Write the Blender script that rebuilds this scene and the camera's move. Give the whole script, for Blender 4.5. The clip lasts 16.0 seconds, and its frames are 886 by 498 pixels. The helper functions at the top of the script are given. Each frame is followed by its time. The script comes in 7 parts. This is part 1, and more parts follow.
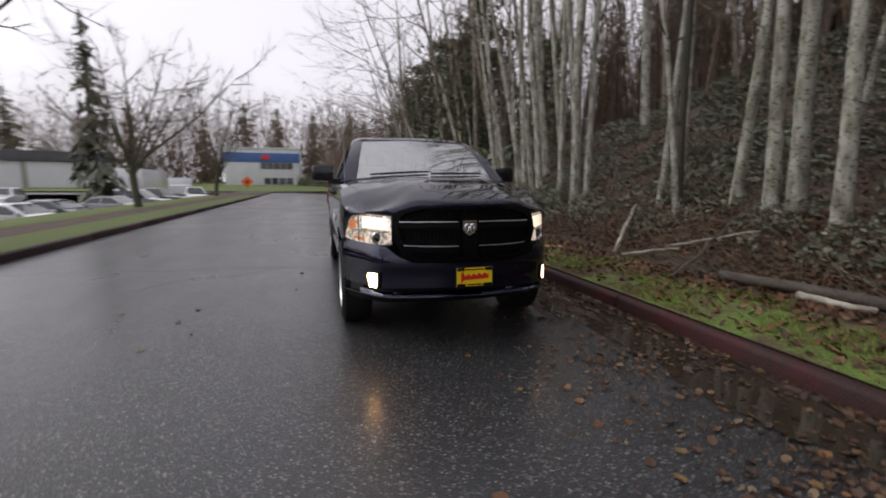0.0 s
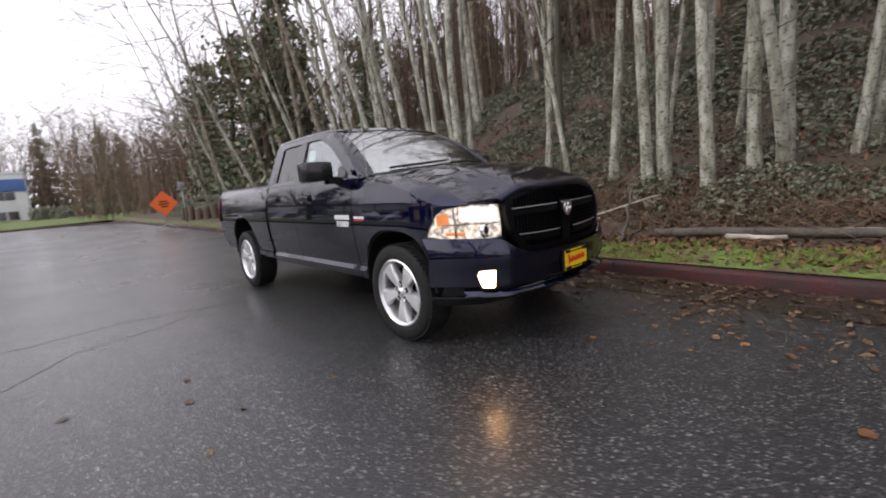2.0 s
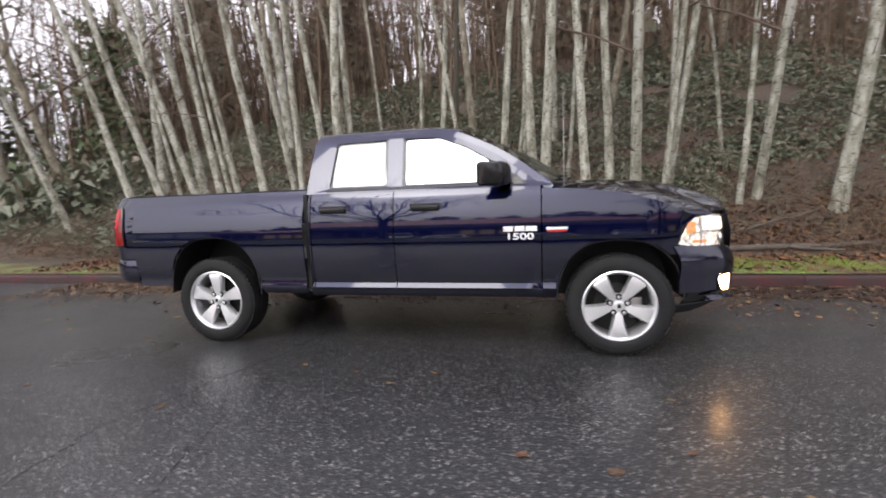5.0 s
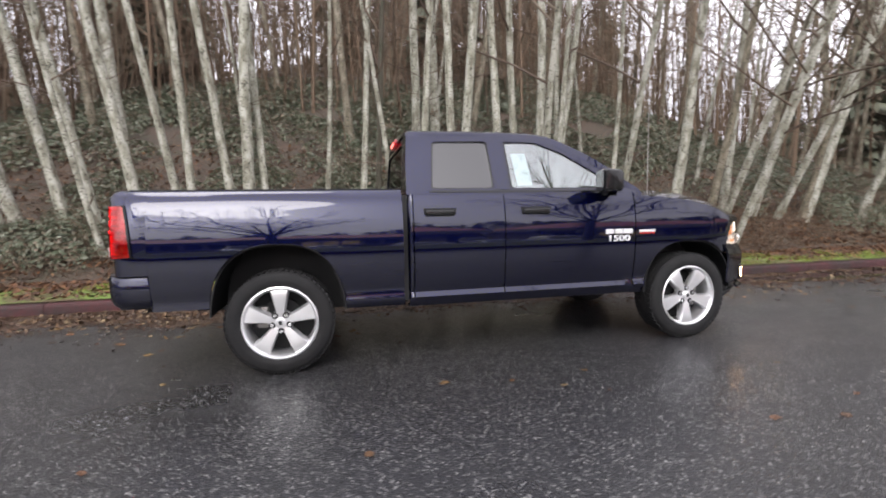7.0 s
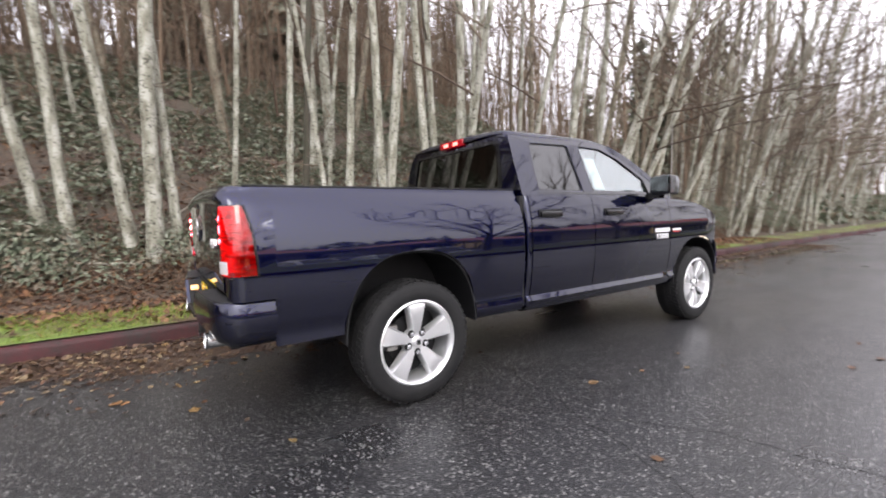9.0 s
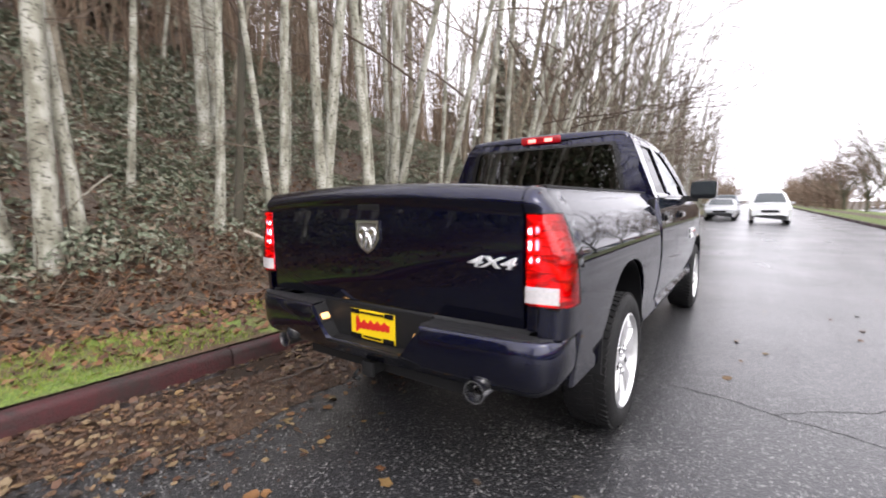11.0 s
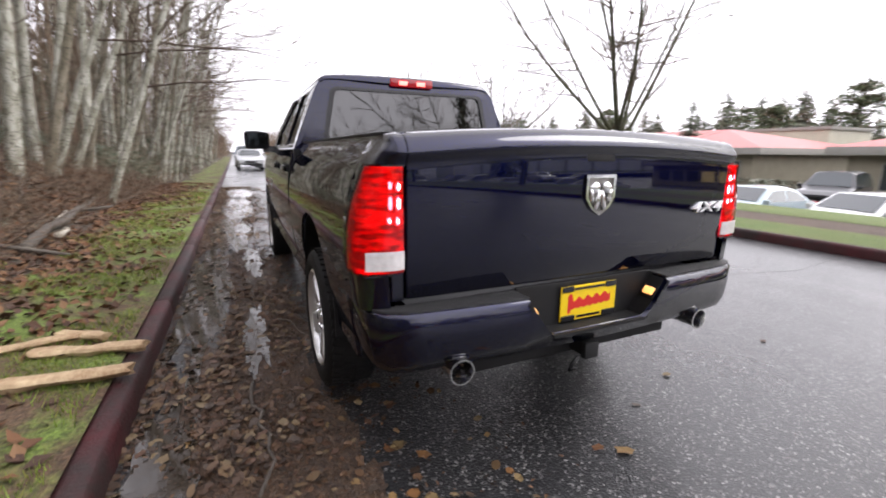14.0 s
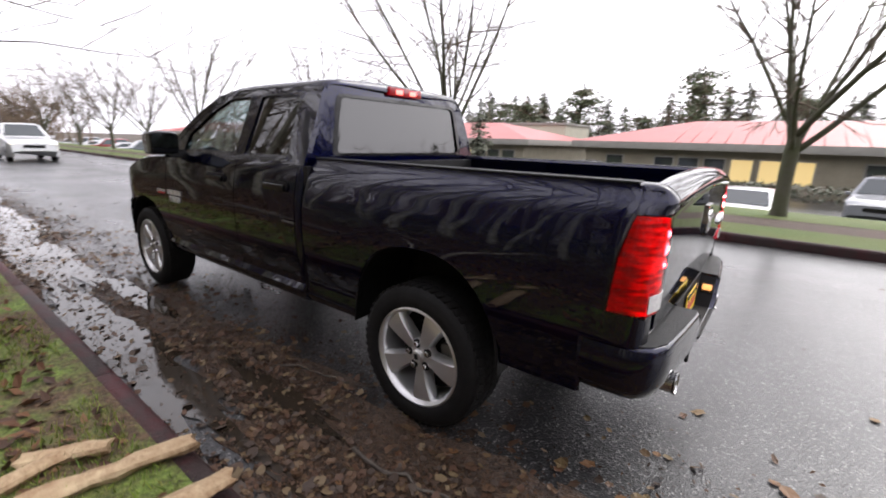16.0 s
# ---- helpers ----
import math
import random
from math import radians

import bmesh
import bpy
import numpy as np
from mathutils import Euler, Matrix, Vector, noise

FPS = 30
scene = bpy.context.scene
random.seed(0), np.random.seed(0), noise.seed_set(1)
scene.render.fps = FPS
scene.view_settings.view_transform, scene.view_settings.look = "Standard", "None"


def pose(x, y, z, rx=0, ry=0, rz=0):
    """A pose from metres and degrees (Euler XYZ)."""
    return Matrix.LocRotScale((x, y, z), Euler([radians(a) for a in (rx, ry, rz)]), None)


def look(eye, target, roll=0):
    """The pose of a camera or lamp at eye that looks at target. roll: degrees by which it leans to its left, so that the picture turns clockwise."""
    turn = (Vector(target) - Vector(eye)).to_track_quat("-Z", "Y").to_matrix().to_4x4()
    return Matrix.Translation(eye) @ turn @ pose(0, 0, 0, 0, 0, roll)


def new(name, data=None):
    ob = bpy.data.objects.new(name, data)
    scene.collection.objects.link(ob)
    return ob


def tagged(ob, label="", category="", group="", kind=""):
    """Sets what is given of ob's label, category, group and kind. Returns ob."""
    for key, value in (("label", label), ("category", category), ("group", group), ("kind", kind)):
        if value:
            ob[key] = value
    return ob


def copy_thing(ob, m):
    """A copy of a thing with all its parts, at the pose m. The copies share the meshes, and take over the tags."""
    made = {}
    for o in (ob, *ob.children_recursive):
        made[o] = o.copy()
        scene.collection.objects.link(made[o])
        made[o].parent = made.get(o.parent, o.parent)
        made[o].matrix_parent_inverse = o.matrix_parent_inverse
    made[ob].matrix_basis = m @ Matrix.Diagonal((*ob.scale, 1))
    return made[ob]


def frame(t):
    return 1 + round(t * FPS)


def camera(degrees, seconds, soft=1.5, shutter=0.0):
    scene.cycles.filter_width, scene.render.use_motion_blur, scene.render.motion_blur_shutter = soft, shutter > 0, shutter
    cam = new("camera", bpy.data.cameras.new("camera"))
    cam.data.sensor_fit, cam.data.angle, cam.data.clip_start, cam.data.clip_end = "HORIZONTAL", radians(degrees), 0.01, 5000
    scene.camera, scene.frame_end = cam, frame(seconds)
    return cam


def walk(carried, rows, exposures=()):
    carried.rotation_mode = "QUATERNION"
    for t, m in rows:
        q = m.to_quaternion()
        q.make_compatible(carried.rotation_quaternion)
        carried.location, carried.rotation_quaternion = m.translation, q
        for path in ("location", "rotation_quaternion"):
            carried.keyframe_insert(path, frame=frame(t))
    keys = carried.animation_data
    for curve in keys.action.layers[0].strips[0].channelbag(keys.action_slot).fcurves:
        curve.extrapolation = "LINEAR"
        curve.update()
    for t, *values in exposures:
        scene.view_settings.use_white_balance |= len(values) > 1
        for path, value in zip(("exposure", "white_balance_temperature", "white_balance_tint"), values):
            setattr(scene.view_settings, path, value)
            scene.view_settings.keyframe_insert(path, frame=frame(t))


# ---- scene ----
cam = camera(91.0, 16.0, soft=1.8, shutter=0.5)
EXPOSURES = [(0, -0.3), (1, -0.12), (2.5, 0.56), (4, 0.74), (7, 0.98), (9, 1.18), (12, 1.14), (14, 1.0), (16, 0.8)]
PATH = [
    (0, (6.064, -1.165, 1.345), (4.162, -0.623, 1.044), 0.4),
    (0.5, (5.814, -1.675, 1.34), (4.016, -0.87, 0.995), -2.3),
    (1, (5.459, -2.107, 1.305), (3.745, -1.144, 0.937), -1.7),
    (1.5, (5.077, -2.559, 1.299), (3.508, -1.366, 0.961), -2.8),
    (2, (4.621, -2.975, 1.274), (3.144, -1.663, 0.963), -4.9),
    (2.5, (4.13, -3.358, 1.268), (2.841, -1.846, 1.037), -4.0),
    (3, (3.595, -3.71, 1.269), (2.405, -2.119, 1.04), -3.9),
    (3.5, (3.032, -4.002, 1.247), (2.007, -2.295, 1.055), -1.8),
    (4, (2.472, -4.238, 1.297), (1.659, -2.427, 1.055), -1.4),
    (4.2, (2.23, -4.306, 1.269), (1.482, -2.466, 1.03), -1.0),
    (6.3, (-0.467, -4.508, 1.224), (-0.352, -2.52, 1.04), -1.5),
    (6.5, (-0.678, -4.461, 1.262), (-0.509, -2.476, 1.093), 0.0),
    (7, (-1.268, -4.37, 1.221), (-0.843, -2.424, 1.046), -1.0),
    (7.5, (-1.799, -4.18, 1.21), (-1.25, -2.264, 1.044), -2.1),
    (8, (-2.308, -3.982, 1.216), (-1.57, -2.128, 1.071), -1.5),
    (8.5, (-2.774, -3.701, 1.2), (-1.881, -1.919, 1.023), -2.6),
    (9, (-3.189, -3.356, 1.212), (-2.072, -1.704, 1.061), -1.5),
    (9.2, (-3.363, -3.209, 1.233), (-2.152, -1.628, 1.052), -2.7),
    (11.3, (-4.543, -1.253, 1.34), (-2.819, -0.275, 1.076), -1.2),
    (11.5, (-4.598, -1.051, 1.341), (-2.804, -0.229, 1.015), -1.8),
    (12, (-4.635, -0.509, 1.33), (-2.747, 0.046, 0.97), -1.2),
    (12.5, (-4.648, -0.003, 1.332), (-2.679, 0.098, 0.992), -1.0),
    (13, (-4.566, 0.466, 1.315), (-2.612, 0.293, 0.924), -1.4),
    (13.5, (-4.443, 0.928, 1.334), (-2.53, 0.462, 0.964), 0.8),
    (14, (-4.243, 1.33, 1.335), (-2.472, 0.498, 0.902), 0.5),
    (14.5, (-3.954, 1.687, 1.347), (-2.294, 0.645, 0.946), 2.1),
    (15, (-3.708, 2.016, 1.445), (-2.233, 0.761, 0.948), 2.3),
    (15.5, (-3.421, 2.293, 1.484), (-2.072, 0.915, 0.955), 1.6),
    (16, (-3.178, 2.578, 1.528), (-1.997, 1.038, 1.046), 1.7),
]
walk(cam, [(t, look(eye, target, roll)) for t, eye, target, roll in PATH], exposures=EXPOSURES)

# ---- world and light: an overcast winter afternoon ----
scene.view_settings.exposure = 0.0
world = bpy.data.worlds.new("overcast_sky")
scene.world = world
world.use_nodes = True
wn, wl = world.node_tree.nodes, world.node_tree.links
sky = wn.new("ShaderNodeTexSky")
sky.sky_type, sky.sun_disc = "NISHITA", False
sky.sun_elevation, sky.sun_rotation = radians(38), radians(200)
sky.dust_density, sky.air_density, sky.ozone_density = 6.0, 1.0, 1.0
grey = wn.new("ShaderNodeHueSaturation")
grey.inputs["Saturation"].default_value = 0.12
veil = wn.new("ShaderNodeMix")
veil.data_type = "RGBA"
veil.inputs["Factor"].default_value = 0.65
veil.inputs["B"].default_value = (10.9, 10.5, 11.5, 1)
wl.new(sky.outputs["Color"], grey.inputs["Color"])
wl.new(grey.outputs["Color"], veil.inputs["A"])
wl.new(veil.outputs["Result"], wn["Background"].inputs["Color"])
wn["Background"].inputs["Strength"].default_value = 0.14
sun = new("sun", bpy.data.lights.new("sun", "SUN"))
sun.data.energy, sun.data.angle, sun.data.color = 0.6, radians(25), (1.0, 0.96, 0.9)
sun.matrix_basis = look((0, 0, 30), (10, 27, 0))


# ---- materials ----
def mat(name, base, rough=0.6, metal=0.0, vary=0.0, scale=5.0, dark=None, bump=0.0, bump_scale=40.0, coat=0.0, emit=None, strength=0.0, spec=0.5):
    """A principled surface; noise at two scales runs between base and dark, and lifts a fine relief."""
    m = bpy.data.materials.new(name)
    m.use_nodes = True
    n, l = m.node_tree.nodes, m.node_tree.links
    p = n["Principled BSDF"]
    p.inputs["Base Color"].default_value = (*base, 1)
    p.inputs["Roughness"].default_value = rough
    p.inputs["Metallic"].default_value = metal
    p.inputs["Coat Weight"].default_value = coat
    p.inputs["Coat Roughness"].default_value = 0.03
    p.inputs["Specular IOR Level"].default_value = spec
    if emit:
        p.inputs["Emission Color"].default_value = (*emit, 1)
        p.inputs["Emission Strength"].default_value = strength
    if vary or bump:
        tc = n.new("ShaderNodeTexCoord")
    if vary:
        a, b = n.new("ShaderNodeTexNoise"), n.new("ShaderNodeTexNoise")
        a.inputs["Scale"].default_value, a.inputs["Detail"].default_value = scale, 6
        b.inputs["Scale"].default_value, b.inputs["Detail"].default_value = scale * 9, 3
        add = n.new("ShaderNodeMath")
        add.operation = "MULTIPLY_ADD"
        add.inputs[1].default_value, add.inputs[2].default_value = 0.5, 0
        ramp = n.new("ShaderNodeMapRange")
        ramp.inputs["From Min"].default_value, ramp.inputs["From Max"].default_value = 0.5, 1.0
        ramp.inputs["To Max"].default_value = vary
        mix = n.new("ShaderNodeMix")
        mix.data_type = "RGBA"
        mix.inputs["A"].default_value = (*base, 1)
        mix.inputs["B"].default_value = (*(dark or [c * 0.4 for c in base]), 1)
        for t in (a, b):
            l.new(tc.outputs["Object"], t.inputs["Vector"])
        l.new(b.outputs["Fac"], add.inputs[0])
        l.new(a.outputs["Fac"], add.inputs[2])
        l.new(add.outputs[0], ramp.inputs["Value"])
        l.new(ramp.outputs[0], mix.inputs["Factor"])
        l.new(mix.outputs["Result"], p.inputs["Base Color"])
    if bump:
        t, bp = n.new("ShaderNodeTexNoise"), n.new("ShaderNodeBump")
        t.inputs["Scale"].default_value, t.inputs["Detail"].default_value = bump_scale, 5
        bp.inputs["Strength"].default_value, bp.inputs["Distance"].default_value = bump, 0.02
        l.new(tc.outputs["Object"], t.inputs["Vector"])
        l.new(t.outputs["Fac"], bp.inputs["Height"])
        l.new(bp.outputs["Normal"], p.inputs["Normal"])
    return m


def glass(name, tint, gloss=0.05):
    """A thin pane: tinted see-through with a mirror sheen that grows towards grazing."""
    m = bpy.data.materials.new(name)
    m.use_nodes = True
    n, l = m.node_tree.nodes, m.node_tree.links
    n.remove(n["Principled BSDF"])
    tr, gl, mix, lw = n.new("ShaderNodeBsdfTransparent"), n.new("ShaderNodeBsdfGlossy"), n.new("ShaderNodeMixShader"), n.new("ShaderNodeLayerWeight")
    tr.inputs["Color"].default_value = (*tint, 1)
    gl.inputs["Roughness"].default_value = 0.01
    lw.inputs["Blend"].default_value = 0.5
    fifth, rise = n.new("ShaderNodeMath"), n.new("ShaderNodeMapRange")
    fifth.operation = "POWER"
    fifth.inputs[1].default_value = 4.0
    rise.inputs["To Min"].default_value, rise.inputs["To Max"].default_value = gloss, 0.6
    l.new(lw.outputs["Facing"], fifth.inputs[0])
    l.new(fifth.outputs[0], rise.inputs["Value"])
    l.new(rise.outputs[0], mix.inputs["Fac"])
    l.new(tr.outputs[0], mix.inputs[1])
    l.new(gl.outputs[0], mix.inputs[2])
    l.new(mix.outputs[0], n["Material Output"].inputs["Surface"])
    return m


def wet_asphalt():
    """Dark wet asphalt: stone grain, damp patches that shine more, faint tracks along the road."""
    m = mat("wet_asphalt", (0.055, 0.056, 0.06), 0.4, spec=0.35, coat=0.4)
    n, l = m.node_tree.nodes, m.node_tree.links
    p, tc = n["Principled BSDF"], n.new("ShaderNodeTexCoord")
    vor, big, fine, tracks = n.new("ShaderNodeTexVoronoi"), n.new("ShaderNodeTexNoise"), n.new("ShaderNodeTexNoise"), n.new("ShaderNodeTexNoise")
    stretch = n.new("ShaderNodeMapping")
    stretch.inputs["Scale"].default_value = (0.06, 0.9, 1)
    vor.inputs["Scale"].default_value = 95
    p.inputs["Coat Roughness"].default_value = 0.24
    big.inputs["Scale"].default_value, big.inputs["Detail"].default_value = 0.55, 8
    fine.inputs["Scale"].default_value, fine.inputs["Detail"].default_value = 130, 3
    tracks.inputs["Scale"].default_value, tracks.inputs["Detail"].default_value = 1.0, 4
    for t in (vor, big, fine, stretch):
        l.new(tc.outputs["Object"], t.inputs["Vector"])
    l.new(stretch.outputs[0], tracks.inputs["Vector"])
    ramp = n.new("ShaderNodeValToRGB")
    ramp.color_ramp.elements[0].position, ramp.color_ramp.elements[0].color = 0.25, (0.006, 0.006, 0.007, 1)
    ramp.color_ramp.elements[1].position, ramp.color_ramp.elements[1].color = 0.8, (0.036, 0.036, 0.039, 1)
    l.new(fine.outputs["Fac"], ramp.inputs["Fac"])
    stone = n.new("ShaderNodeValToRGB")
    stone.color_ramp.elements[0].position, stone.color_ramp.elements[0].color = 0.72, (0, 0, 0, 1)
    stone.color_ramp.elements[1].position, stone.color_ramp.elements[1].color = 0.99, (1, 1, 1, 1)
    l.new(vor.outputs["Color"], stone.inputs["Fac"])
    mix = n.new("ShaderNodeMix")
    mix.data_type = "RGBA"
    mix.inputs["B"].default_value = (0.27, 0.265, 0.26, 1)
    l.new(stone.outputs["Color"], mix.inputs["Factor"])
    l.new(ramp.outputs["Color"], mix.inputs["A"])
    l.new(mix.outputs["Result"], p.inputs["Base Color"])
    add, rough = n.new("ShaderNodeMath"), n.new("ShaderNodeMapRange")
    l.new(big.outputs["Fac"], add.inputs[0])
    l.new(tracks.outputs["Fac"], add.inputs[1])
    rough.inputs["From Min"].default_value, rough.inputs["From Max"].default_value = 0.7, 1.3
    rough.inputs["To Min"].default_value, rough.inputs["To Max"].default_value = 0.24, 0.44
    l.new(add.outputs[0], rough.inputs["Value"])
    l.new(rough.outputs[0], p.inputs["Roughness"])
    bump = n.new("ShaderNodeBump")
    bump.inputs["Strength"].default_value, bump.inputs["Distance"].default_value = 0.55, 0.006
    l.new(vor.outputs["Distance"], bump.inputs["Height"])
    l.new(bump.outputs["Normal"], p.inputs["Normal"])
    return m


def mixed_ground(name, a, b, scale, edge=0.08, rough=0.85, mid=0.5, bump=0.6, bump_scale=30, c=None):
    """Two ground covers in patches with a ragged edge, grain inside each."""
    m = mat(name, a, rough)
    n, l = m.node_tree.nodes, m.node_tree.links
    p, tc = n["Principled BSDF"], n.new("ShaderNodeTexCoord")
    big, fine = n.new("ShaderNodeTexNoise"), n.new("ShaderNodeTexNoise")
    big.inputs["Scale"].default_value, big.inputs["Detail"].default_value, big.inputs["Roughness"].default_value = scale, 9, 0.7
    fine.inputs["Scale"].default_value, fine.inputs["Detail"].default_value = bump_scale, 4
    for t in (big, fine):
        l.new(tc.outputs["Object"], t.inputs["Vector"])
    r = n.new("ShaderNodeValToRGB")
    r.color_ramp.elements[0].position, r.color_ramp.elements[0].color = mid - edge, (*a, 1)
    r.color_ramp.elements[1].position, r.color_ramp.elements[1].color = mid + edge, (*b, 1)
    if c:
        e = r.color_ramp.elements.new(min(0.99, mid + 2.2 * edge))
        e.color = (*c, 1)
    l.new(big.outputs["Fac"], r.inputs["Fac"])
    g, mul = n.new("ShaderNodeMapRange"), n.new("ShaderNodeMix")
    g.inputs["From Min"].default_value, g.inputs["From Max"].default_value = 0.3, 0.75
    g.inputs["To Min"].default_value, g.inputs["To Max"].default_value = 0.35, 1.5
    l.new(fine.outputs["Fac"], g.inputs["Value"])
    mul.data_type, mul.blend_type = "RGBA", "MULTIPLY"
    mul.inputs["Factor"].default_value = 1
    l.new(r.outputs["Color"], mul.inputs["A"])
    l.new(g.outputs[0], mul.inputs["B"])
    l.new(mul.outputs["Result"], p.inputs["Base Color"])
    bp = n.new("ShaderNodeBump")
    bp.inputs["Strength"].default_value, bp.inputs["Distance"].default_value = bump, 0.04
    l.new(fine.outputs["Fac"], bp.inputs["Height"])
    l.new(bp.outputs["Normal"], p.inputs["Normal"])
    return m


def varied(name, colours, rough=0.6, spec=0.3, per="island"):
    """One surface whose colour differs from piece to piece."""
    m = mat(name, colours[0], rough, spec=spec)
    n, l = m.node_tree.nodes, m.node_tree.links
    r = n.new("ShaderNodeValToRGB")
    r.color_ramp.interpolation = "CONSTANT"
    for k, c in enumerate(colours):
        e = r.color_ramp.elements[0] if k == 0 else r.color_ramp.elements.new(k / len(colours))
        e.color = (*c, 1)
    if per == "island":
        src = n.new("ShaderNodeNewGeometry").outputs["Random Per Island"]
    else:
        src = n.new("ShaderNodeObjectInfo").outputs["Random"]
    l.new(src, r.inputs["Fac"])
    l.new(r.outputs["Color"], n["Principled BSDF"].inputs["Base Color"])
    return m


def bark_material(name="alder_bark", pale=(0.39, 0.38, 0.33), mid=(0.23, 0.225, 0.175)):
    """Alder bark with lichen, dark bands and flecks."""
    m = mat(name, pale, 0.8)
    n, l = m.node_tree.nodes, m.node_tree.links
    p, tc, mp = n["Principled BSDF"], n.new("ShaderNodeTexCoord"), n.new("ShaderNodeMapping")
    mp.inputs["Scale"].default_value = (1, 1, 0.45)
    band = n.new("ShaderNodeMapping")
    band.inputs["Scale"].default_value = (3.0, 3.0, 5.5)
    a, b, c = n.new("ShaderNodeTexNoise"), n.new("ShaderNodeTexNoise"), n.new("ShaderNodeTexNoise")
    a.inputs["Scale"].default_value, a.inputs["Detail"].default_value = 7, 9
    b.inputs["Scale"].default_value, b.inputs["Detail"].default_value = 5.0, 6
    c.inputs["Scale"].default_value, c.inputs["Detail"].default_value = 60, 4
    l.new(tc.outputs["Object"], mp.inputs["Vector"])
    l.new(tc.outputs["Object"], band.inputs["Vector"])
    l.new(mp.outputs[0], a.inputs["Vector"])
    l.new(band.outputs[0], b.inputs["Vector"])
    l.new(tc.outputs["Object"], c.inputs["Vector"])
    r = n.new("ShaderNodeValToRGB")
    r.color_ramp.elements[0].position, r.color_ramp.elements[0].color = 0.3, (0.12, 0.105, 0.08, 1)
    r.color_ramp.elements[1].position, r.color_ramp.elements[1].color = 0.60, (*pale, 1)
    e = r.color_ramp.elements.new(0.45)
    e.color = (*mid, 1)
    l.new(a.outputs["Fac"], r.inputs["Fac"])
    k = n.new("ShaderNodeValToRGB")
    k.color_ramp.elements[0].position, k.color_ramp.elements[0].color = 0.34, (0.22, 0.21, 0.19, 1)
    k.color_ramp.elements[1].position, k.color_ramp.elements[1].color = 0.45, (1, 1, 1, 1)
    l.new(b.outputs["Fac"], k.inputs["Fac"])
    mul = n.new("ShaderNodeMix")
    mul.data_type, mul.blend_type = "RGBA", "MULTIPLY"
    mul.inputs["Factor"].default_value = 0.95
    l.new(r.outputs["Color"], mul.inputs["A"])
    l.new(k.outputs["Color"], mul.inputs["B"])
    l.new(mul.outputs["Result"], p.inputs["Base Color"])
    bp = n.new("ShaderNodeBump")
    bp.inputs["Strength"].default_value, bp.inputs["Distance"].default_value = 0.5, 0.02
    l.new(c.outputs["Fac"], bp.inputs["Height"])
    l.new(bp.outputs["Normal"], p.inputs["Normal"])
    return m


PAINT = mat("navy_paint", (0.0013, 0.0024, 0.026), 0.40, 0.9, coat=1.0, vary=0.5, scale=60, dark=(0.0010, 0.0018, 0.018), spec=0.1)
PAINT.node_tree.nodes["Principled BSDF"].inputs["Coat IOR"].default_value = 1.58
PAINT.node_tree.nodes["Principled BSDF"].inputs["Specular Tint"].default_value = (0.03, 0.04, 0.16, 1)
PLASTIC = mat("black_plastic", (0.009, 0.009, 0.010), 0.55, spec=0.3, bump=0.15, bump_scale=300)
GLOSS_BLACK = mat("gloss_black", (0.006, 0.006, 0.007), 0.25, coat=0.35, spec=0.3)
STEP_PAD = mat("ribbed_step_pad", (0.014, 0.014, 0.016), 0.5, bump=0.7, bump_scale=120)
RUBBER = mat("tyre_rubber", (0.009, 0.009, 0.010), 0.75, vary=0.4, scale=9, spec=0.25, dark=(0.026, 0.025, 0.024), bump=0.2, bump_scale=120)
ALLOY = mat("bright_alloy", (0.74, 0.74, 0.75), 0.28, 0.75, vary=0.2, scale=14, dark=(0.5, 0.5, 0.5))
DARK_METAL = mat("dark_underbody", (0.015, 0.015, 0.016), 0.7, 0.3, vary=0.5, scale=8)
BRAKE = mat("brake_steel", (0.25, 0.24, 0.23), 0.45, 0.9)
BADGE = mat("bright_badge", (0.86, 0.86, 0.88), 0.32, 0.45)
GRILLE_BLACK = mat("grille_black", (0.003, 0.003, 0.004), 0.45, spec=0.08)
CHROME = mat("chrome", (0.85, 0.85, 0.86), 0.1, 1.0)
STEEL = mat("exhaust_steel", (0.62, 0.62, 0.62), 0.2, 1.0)
LENS_RED = mat("red_lens", (0.22, 0.002, 0.006), 0.2, coat=0.7, vary=0.9, scale=22, dark=(0.10, 0.001, 0.003), emit=(1.0, 0.01, 0.03), strength=0.10)
LAMP_RED = mat("lit_red_bulb", (0.9, 0.1, 0.08), 0.3, emit=(1.0, 0.16, 0.14), strength=2.2)
LENS_CLEAR = mat("clear_reverse_lens", (0.75, 0.72, 0.72), 0.2, coat=0.7, vary=0.4, scale=60)
LAMP_WHITE = mat("lit_headlight", (0.95, 0.9, 0.8), 0.3, emit=(1.0, 0.84, 0.60), strength=1.6)
FOG_WHITE = mat("lit_fog_lamp", (0.95, 0.9, 0.8), 0.3, emit=(1.0, 0.52, 0.20), strength=34.0)
LAMP_AMBER = mat("lit_amber", (0.85, 0.36, 0.12), 0.25, vary=0.8, scale=40, dark=(0.7, 0.15, 0.03), emit=(1.0, 0.30, 0.07), strength=0.28)
LAMP_PLATE = mat("lit_plate_lamp", (1.0, 0.7, 0.3), 0.3, emit=(1.0, 0.40, 0.10), strength=0.7)
# the bowl itself glows: bulb light falling on it is put in as uneven emission
REFLECTOR = mat("glowing_headlight_bowl", (0.85, 0.83, 0.80), 0.22, 0.8, vary=1.0, scale=14, dark=(0.35, 0.32, 0.30), emit=(1.0, 0.82, 0.66), strength=0.30)
_n, _l = REFLECTOR.node_tree.nodes, REFLECTOR.node_tree.links
_cell, _glow = _n.new("ShaderNodeTexNoise"), _n.new("ShaderNodeMapRange")
_cell.inputs["Scale"].default_value, _cell.inputs["Detail"].default_value = 26, 1.5
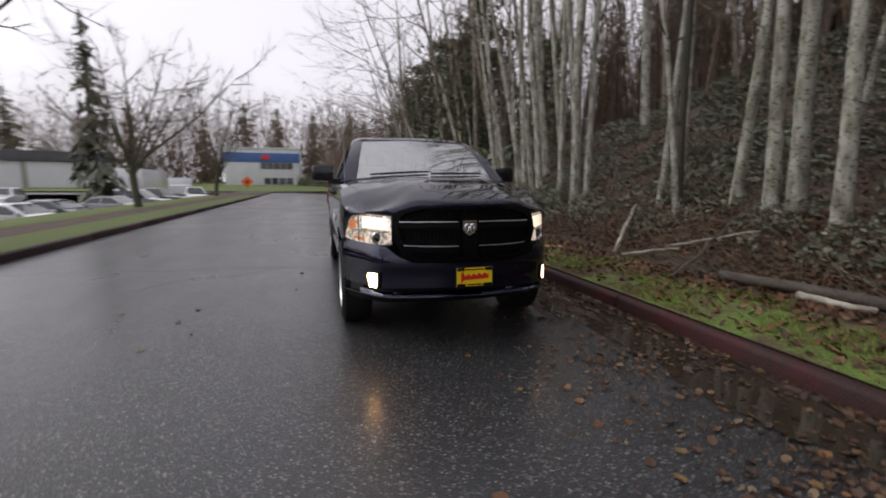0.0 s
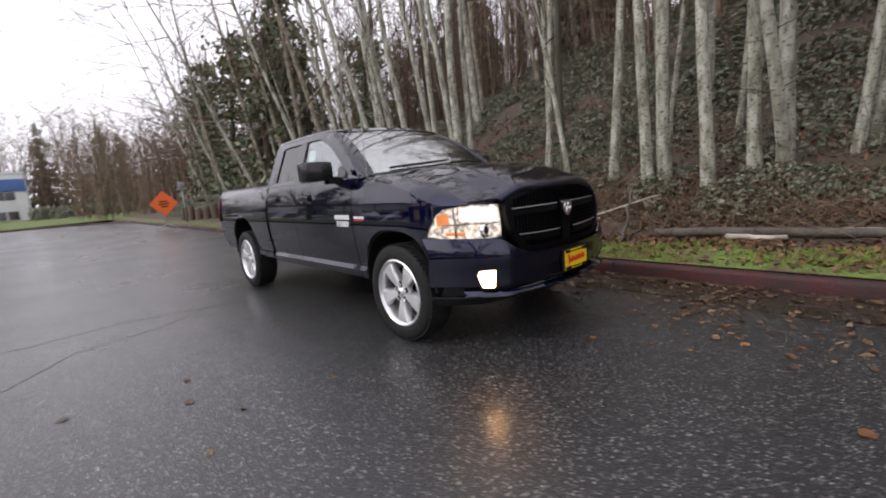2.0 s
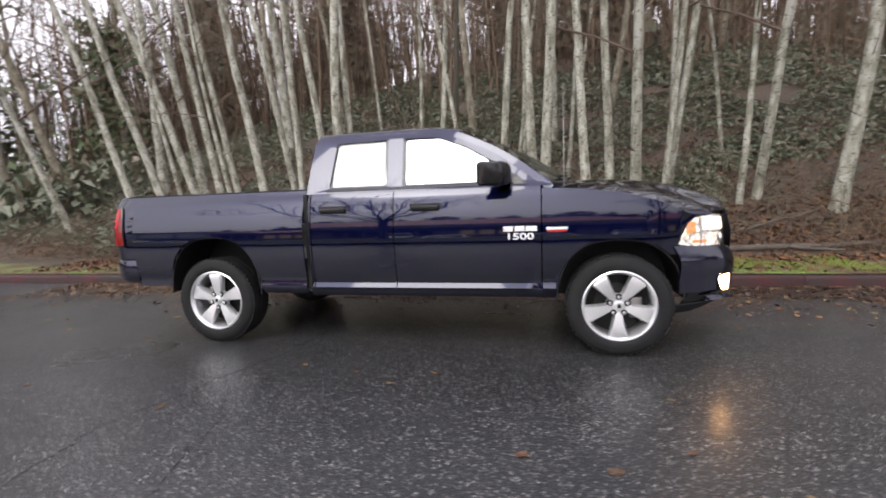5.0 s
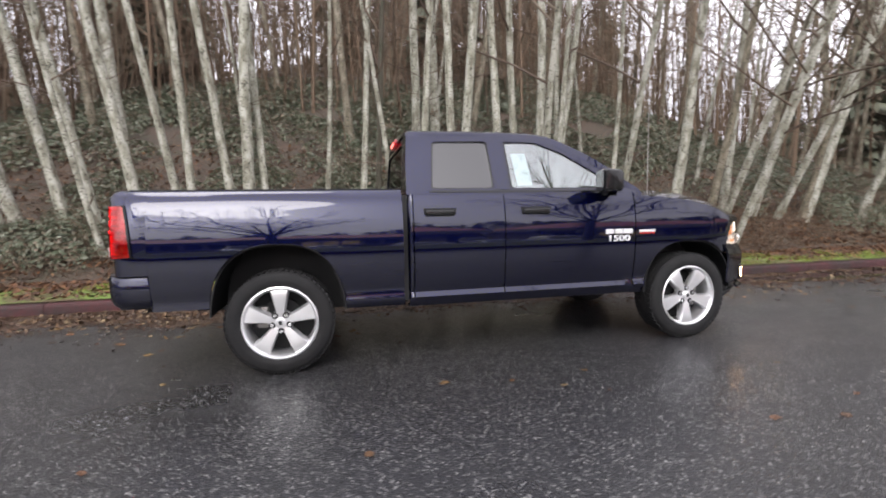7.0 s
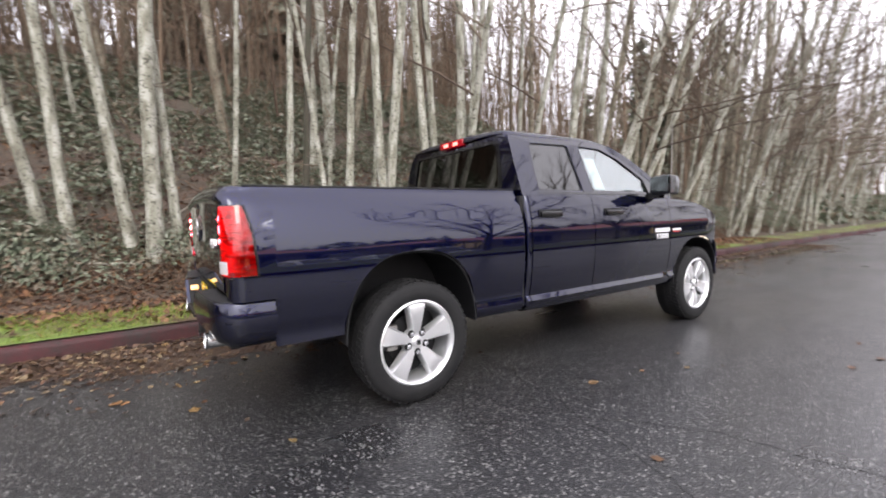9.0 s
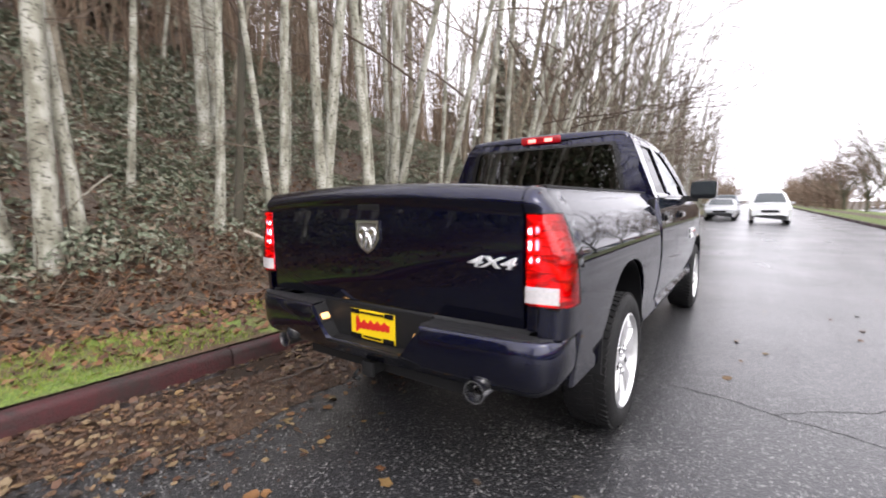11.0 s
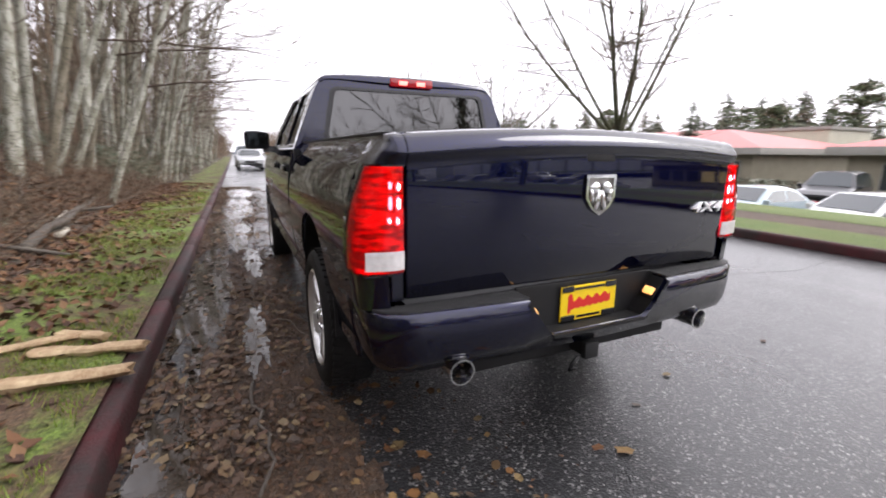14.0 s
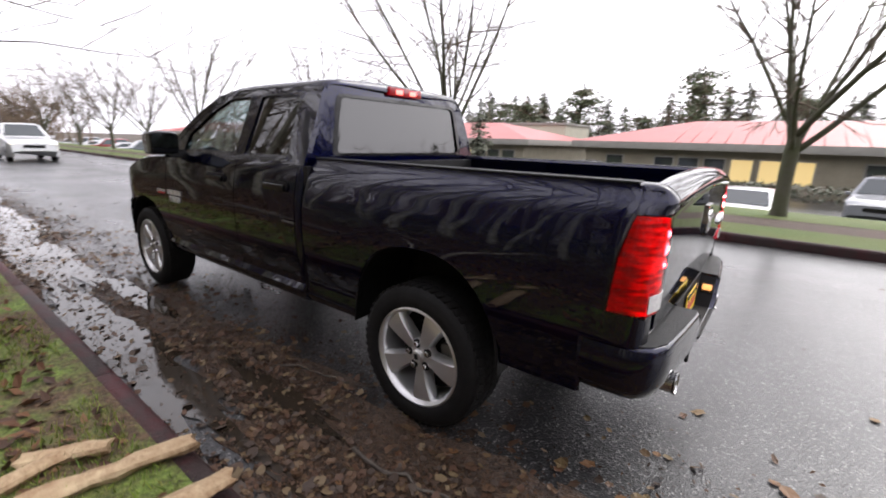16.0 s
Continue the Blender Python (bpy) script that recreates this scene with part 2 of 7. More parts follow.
_glow.inputs["From Min"].default_value, _glow.inputs["From Max"].default_value = 0.38, 0.66
_glow.inputs["To Min"].default_value, _glow.inputs["To Max"].default_value = 0.12, 1.1
_l.new(_n["Texture Coordinate"].outputs["Object"], _cell.inputs["Vector"])
_l.new(_cell.outputs["Fac"], _glow.inputs["Value"])
_l.new(_glow.outputs[0], _n["Principled BSDF"].inputs["Emission Strength"])
LENS_TINT = glass("red_lamp_lens", (0.90, 0.07, 0.11), 0.06)
# red bowl whose emission stands for the bulbs' glow, fading along the flank
LAMP_INNER = mat("glowing_tail_bowl", (0.30, 0.012, 0.025), 0.3, 0.3, vary=1.2, scale=30, dark=(0.06, 0.003, 0.006))
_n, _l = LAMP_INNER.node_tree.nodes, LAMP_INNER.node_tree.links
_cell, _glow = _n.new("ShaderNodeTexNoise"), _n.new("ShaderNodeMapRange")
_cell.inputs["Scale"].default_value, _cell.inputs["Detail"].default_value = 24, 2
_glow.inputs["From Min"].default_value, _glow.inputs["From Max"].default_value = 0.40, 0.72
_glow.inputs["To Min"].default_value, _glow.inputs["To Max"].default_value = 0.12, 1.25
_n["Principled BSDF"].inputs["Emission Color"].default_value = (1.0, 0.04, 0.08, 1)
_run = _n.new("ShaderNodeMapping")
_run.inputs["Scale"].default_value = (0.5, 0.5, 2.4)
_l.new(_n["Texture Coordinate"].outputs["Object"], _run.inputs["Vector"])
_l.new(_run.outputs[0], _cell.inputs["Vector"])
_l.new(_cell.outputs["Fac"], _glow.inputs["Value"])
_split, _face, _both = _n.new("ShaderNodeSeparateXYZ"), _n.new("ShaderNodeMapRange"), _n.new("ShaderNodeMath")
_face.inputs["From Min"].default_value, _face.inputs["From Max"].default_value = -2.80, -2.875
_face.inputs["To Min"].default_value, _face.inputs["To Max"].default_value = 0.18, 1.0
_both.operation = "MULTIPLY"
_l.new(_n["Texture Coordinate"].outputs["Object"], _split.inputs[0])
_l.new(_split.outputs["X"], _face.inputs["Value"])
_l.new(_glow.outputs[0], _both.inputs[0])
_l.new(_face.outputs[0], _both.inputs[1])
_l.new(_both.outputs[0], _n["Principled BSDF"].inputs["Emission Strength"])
LAMP_BULB = mat("lit_tail_bulb", (1.0, 0.8, 0.7), 0.3, emit=(1.0, 0.62, 0.58), strength=12.0)
CLEAR = glass("clear_lens", (0.97, 0.97, 0.98), 0.04)
WINDOW = glass("window_glass", (0.78, 0.86, 0.86), 0.23)
TINTED = glass("privacy_glass", (0.07, 0.07, 0.075), 0.13)
YELLOW = mat("yellow_plate", (0.85, 0.60, 0.01), 0.35, vary=0.25, scale=20, dark=(0.75, 0.5, 0.01))
RED_INK = mat("red_ink", (0.6, 0.02, 0.015), 0.4)
PAPER = mat("white_sticker", (0.8, 0.8, 0.8), 0.6, vary=0.15, scale=15, dark=(0.6, 0.62, 0.65))
SEAT = mat("dark_cloth_seat", (0.03, 0.03, 0.033), 0.85, vary=0.4, scale=30, bump=0.3, bump_scale=200)
TRIM = mat("dark_interior_trim", (0.035, 0.035, 0.038), 0.6, vary=0.3, scale=20)
ASPHALT = wet_asphalt()


# ---- mesh helpers ----
def part(name, bm, material, parent=None, label="", smooth=35):
    """Links a bmesh as one mesh object, under a thing or a part."""
    me = bpy.data.meshes.new(name)
    bm.to_mesh(me)
    bm.free()
    me.materials.append(material)
    if smooth:
        me.polygons.foreach_set("use_smooth", [True] * len(me.polygons))
        me.set_sharp_from_angle(angle=radians(smooth))
    ob = new(name, me)
    if parent:
        ob.parent = parent
    return tagged(ob, label)


def raw(name, verts, faces, material, parent=None, smooth=False):
    """Links plain arrays of corners and faces as one mesh object."""
    me = bpy.data.meshes.new(name)
    me.from_pydata([tuple(v) for v in verts], [], faces)
    me.materials.append(material)
    if smooth:
        me.polygons.foreach_set("use_smooth", [True] * len(me.polygons))
    ob = new(name, me)
    if parent:
        ob.parent = parent
    return ob


def thing(name, place, label, category, group="", kind="", turn=0.0):
    ob = new(name)
    ob.empty_display_size = 0.2
    ob.matrix_basis = pose(*place, 0, 0, turn)
    return tagged(ob, label, category, group, kind)


def loft(rows, outward=None, thick=0.0, closed=False, bm=None):
    """A surface through rows of points, turned to face outward and given a thickness inwards."""
    bm = bm or bmesh.new()
    vs = [[bm.verts.new(p) for p in r] for r in rows]
    fs = []
    for a, b in zip(vs, vs[1:]):
        m = len(a)
        for k in range(m if closed else m - 1):
            q = [a[k], a[(k + 1) % m], b[(k + 1) % m], b[k]]
            if len({v.co.to_tuple(6) for v in q}) >= 3:
                fs.append(bm.faces.new(q))
    bmesh.ops.remove_doubles(bm, verts=[v for r in vs for v in r], dist=1e-6)
    fs = [f for f in fs if f.is_valid]
    bm.normal_update()
    if outward is not None:
        total = sum((f.normal * f.calc_area() for f in fs), Vector())
        if total.dot(Vector(outward)) < 0:
            bmesh.ops.reverse_faces(bm, faces=fs)
            bm.normal_update()
    if thick:
        bmesh.ops.solidify(bm, geom=fs, thickness=thick)
    return bm


def box(size, at=(0, 0, 0), bevel=0.0, bm=None, turn=None, segments=2):
    bm = bm or bmesh.new()
    m = Matrix.Translation(at) @ (turn or Matrix()) @ Matrix.Diagonal((*size, 1))
    got = bmesh.ops.create_cube(bm, size=1, matrix=m)["verts"]
    if bevel:
        es = list({e for v in got for e in v.link_edges})
        bmesh.ops.bevel(bm, geom=es, offset=bevel, segments=segments, affect="EDGES", profile=0.6)
    return bm


def lathe(profile, n=32, axis="y", bm=None, at=(0, 0, 0)):
    """A solid of revolution from (radius, along) pairs."""
    rows = []
    for r, a in profile:
        ring = []
        for k in range(n):
            c, s = math.cos(2 * math.pi * k / n) * r, math.sin(2 * math.pi * k / n) * r
            p = {"y": (c, a, s), "x": (a, c, s), "z": (c, s, a)}[axis]
            ring.append((p[0] + at[0], p[1] + at[1], p[2] + at[2]))
        rows.append(ring)
    bm = loft(rows, closed=True, bm=bm)
    bmesh.ops.recalc_face_normals(bm, faces=bm.faces)
    return bm


def plate(outer, holes, place, thick, outward):
    """A flat outline with holes, laid onto a surface by place(u, v), with a thickness inwards."""
    bm = bmesh.new()
    edges = []
    for ring in (outer, *holes):
        vs = [bm.verts.new((u, v, 0)) for u, v in ring]
        edges += [bm.edges.new((vs[k], vs[(k + 1) % len(vs)])) for k in range(len(vs))]
    bmesh.ops.triangle_fill(bm, use_beauty=True, use_dissolve=False, edges=edges)
    for v in bm.verts:
        v.co = place(v.co.x, v.co.y)
    bm.normal_update()
    total = sum((f.normal * f.calc_area() for f in bm.faces), Vector())
    if total.dot(Vector(outward)) < 0:
        bmesh.ops.reverse_faces(bm, faces=bm.faces)
        bm.normal_update()
    if thick:
        bmesh.ops.solidify(bm, geom=bm.faces[:], thickness=thick)
    return bm


def rounded(points, r=0.03, n=4):
    """An outline with its corners rounded."""
    out = []
    for k, p in enumerate(points):
        a, b, c = Vector(points[k - 1]), Vector(p), Vector(points[(k + 1) % len(points)])
        u, w = (a - b), (c - b)
        d = min(r, 0.45 * u.length, 0.45 * w.length)
        s, e = b + u.normalized() * d, b + w.normalized() * d
        for j in range(n + 1):
            t = j / n
            out.append(tuple((1 - t) ** 2 * s + 2 * t * (1 - t) * b + t * t * e))
    return out


def tube_arrays(points, radii, sides, verts, faces):
    """Adds a tapering tube through points to the arrays."""
    pts = np.array(points, float)
    n = len(pts)
    d = np.gradient(pts, axis=0)
    d /= np.linalg.norm(d, axis=1)[:, None] + 1e-9
    ref = np.array([0.31, 0.95, 0.07]) if abs(d[0][2]) > 0.8 else np.array([0, 0, 1.0])
    u = np.cross(d, ref)
    u /= np.linalg.norm(u, axis=1)[:, None] + 1e-9
    w = np.cross(d, u)
    base = len(verts)
    ang = 2 * np.pi * np.arange(sides) / sides
    for k in range(n):
        ring = pts[k] + radii[k] * (np.cos(ang)[:, None] * u[k] + np.sin(ang)[:, None] * w[k])
        verts.extend(ring.tolist())
    for k in range(n - 1):
        for j in range(sides):
            a, b = base + k * sides + j, base + k * sides + (j + 1) % sides
            faces.append((a, b, b + sides, a + sides))


def tube(name, points, radii, material, parent=None, sides=10, label=""):
    v, f = [], []
    if not hasattr(radii, "__len__"):
        radii = [radii] * len(points)
    tube_arrays(points, radii, sides, v, f)
    f.append(tuple(range(sides))[::-1])
    f.append(tuple(range(len(v) - sides, len(v))))
    return tagged(raw(name, v, f, material, parent, smooth=True), label)


def interp(x, table):
    xs, ys = zip(*table)
    return float(np.interp(x, xs, ys))


# ---- the pickup truck: x forward, y to its left, wheels on the road at z = 0 ----
SIDE = [(0.40, 0.905), (0.47, 0.935), (0.525, 0.972), (0.545, 0.974), (0.575, 0.948), (0.66, 0.966), (0.80, 0.985), (0.95, 0.993), (1.10, 0.988), (1.17, 0.984), (1.21, 0.972), (1.28, 0.962), (1.33, 0.948), (1.37, 0.925), (1.395, 0.895), (1.41, 0.86)]
FRONT_X, REAR_X, HUB_Z = 1.785, -1.785, 0.402


SIDE_Z = np.linspace(0.30, 1.50, 241)
SIDE_W = np.interp(SIDE_Z, *zip(*SIDE))
_bell = np.exp(-0.5 * (np.arange(-18, 19) * 0.005 / 0.028) ** 2)
_soft = np.convolve(np.pad(SIDE_W, 18, mode="edge"), _bell / _bell.sum(), mode="valid")
_keep = np.clip((SIDE_Z - 0.60) / 0.08, 0, 1) * np.clip((1.375 - SIDE_Z) / 0.05, 0, 1)
SIDE_W = SIDE_W + (_soft - SIDE_W) * _keep


def width(x, z):
    w = float(np.interp(z, SIDE_Z, SIDE_W))
    if x < -0.83:
        w -= 0.044 * max(0.0, (z - 1.04) / 0.335) ** 1.6
    if x < REAR_X and z < 0.62:
        w = 0.950
    return w


def arch(x, xc, half, top, low):
    d = abs((x - xc) / half)
    return low if d >= 1 else max(low, 0.40 + (top - 0.40) * (1 - d ** 2.5) ** (1 / 2.5))


def front_x(y):
    y = abs(y)
    return 2.715 - 0.085 * (y / 0.62) ** 2 if y < 0.62 else 2.63 - 0.46 * ((y - 0.62) / 0.36) ** 1.55


def columns(x0, x1, step=0.05, fine=()):
    xs = set(np.linspace(x0, x1, max(2, int(round((x1 - x0) / step)) + 1)).round(4))
    for xc, half in fine:
        for t in np.linspace(-1, 1, 41):
            x = xc + half * math.copysign(1 - (1 - abs(t)) ** 1.8, t)
            if x0 < x < x1:
                xs.add(round(x, 4))
    return sorted(xs)


def side_panel(s, xs, low, high, rows=22, yfun=width):
    grid = []
    for x in xs:
        a, b = low(x), high(x)
        zs = [a + (b - a) * t for t in np.linspace(0, 1, rows)]
        grid.append([(x, s * yfun(x, z), z) for z in zs])
    return grid


truck = thing("pickup_truck", (0, 0, 0), "dark navy pickup truck with lit lamps parked beside the kerb", "pickup truck")
R_ARCH, F_ARCH = (REAR_X, 0.49, 1.0), (FRONT_X, 0.47, 0.92)


def rail_top(x):
    return 1.375


def bed_low(x):
    if x < -2.64:
        return 0.80
    return arch(x, *R_ARCH, 0.535 if x < REAR_X else 0.475)


# bed sides, with a rounded rail and a wrapped rear corner
for s in (-1, 1):
    xs = columns(-2.80, -0.842, 0.08, [(REAR_X, 0.49)])
    xs += [-2.6405, -2.6395]
    xs = sorted(set(xs))
    grid = []
    for x in xs:
        col = [p for p in side_panel(s, [x], bed_low, rail_top, 24)[0]]
        col += [(x, s * 0.872, 1.392), (x, s * 0.850, 1.40), (x, s * 0.80, 1.40), (x, s * 0.785, 1.385), (x, s * 0.785, 1.30)]
        grid.append(col)
    corner = []
    for dx, dy in ((-0.074, 0.10), (-0.068, 0.06), (-0.050, 0.025), (-0.026, 0.007)):
        corner.append([(-2.80 + dx * (1.0 if z < 1.36 else 0.55), s * max(abs(y) - dy * (1 if z < 1.39 else 0.4), 0.77), z) for x, y, z in grid[0]])
    bed_side = part("bed_side", loft(corner + grid, (0, s, 0), 0.014), PAINT, truck, smooth=40)
    # black liner of the rail and of the wheel arch
    part("rail_cap", box((1.93, 0.07, 0.012), (-1.80, s * 0.835, 1.399), 0.005), PLASTIC, bed_side, "black plastic rail cap")
    for xc, half, top, low in ((REAR_X, 0.485, 0.995, 0.47), (FRONT_X, 0.465, 0.915, 0.46)):
        ring = []
        for t in np.linspace(0, math.pi, 25):
            x = xc + half * math.cos(t)
            z = arch(xc + half * 0.999 * math.cos(t), xc, half, top, low) if 0 < t < math.pi else low
            ring.append([(x, s * 0.965, z), (x, s * 0.80, z + 0.01), (x, s * 0.50, z + 0.01)])
        liner = loft(ring, None, 0.01)
        part("arch_liner", liner, PLASTIC, truck, "black wheel arch liner")
        cover = plate([(xc - half, 0.40)] + [(r[0][0], r[0][2]) for r in reversed(ring)] + [(xc + half, 0.40)], [], lambda u, v: (u, s * 0.50, v), 0.01, (0, -s, 0))
        part("arch_back", cover, DARK_METAL, truck, smooth=0)
bm = box((1.95, 0.98, 0.06), (-1.82, 0, 0.74))
box((0.05, 1.60, 0.62), (-0.87, 0, 1.06), bm=bm)
for s in (-1, 1):
    for x0, x1 in ((-2.79, -2.29), (-1.27, -0.86)):
        box((x1 - x0, 0.30, 0.06), ((x0 + x1) / 2, s * 0.64, 0.74), bm=bm)
    box((1.04, 0.29, 0.02), (REAR_X, s * 0.645, 1.03), 0.005, bm=bm)
    box((1.04, 0.02, 0.30), (REAR_X, s * 0.488, 0.89), bm=bm)
part("bed_floor", bm, PLASTIC, truck, "black lined bed floor", smooth=0)

# tailgate with a curled top lip and a recessed band under it
profile = [(-2.80, 1.20), (-2.80, 1.41), (-2.812, 1.430), (-2.832, 1.434), (-2.856, 1.427), (-2.878, 1.411), (-2.896, 1.390), (-2.905, 1.370), (-2.903, 1.356), (-2.891, 1.346), (-2.887, 1.330), (-2.887, 1.31), (-2.888, 1.285), (-2.888, 1.20), (-2.886, 1.03), (-2.878, 0.975), (-2.874, 0.84), (-2.865, 0.828), (-2.82, 0.828)]
ys = [-0.825, -0.822, -0.80, -0.6, -0.4, -0.2, 0, 0.2, 0.4, 0.6, 0.80, 0.822, 0.825]
rows = []
for y in ys:
    bow = 0.012 * (1 - (y / 0.83) ** 2)
    drop = 0.035 * (abs(y) / 0.83) ** 2
    rows.append([(x - bow * (x < -2.85), y, z - (drop if z > 1.25 else drop * max(0, (z - 0.9) / 0.35))) for x, z in profile])
bm = loft(rows, closed=True)
bmesh.ops.holes_fill(bm, edges=bm.edges, sides=0)
bmesh.ops.recalc_face_normals(bm, faces=bm.faces)
tailgate = part("tailgate", bm, PAINT, truck, smooth=45)
LIP = [(0.0, 1.394), (0.030, 1.399), (0.055, 1.391), (0.076, 1.377), (0.094, 1.356), (0.103, 1.337), (0.101, 1.322), (0.089, 1.312), (0.086, 1.296)]
SHOULDER = [1.400, 1.399, 1.395, 1.388, 1.375, 1.355, 1.335, 1.315, 1.296]
for s in (-1, 1):
    rows = []
    for t in np.linspace(0, math.pi / 2, 9):
        c, n = math.cos(t) ** 0.7 if t < 1.57 else 0.0, math.sin(t) ** 0.7
        row = []
        for k, ((back, z), zs) in enumerate(zip(LIP, SHOULDER)):
            out = (width(-2.0, zs) if zs <= 1.375 else (0.835, 0.852, 0.866, 0.874)[k]) + 0.002 - 0.829
            row.append((-2.80 - back * c + 0.02 * n * n * (c < 0.01), s * (0.829 + out * n), z * math.cos(t) ** 2 + zs * math.sin(t) ** 2))
        rows.append(row)
    part("corner_cap", loft(rows, (-1, s, 1), 0.004), PAINT, truck, smooth=50)
part("tailgate_handle", box((0.012, 0.15, 0.035), (-2.894, 0, 1.322), 0.005), PLASTIC, tailgate, "black pull handle")

# lettering on the tailgate
def text_part(name, body, size, m, material, parent, depth=0.006, shear=0.0, sx=1.0):
    cu = bpy.data.curves.new(name, "FONT")
    cu.body, cu.size, cu.extrude, cu.bevel_depth, cu.shear = body, size, depth, 0.0015, shear
    cu.align_x, cu.align_y = "CENTER", "CENTER"
    tmp = bpy.data.objects.new(name, cu)
    me = bpy.data.meshes.new_from_object(tmp)
    bpy.data.objects.remove(tmp)
    me.materials.clear()
    me.materials.append(material)
    me.transform(Matrix.Diagonal((sx, 1, 1, 1)))
    ob = new(name, me)
    ob.parent = parent
    ob.matrix_basis = m
    return ob


REARWARD = Matrix(((0, 0, -1, 0), (-1, 0, 0, 0), (0, 1, 0, 0), (0, 0, 0, 1)))  # text read from behind
badge = text_part("drive_badge", "4X4", 0.064, Matrix.Translation((-2.897, -0.684, 1.092)) @ REARWARD, BADGE, truck, shear=0.25, sx=1.95)
tagged(badge, "chrome 4X4 lettering")


def shield(parent, m, h=0.165, w=0.155):
    """A chrome shield with plain rounded forms on it."""
    k = [(-w / 2, h / 2), (w / 2, h / 2), (w / 2, -h * 0.05), (w * 0.30, -h * 0.33), (0, -h / 2), (-w * 0.30, -h * 0.33), (-w / 2, -h * 0.05)]
    inner = [(u * 0.84, v * 0.84) for u, v in k]
    put = lambda d: (lambda u, v: m @ Vector((u, v, d)))
    e = part("emblem", plate(k, [inner], put(0.012), 0.014, m.to_3x3() @ Vector((0, 0, 1))), CHROME, parent, "chrome shield emblem", smooth=0)
    part("emblem_field", plate(inner, [], put(0.004), 0.004, m.to_3x3() @ Vector((0, 0, 1))), BRAKE, e, "grey field", smooth=0)
    for sx in (-1, 1):
        for (u, v, a, b, r) in ((0.032, 0.030, 0.030, 0.024, 20), (0.048, 0.0, 0.012, 0.034, 12), (0.014, -0.020, 0.014, 0.046, -14)):
            mm = m @ pose(sx * u * h / 0.165, v * h / 0.165, 0.010, 0, 0, -sx * r) @ Matrix.Diagonal((a * h / 0.165, b * h / 0.165, 0.010, 1))
            bm = bmesh.new()
            bmesh.ops.create_icosphere(bm, subdivisions=2, radius=1, matrix=mm)
            part("emblem_relief", bm, CHROME, e, "chrome relief", smooth=60)


shield(truck, Matrix.Translation((-2.900, 0, 1.172)) @ REARWARD)

# rear lamps wrapped round the corners
def tail_lamp(s):
    def plan(z):
        fx = interp(z, [(0.90, -2.730), (1.15, -2.750), (1.26, -2.772), (1.30, -2.785)])
        w = width(-2.0, z)
        return [(-2.886, 0.838), (-2.893, 0.87), (-2.889, 0.905), (-2.872, w - 0.022), (-2.842, w + 0.006), (-2.80, w + 0.015), ((fx - 2.80) / 2, w + 0.016), (fx, w + 0.016)]
    def rows(z0, z1, n, k0=0, k1=8, lift=0.0):
        return [[(x - lift, s * (y + (lift if x > -2.86 else 0)), z) for x, y in plan(z)[k0:k1]] for z in np.linspace(z0, z1, n)]
    lamp = part("tail_lamp", loft(rows(0.932, 1.295, 14), (-1, s, 0), 0.004), LENS_TINT, truck, "glowing red tail lamp", smooth=50)
    deep = [[(x + 0.006 if x < -2.84 else x, s * (y - 0.007 if x > -2.88 else y), z) for x, y in plan(z)] for z in np.linspace(0.934, 1.293, 12)]
    part("lamp_bowl", loft(deep, (-1, s, 0), 0.002), LAMP_INNER, lamp, "red bowl behind the lens, bulb glow put into its surface", smooth=30)
    part("lamp_rim", loft([[(x + d, s * (y - (d if x > -2.862 else 0)), z) for x, y in plan(z)] for z, d in ((1.294, 0.0), (1.292, 0.03))], (0, 0, 1), 0.004), GLOSS_BLACK, lamp, "dark rim")
    part("lamp_edge", loft([[(plan(z)[-1][0] - 0.004, s * (plan(z)[-1][1] + 0.001), z), (plan(z)[-1][0] + 0.008, s * (plan(z)[-1][1] - 0.004), z)] for z in np.linspace(0.932, 1.295, 10)], (0, s, 0), 0.010), GLOSS_BLACK, lamp, "dark edge")
    part("reverse_lens", loft(rows(0.945, 1.010, 4, 0, 4, 0.003), (-1, s, 0), 0.004), LENS_CLEAR, lamp, "clear ribbed reverse lens")
    for y, z, h in ((0.856, 1.225, 0.016), (0.884, 1.230, 0.014), (0.856, 1.170, 0.024), (0.884, 1.172, 0.024), (0.860, 1.112, 0.015), (0.888, 1.115, 0.012)):
        bm = bmesh.new()
        bmesh.ops.create_icosphere(bm, subdivisions=2, radius=1, matrix=Matrix.Translation((-2.8855, s * y, z)) @ Matrix.Diagonal((0.006, 0.0065, h, 1)))
        part("lit_bulb", bm, LAMP_BULB, lamp, "bright lit bulb", smooth=60)
    part("lamp_trim", box((0.13, 0.10, 0.010), (-2.806, s * 0.920, 0.922), 0.004), GLOSS_BLACK, lamp, "black lower trim")


for s in (-1, 1):
    part("gap_filler", box((0.05, 0.05, 0.56), (-2.832, s * 0.852, 1.10), 0.006), PAINT, truck, "", smooth=0)
tail_lamp(-1)
tail_lamp(1)

# rear bumper: painted shell with a plate recess, black step pads
def rear_x(y):
    return -2.990 + 0.03 * (y / 0.7) ** 2


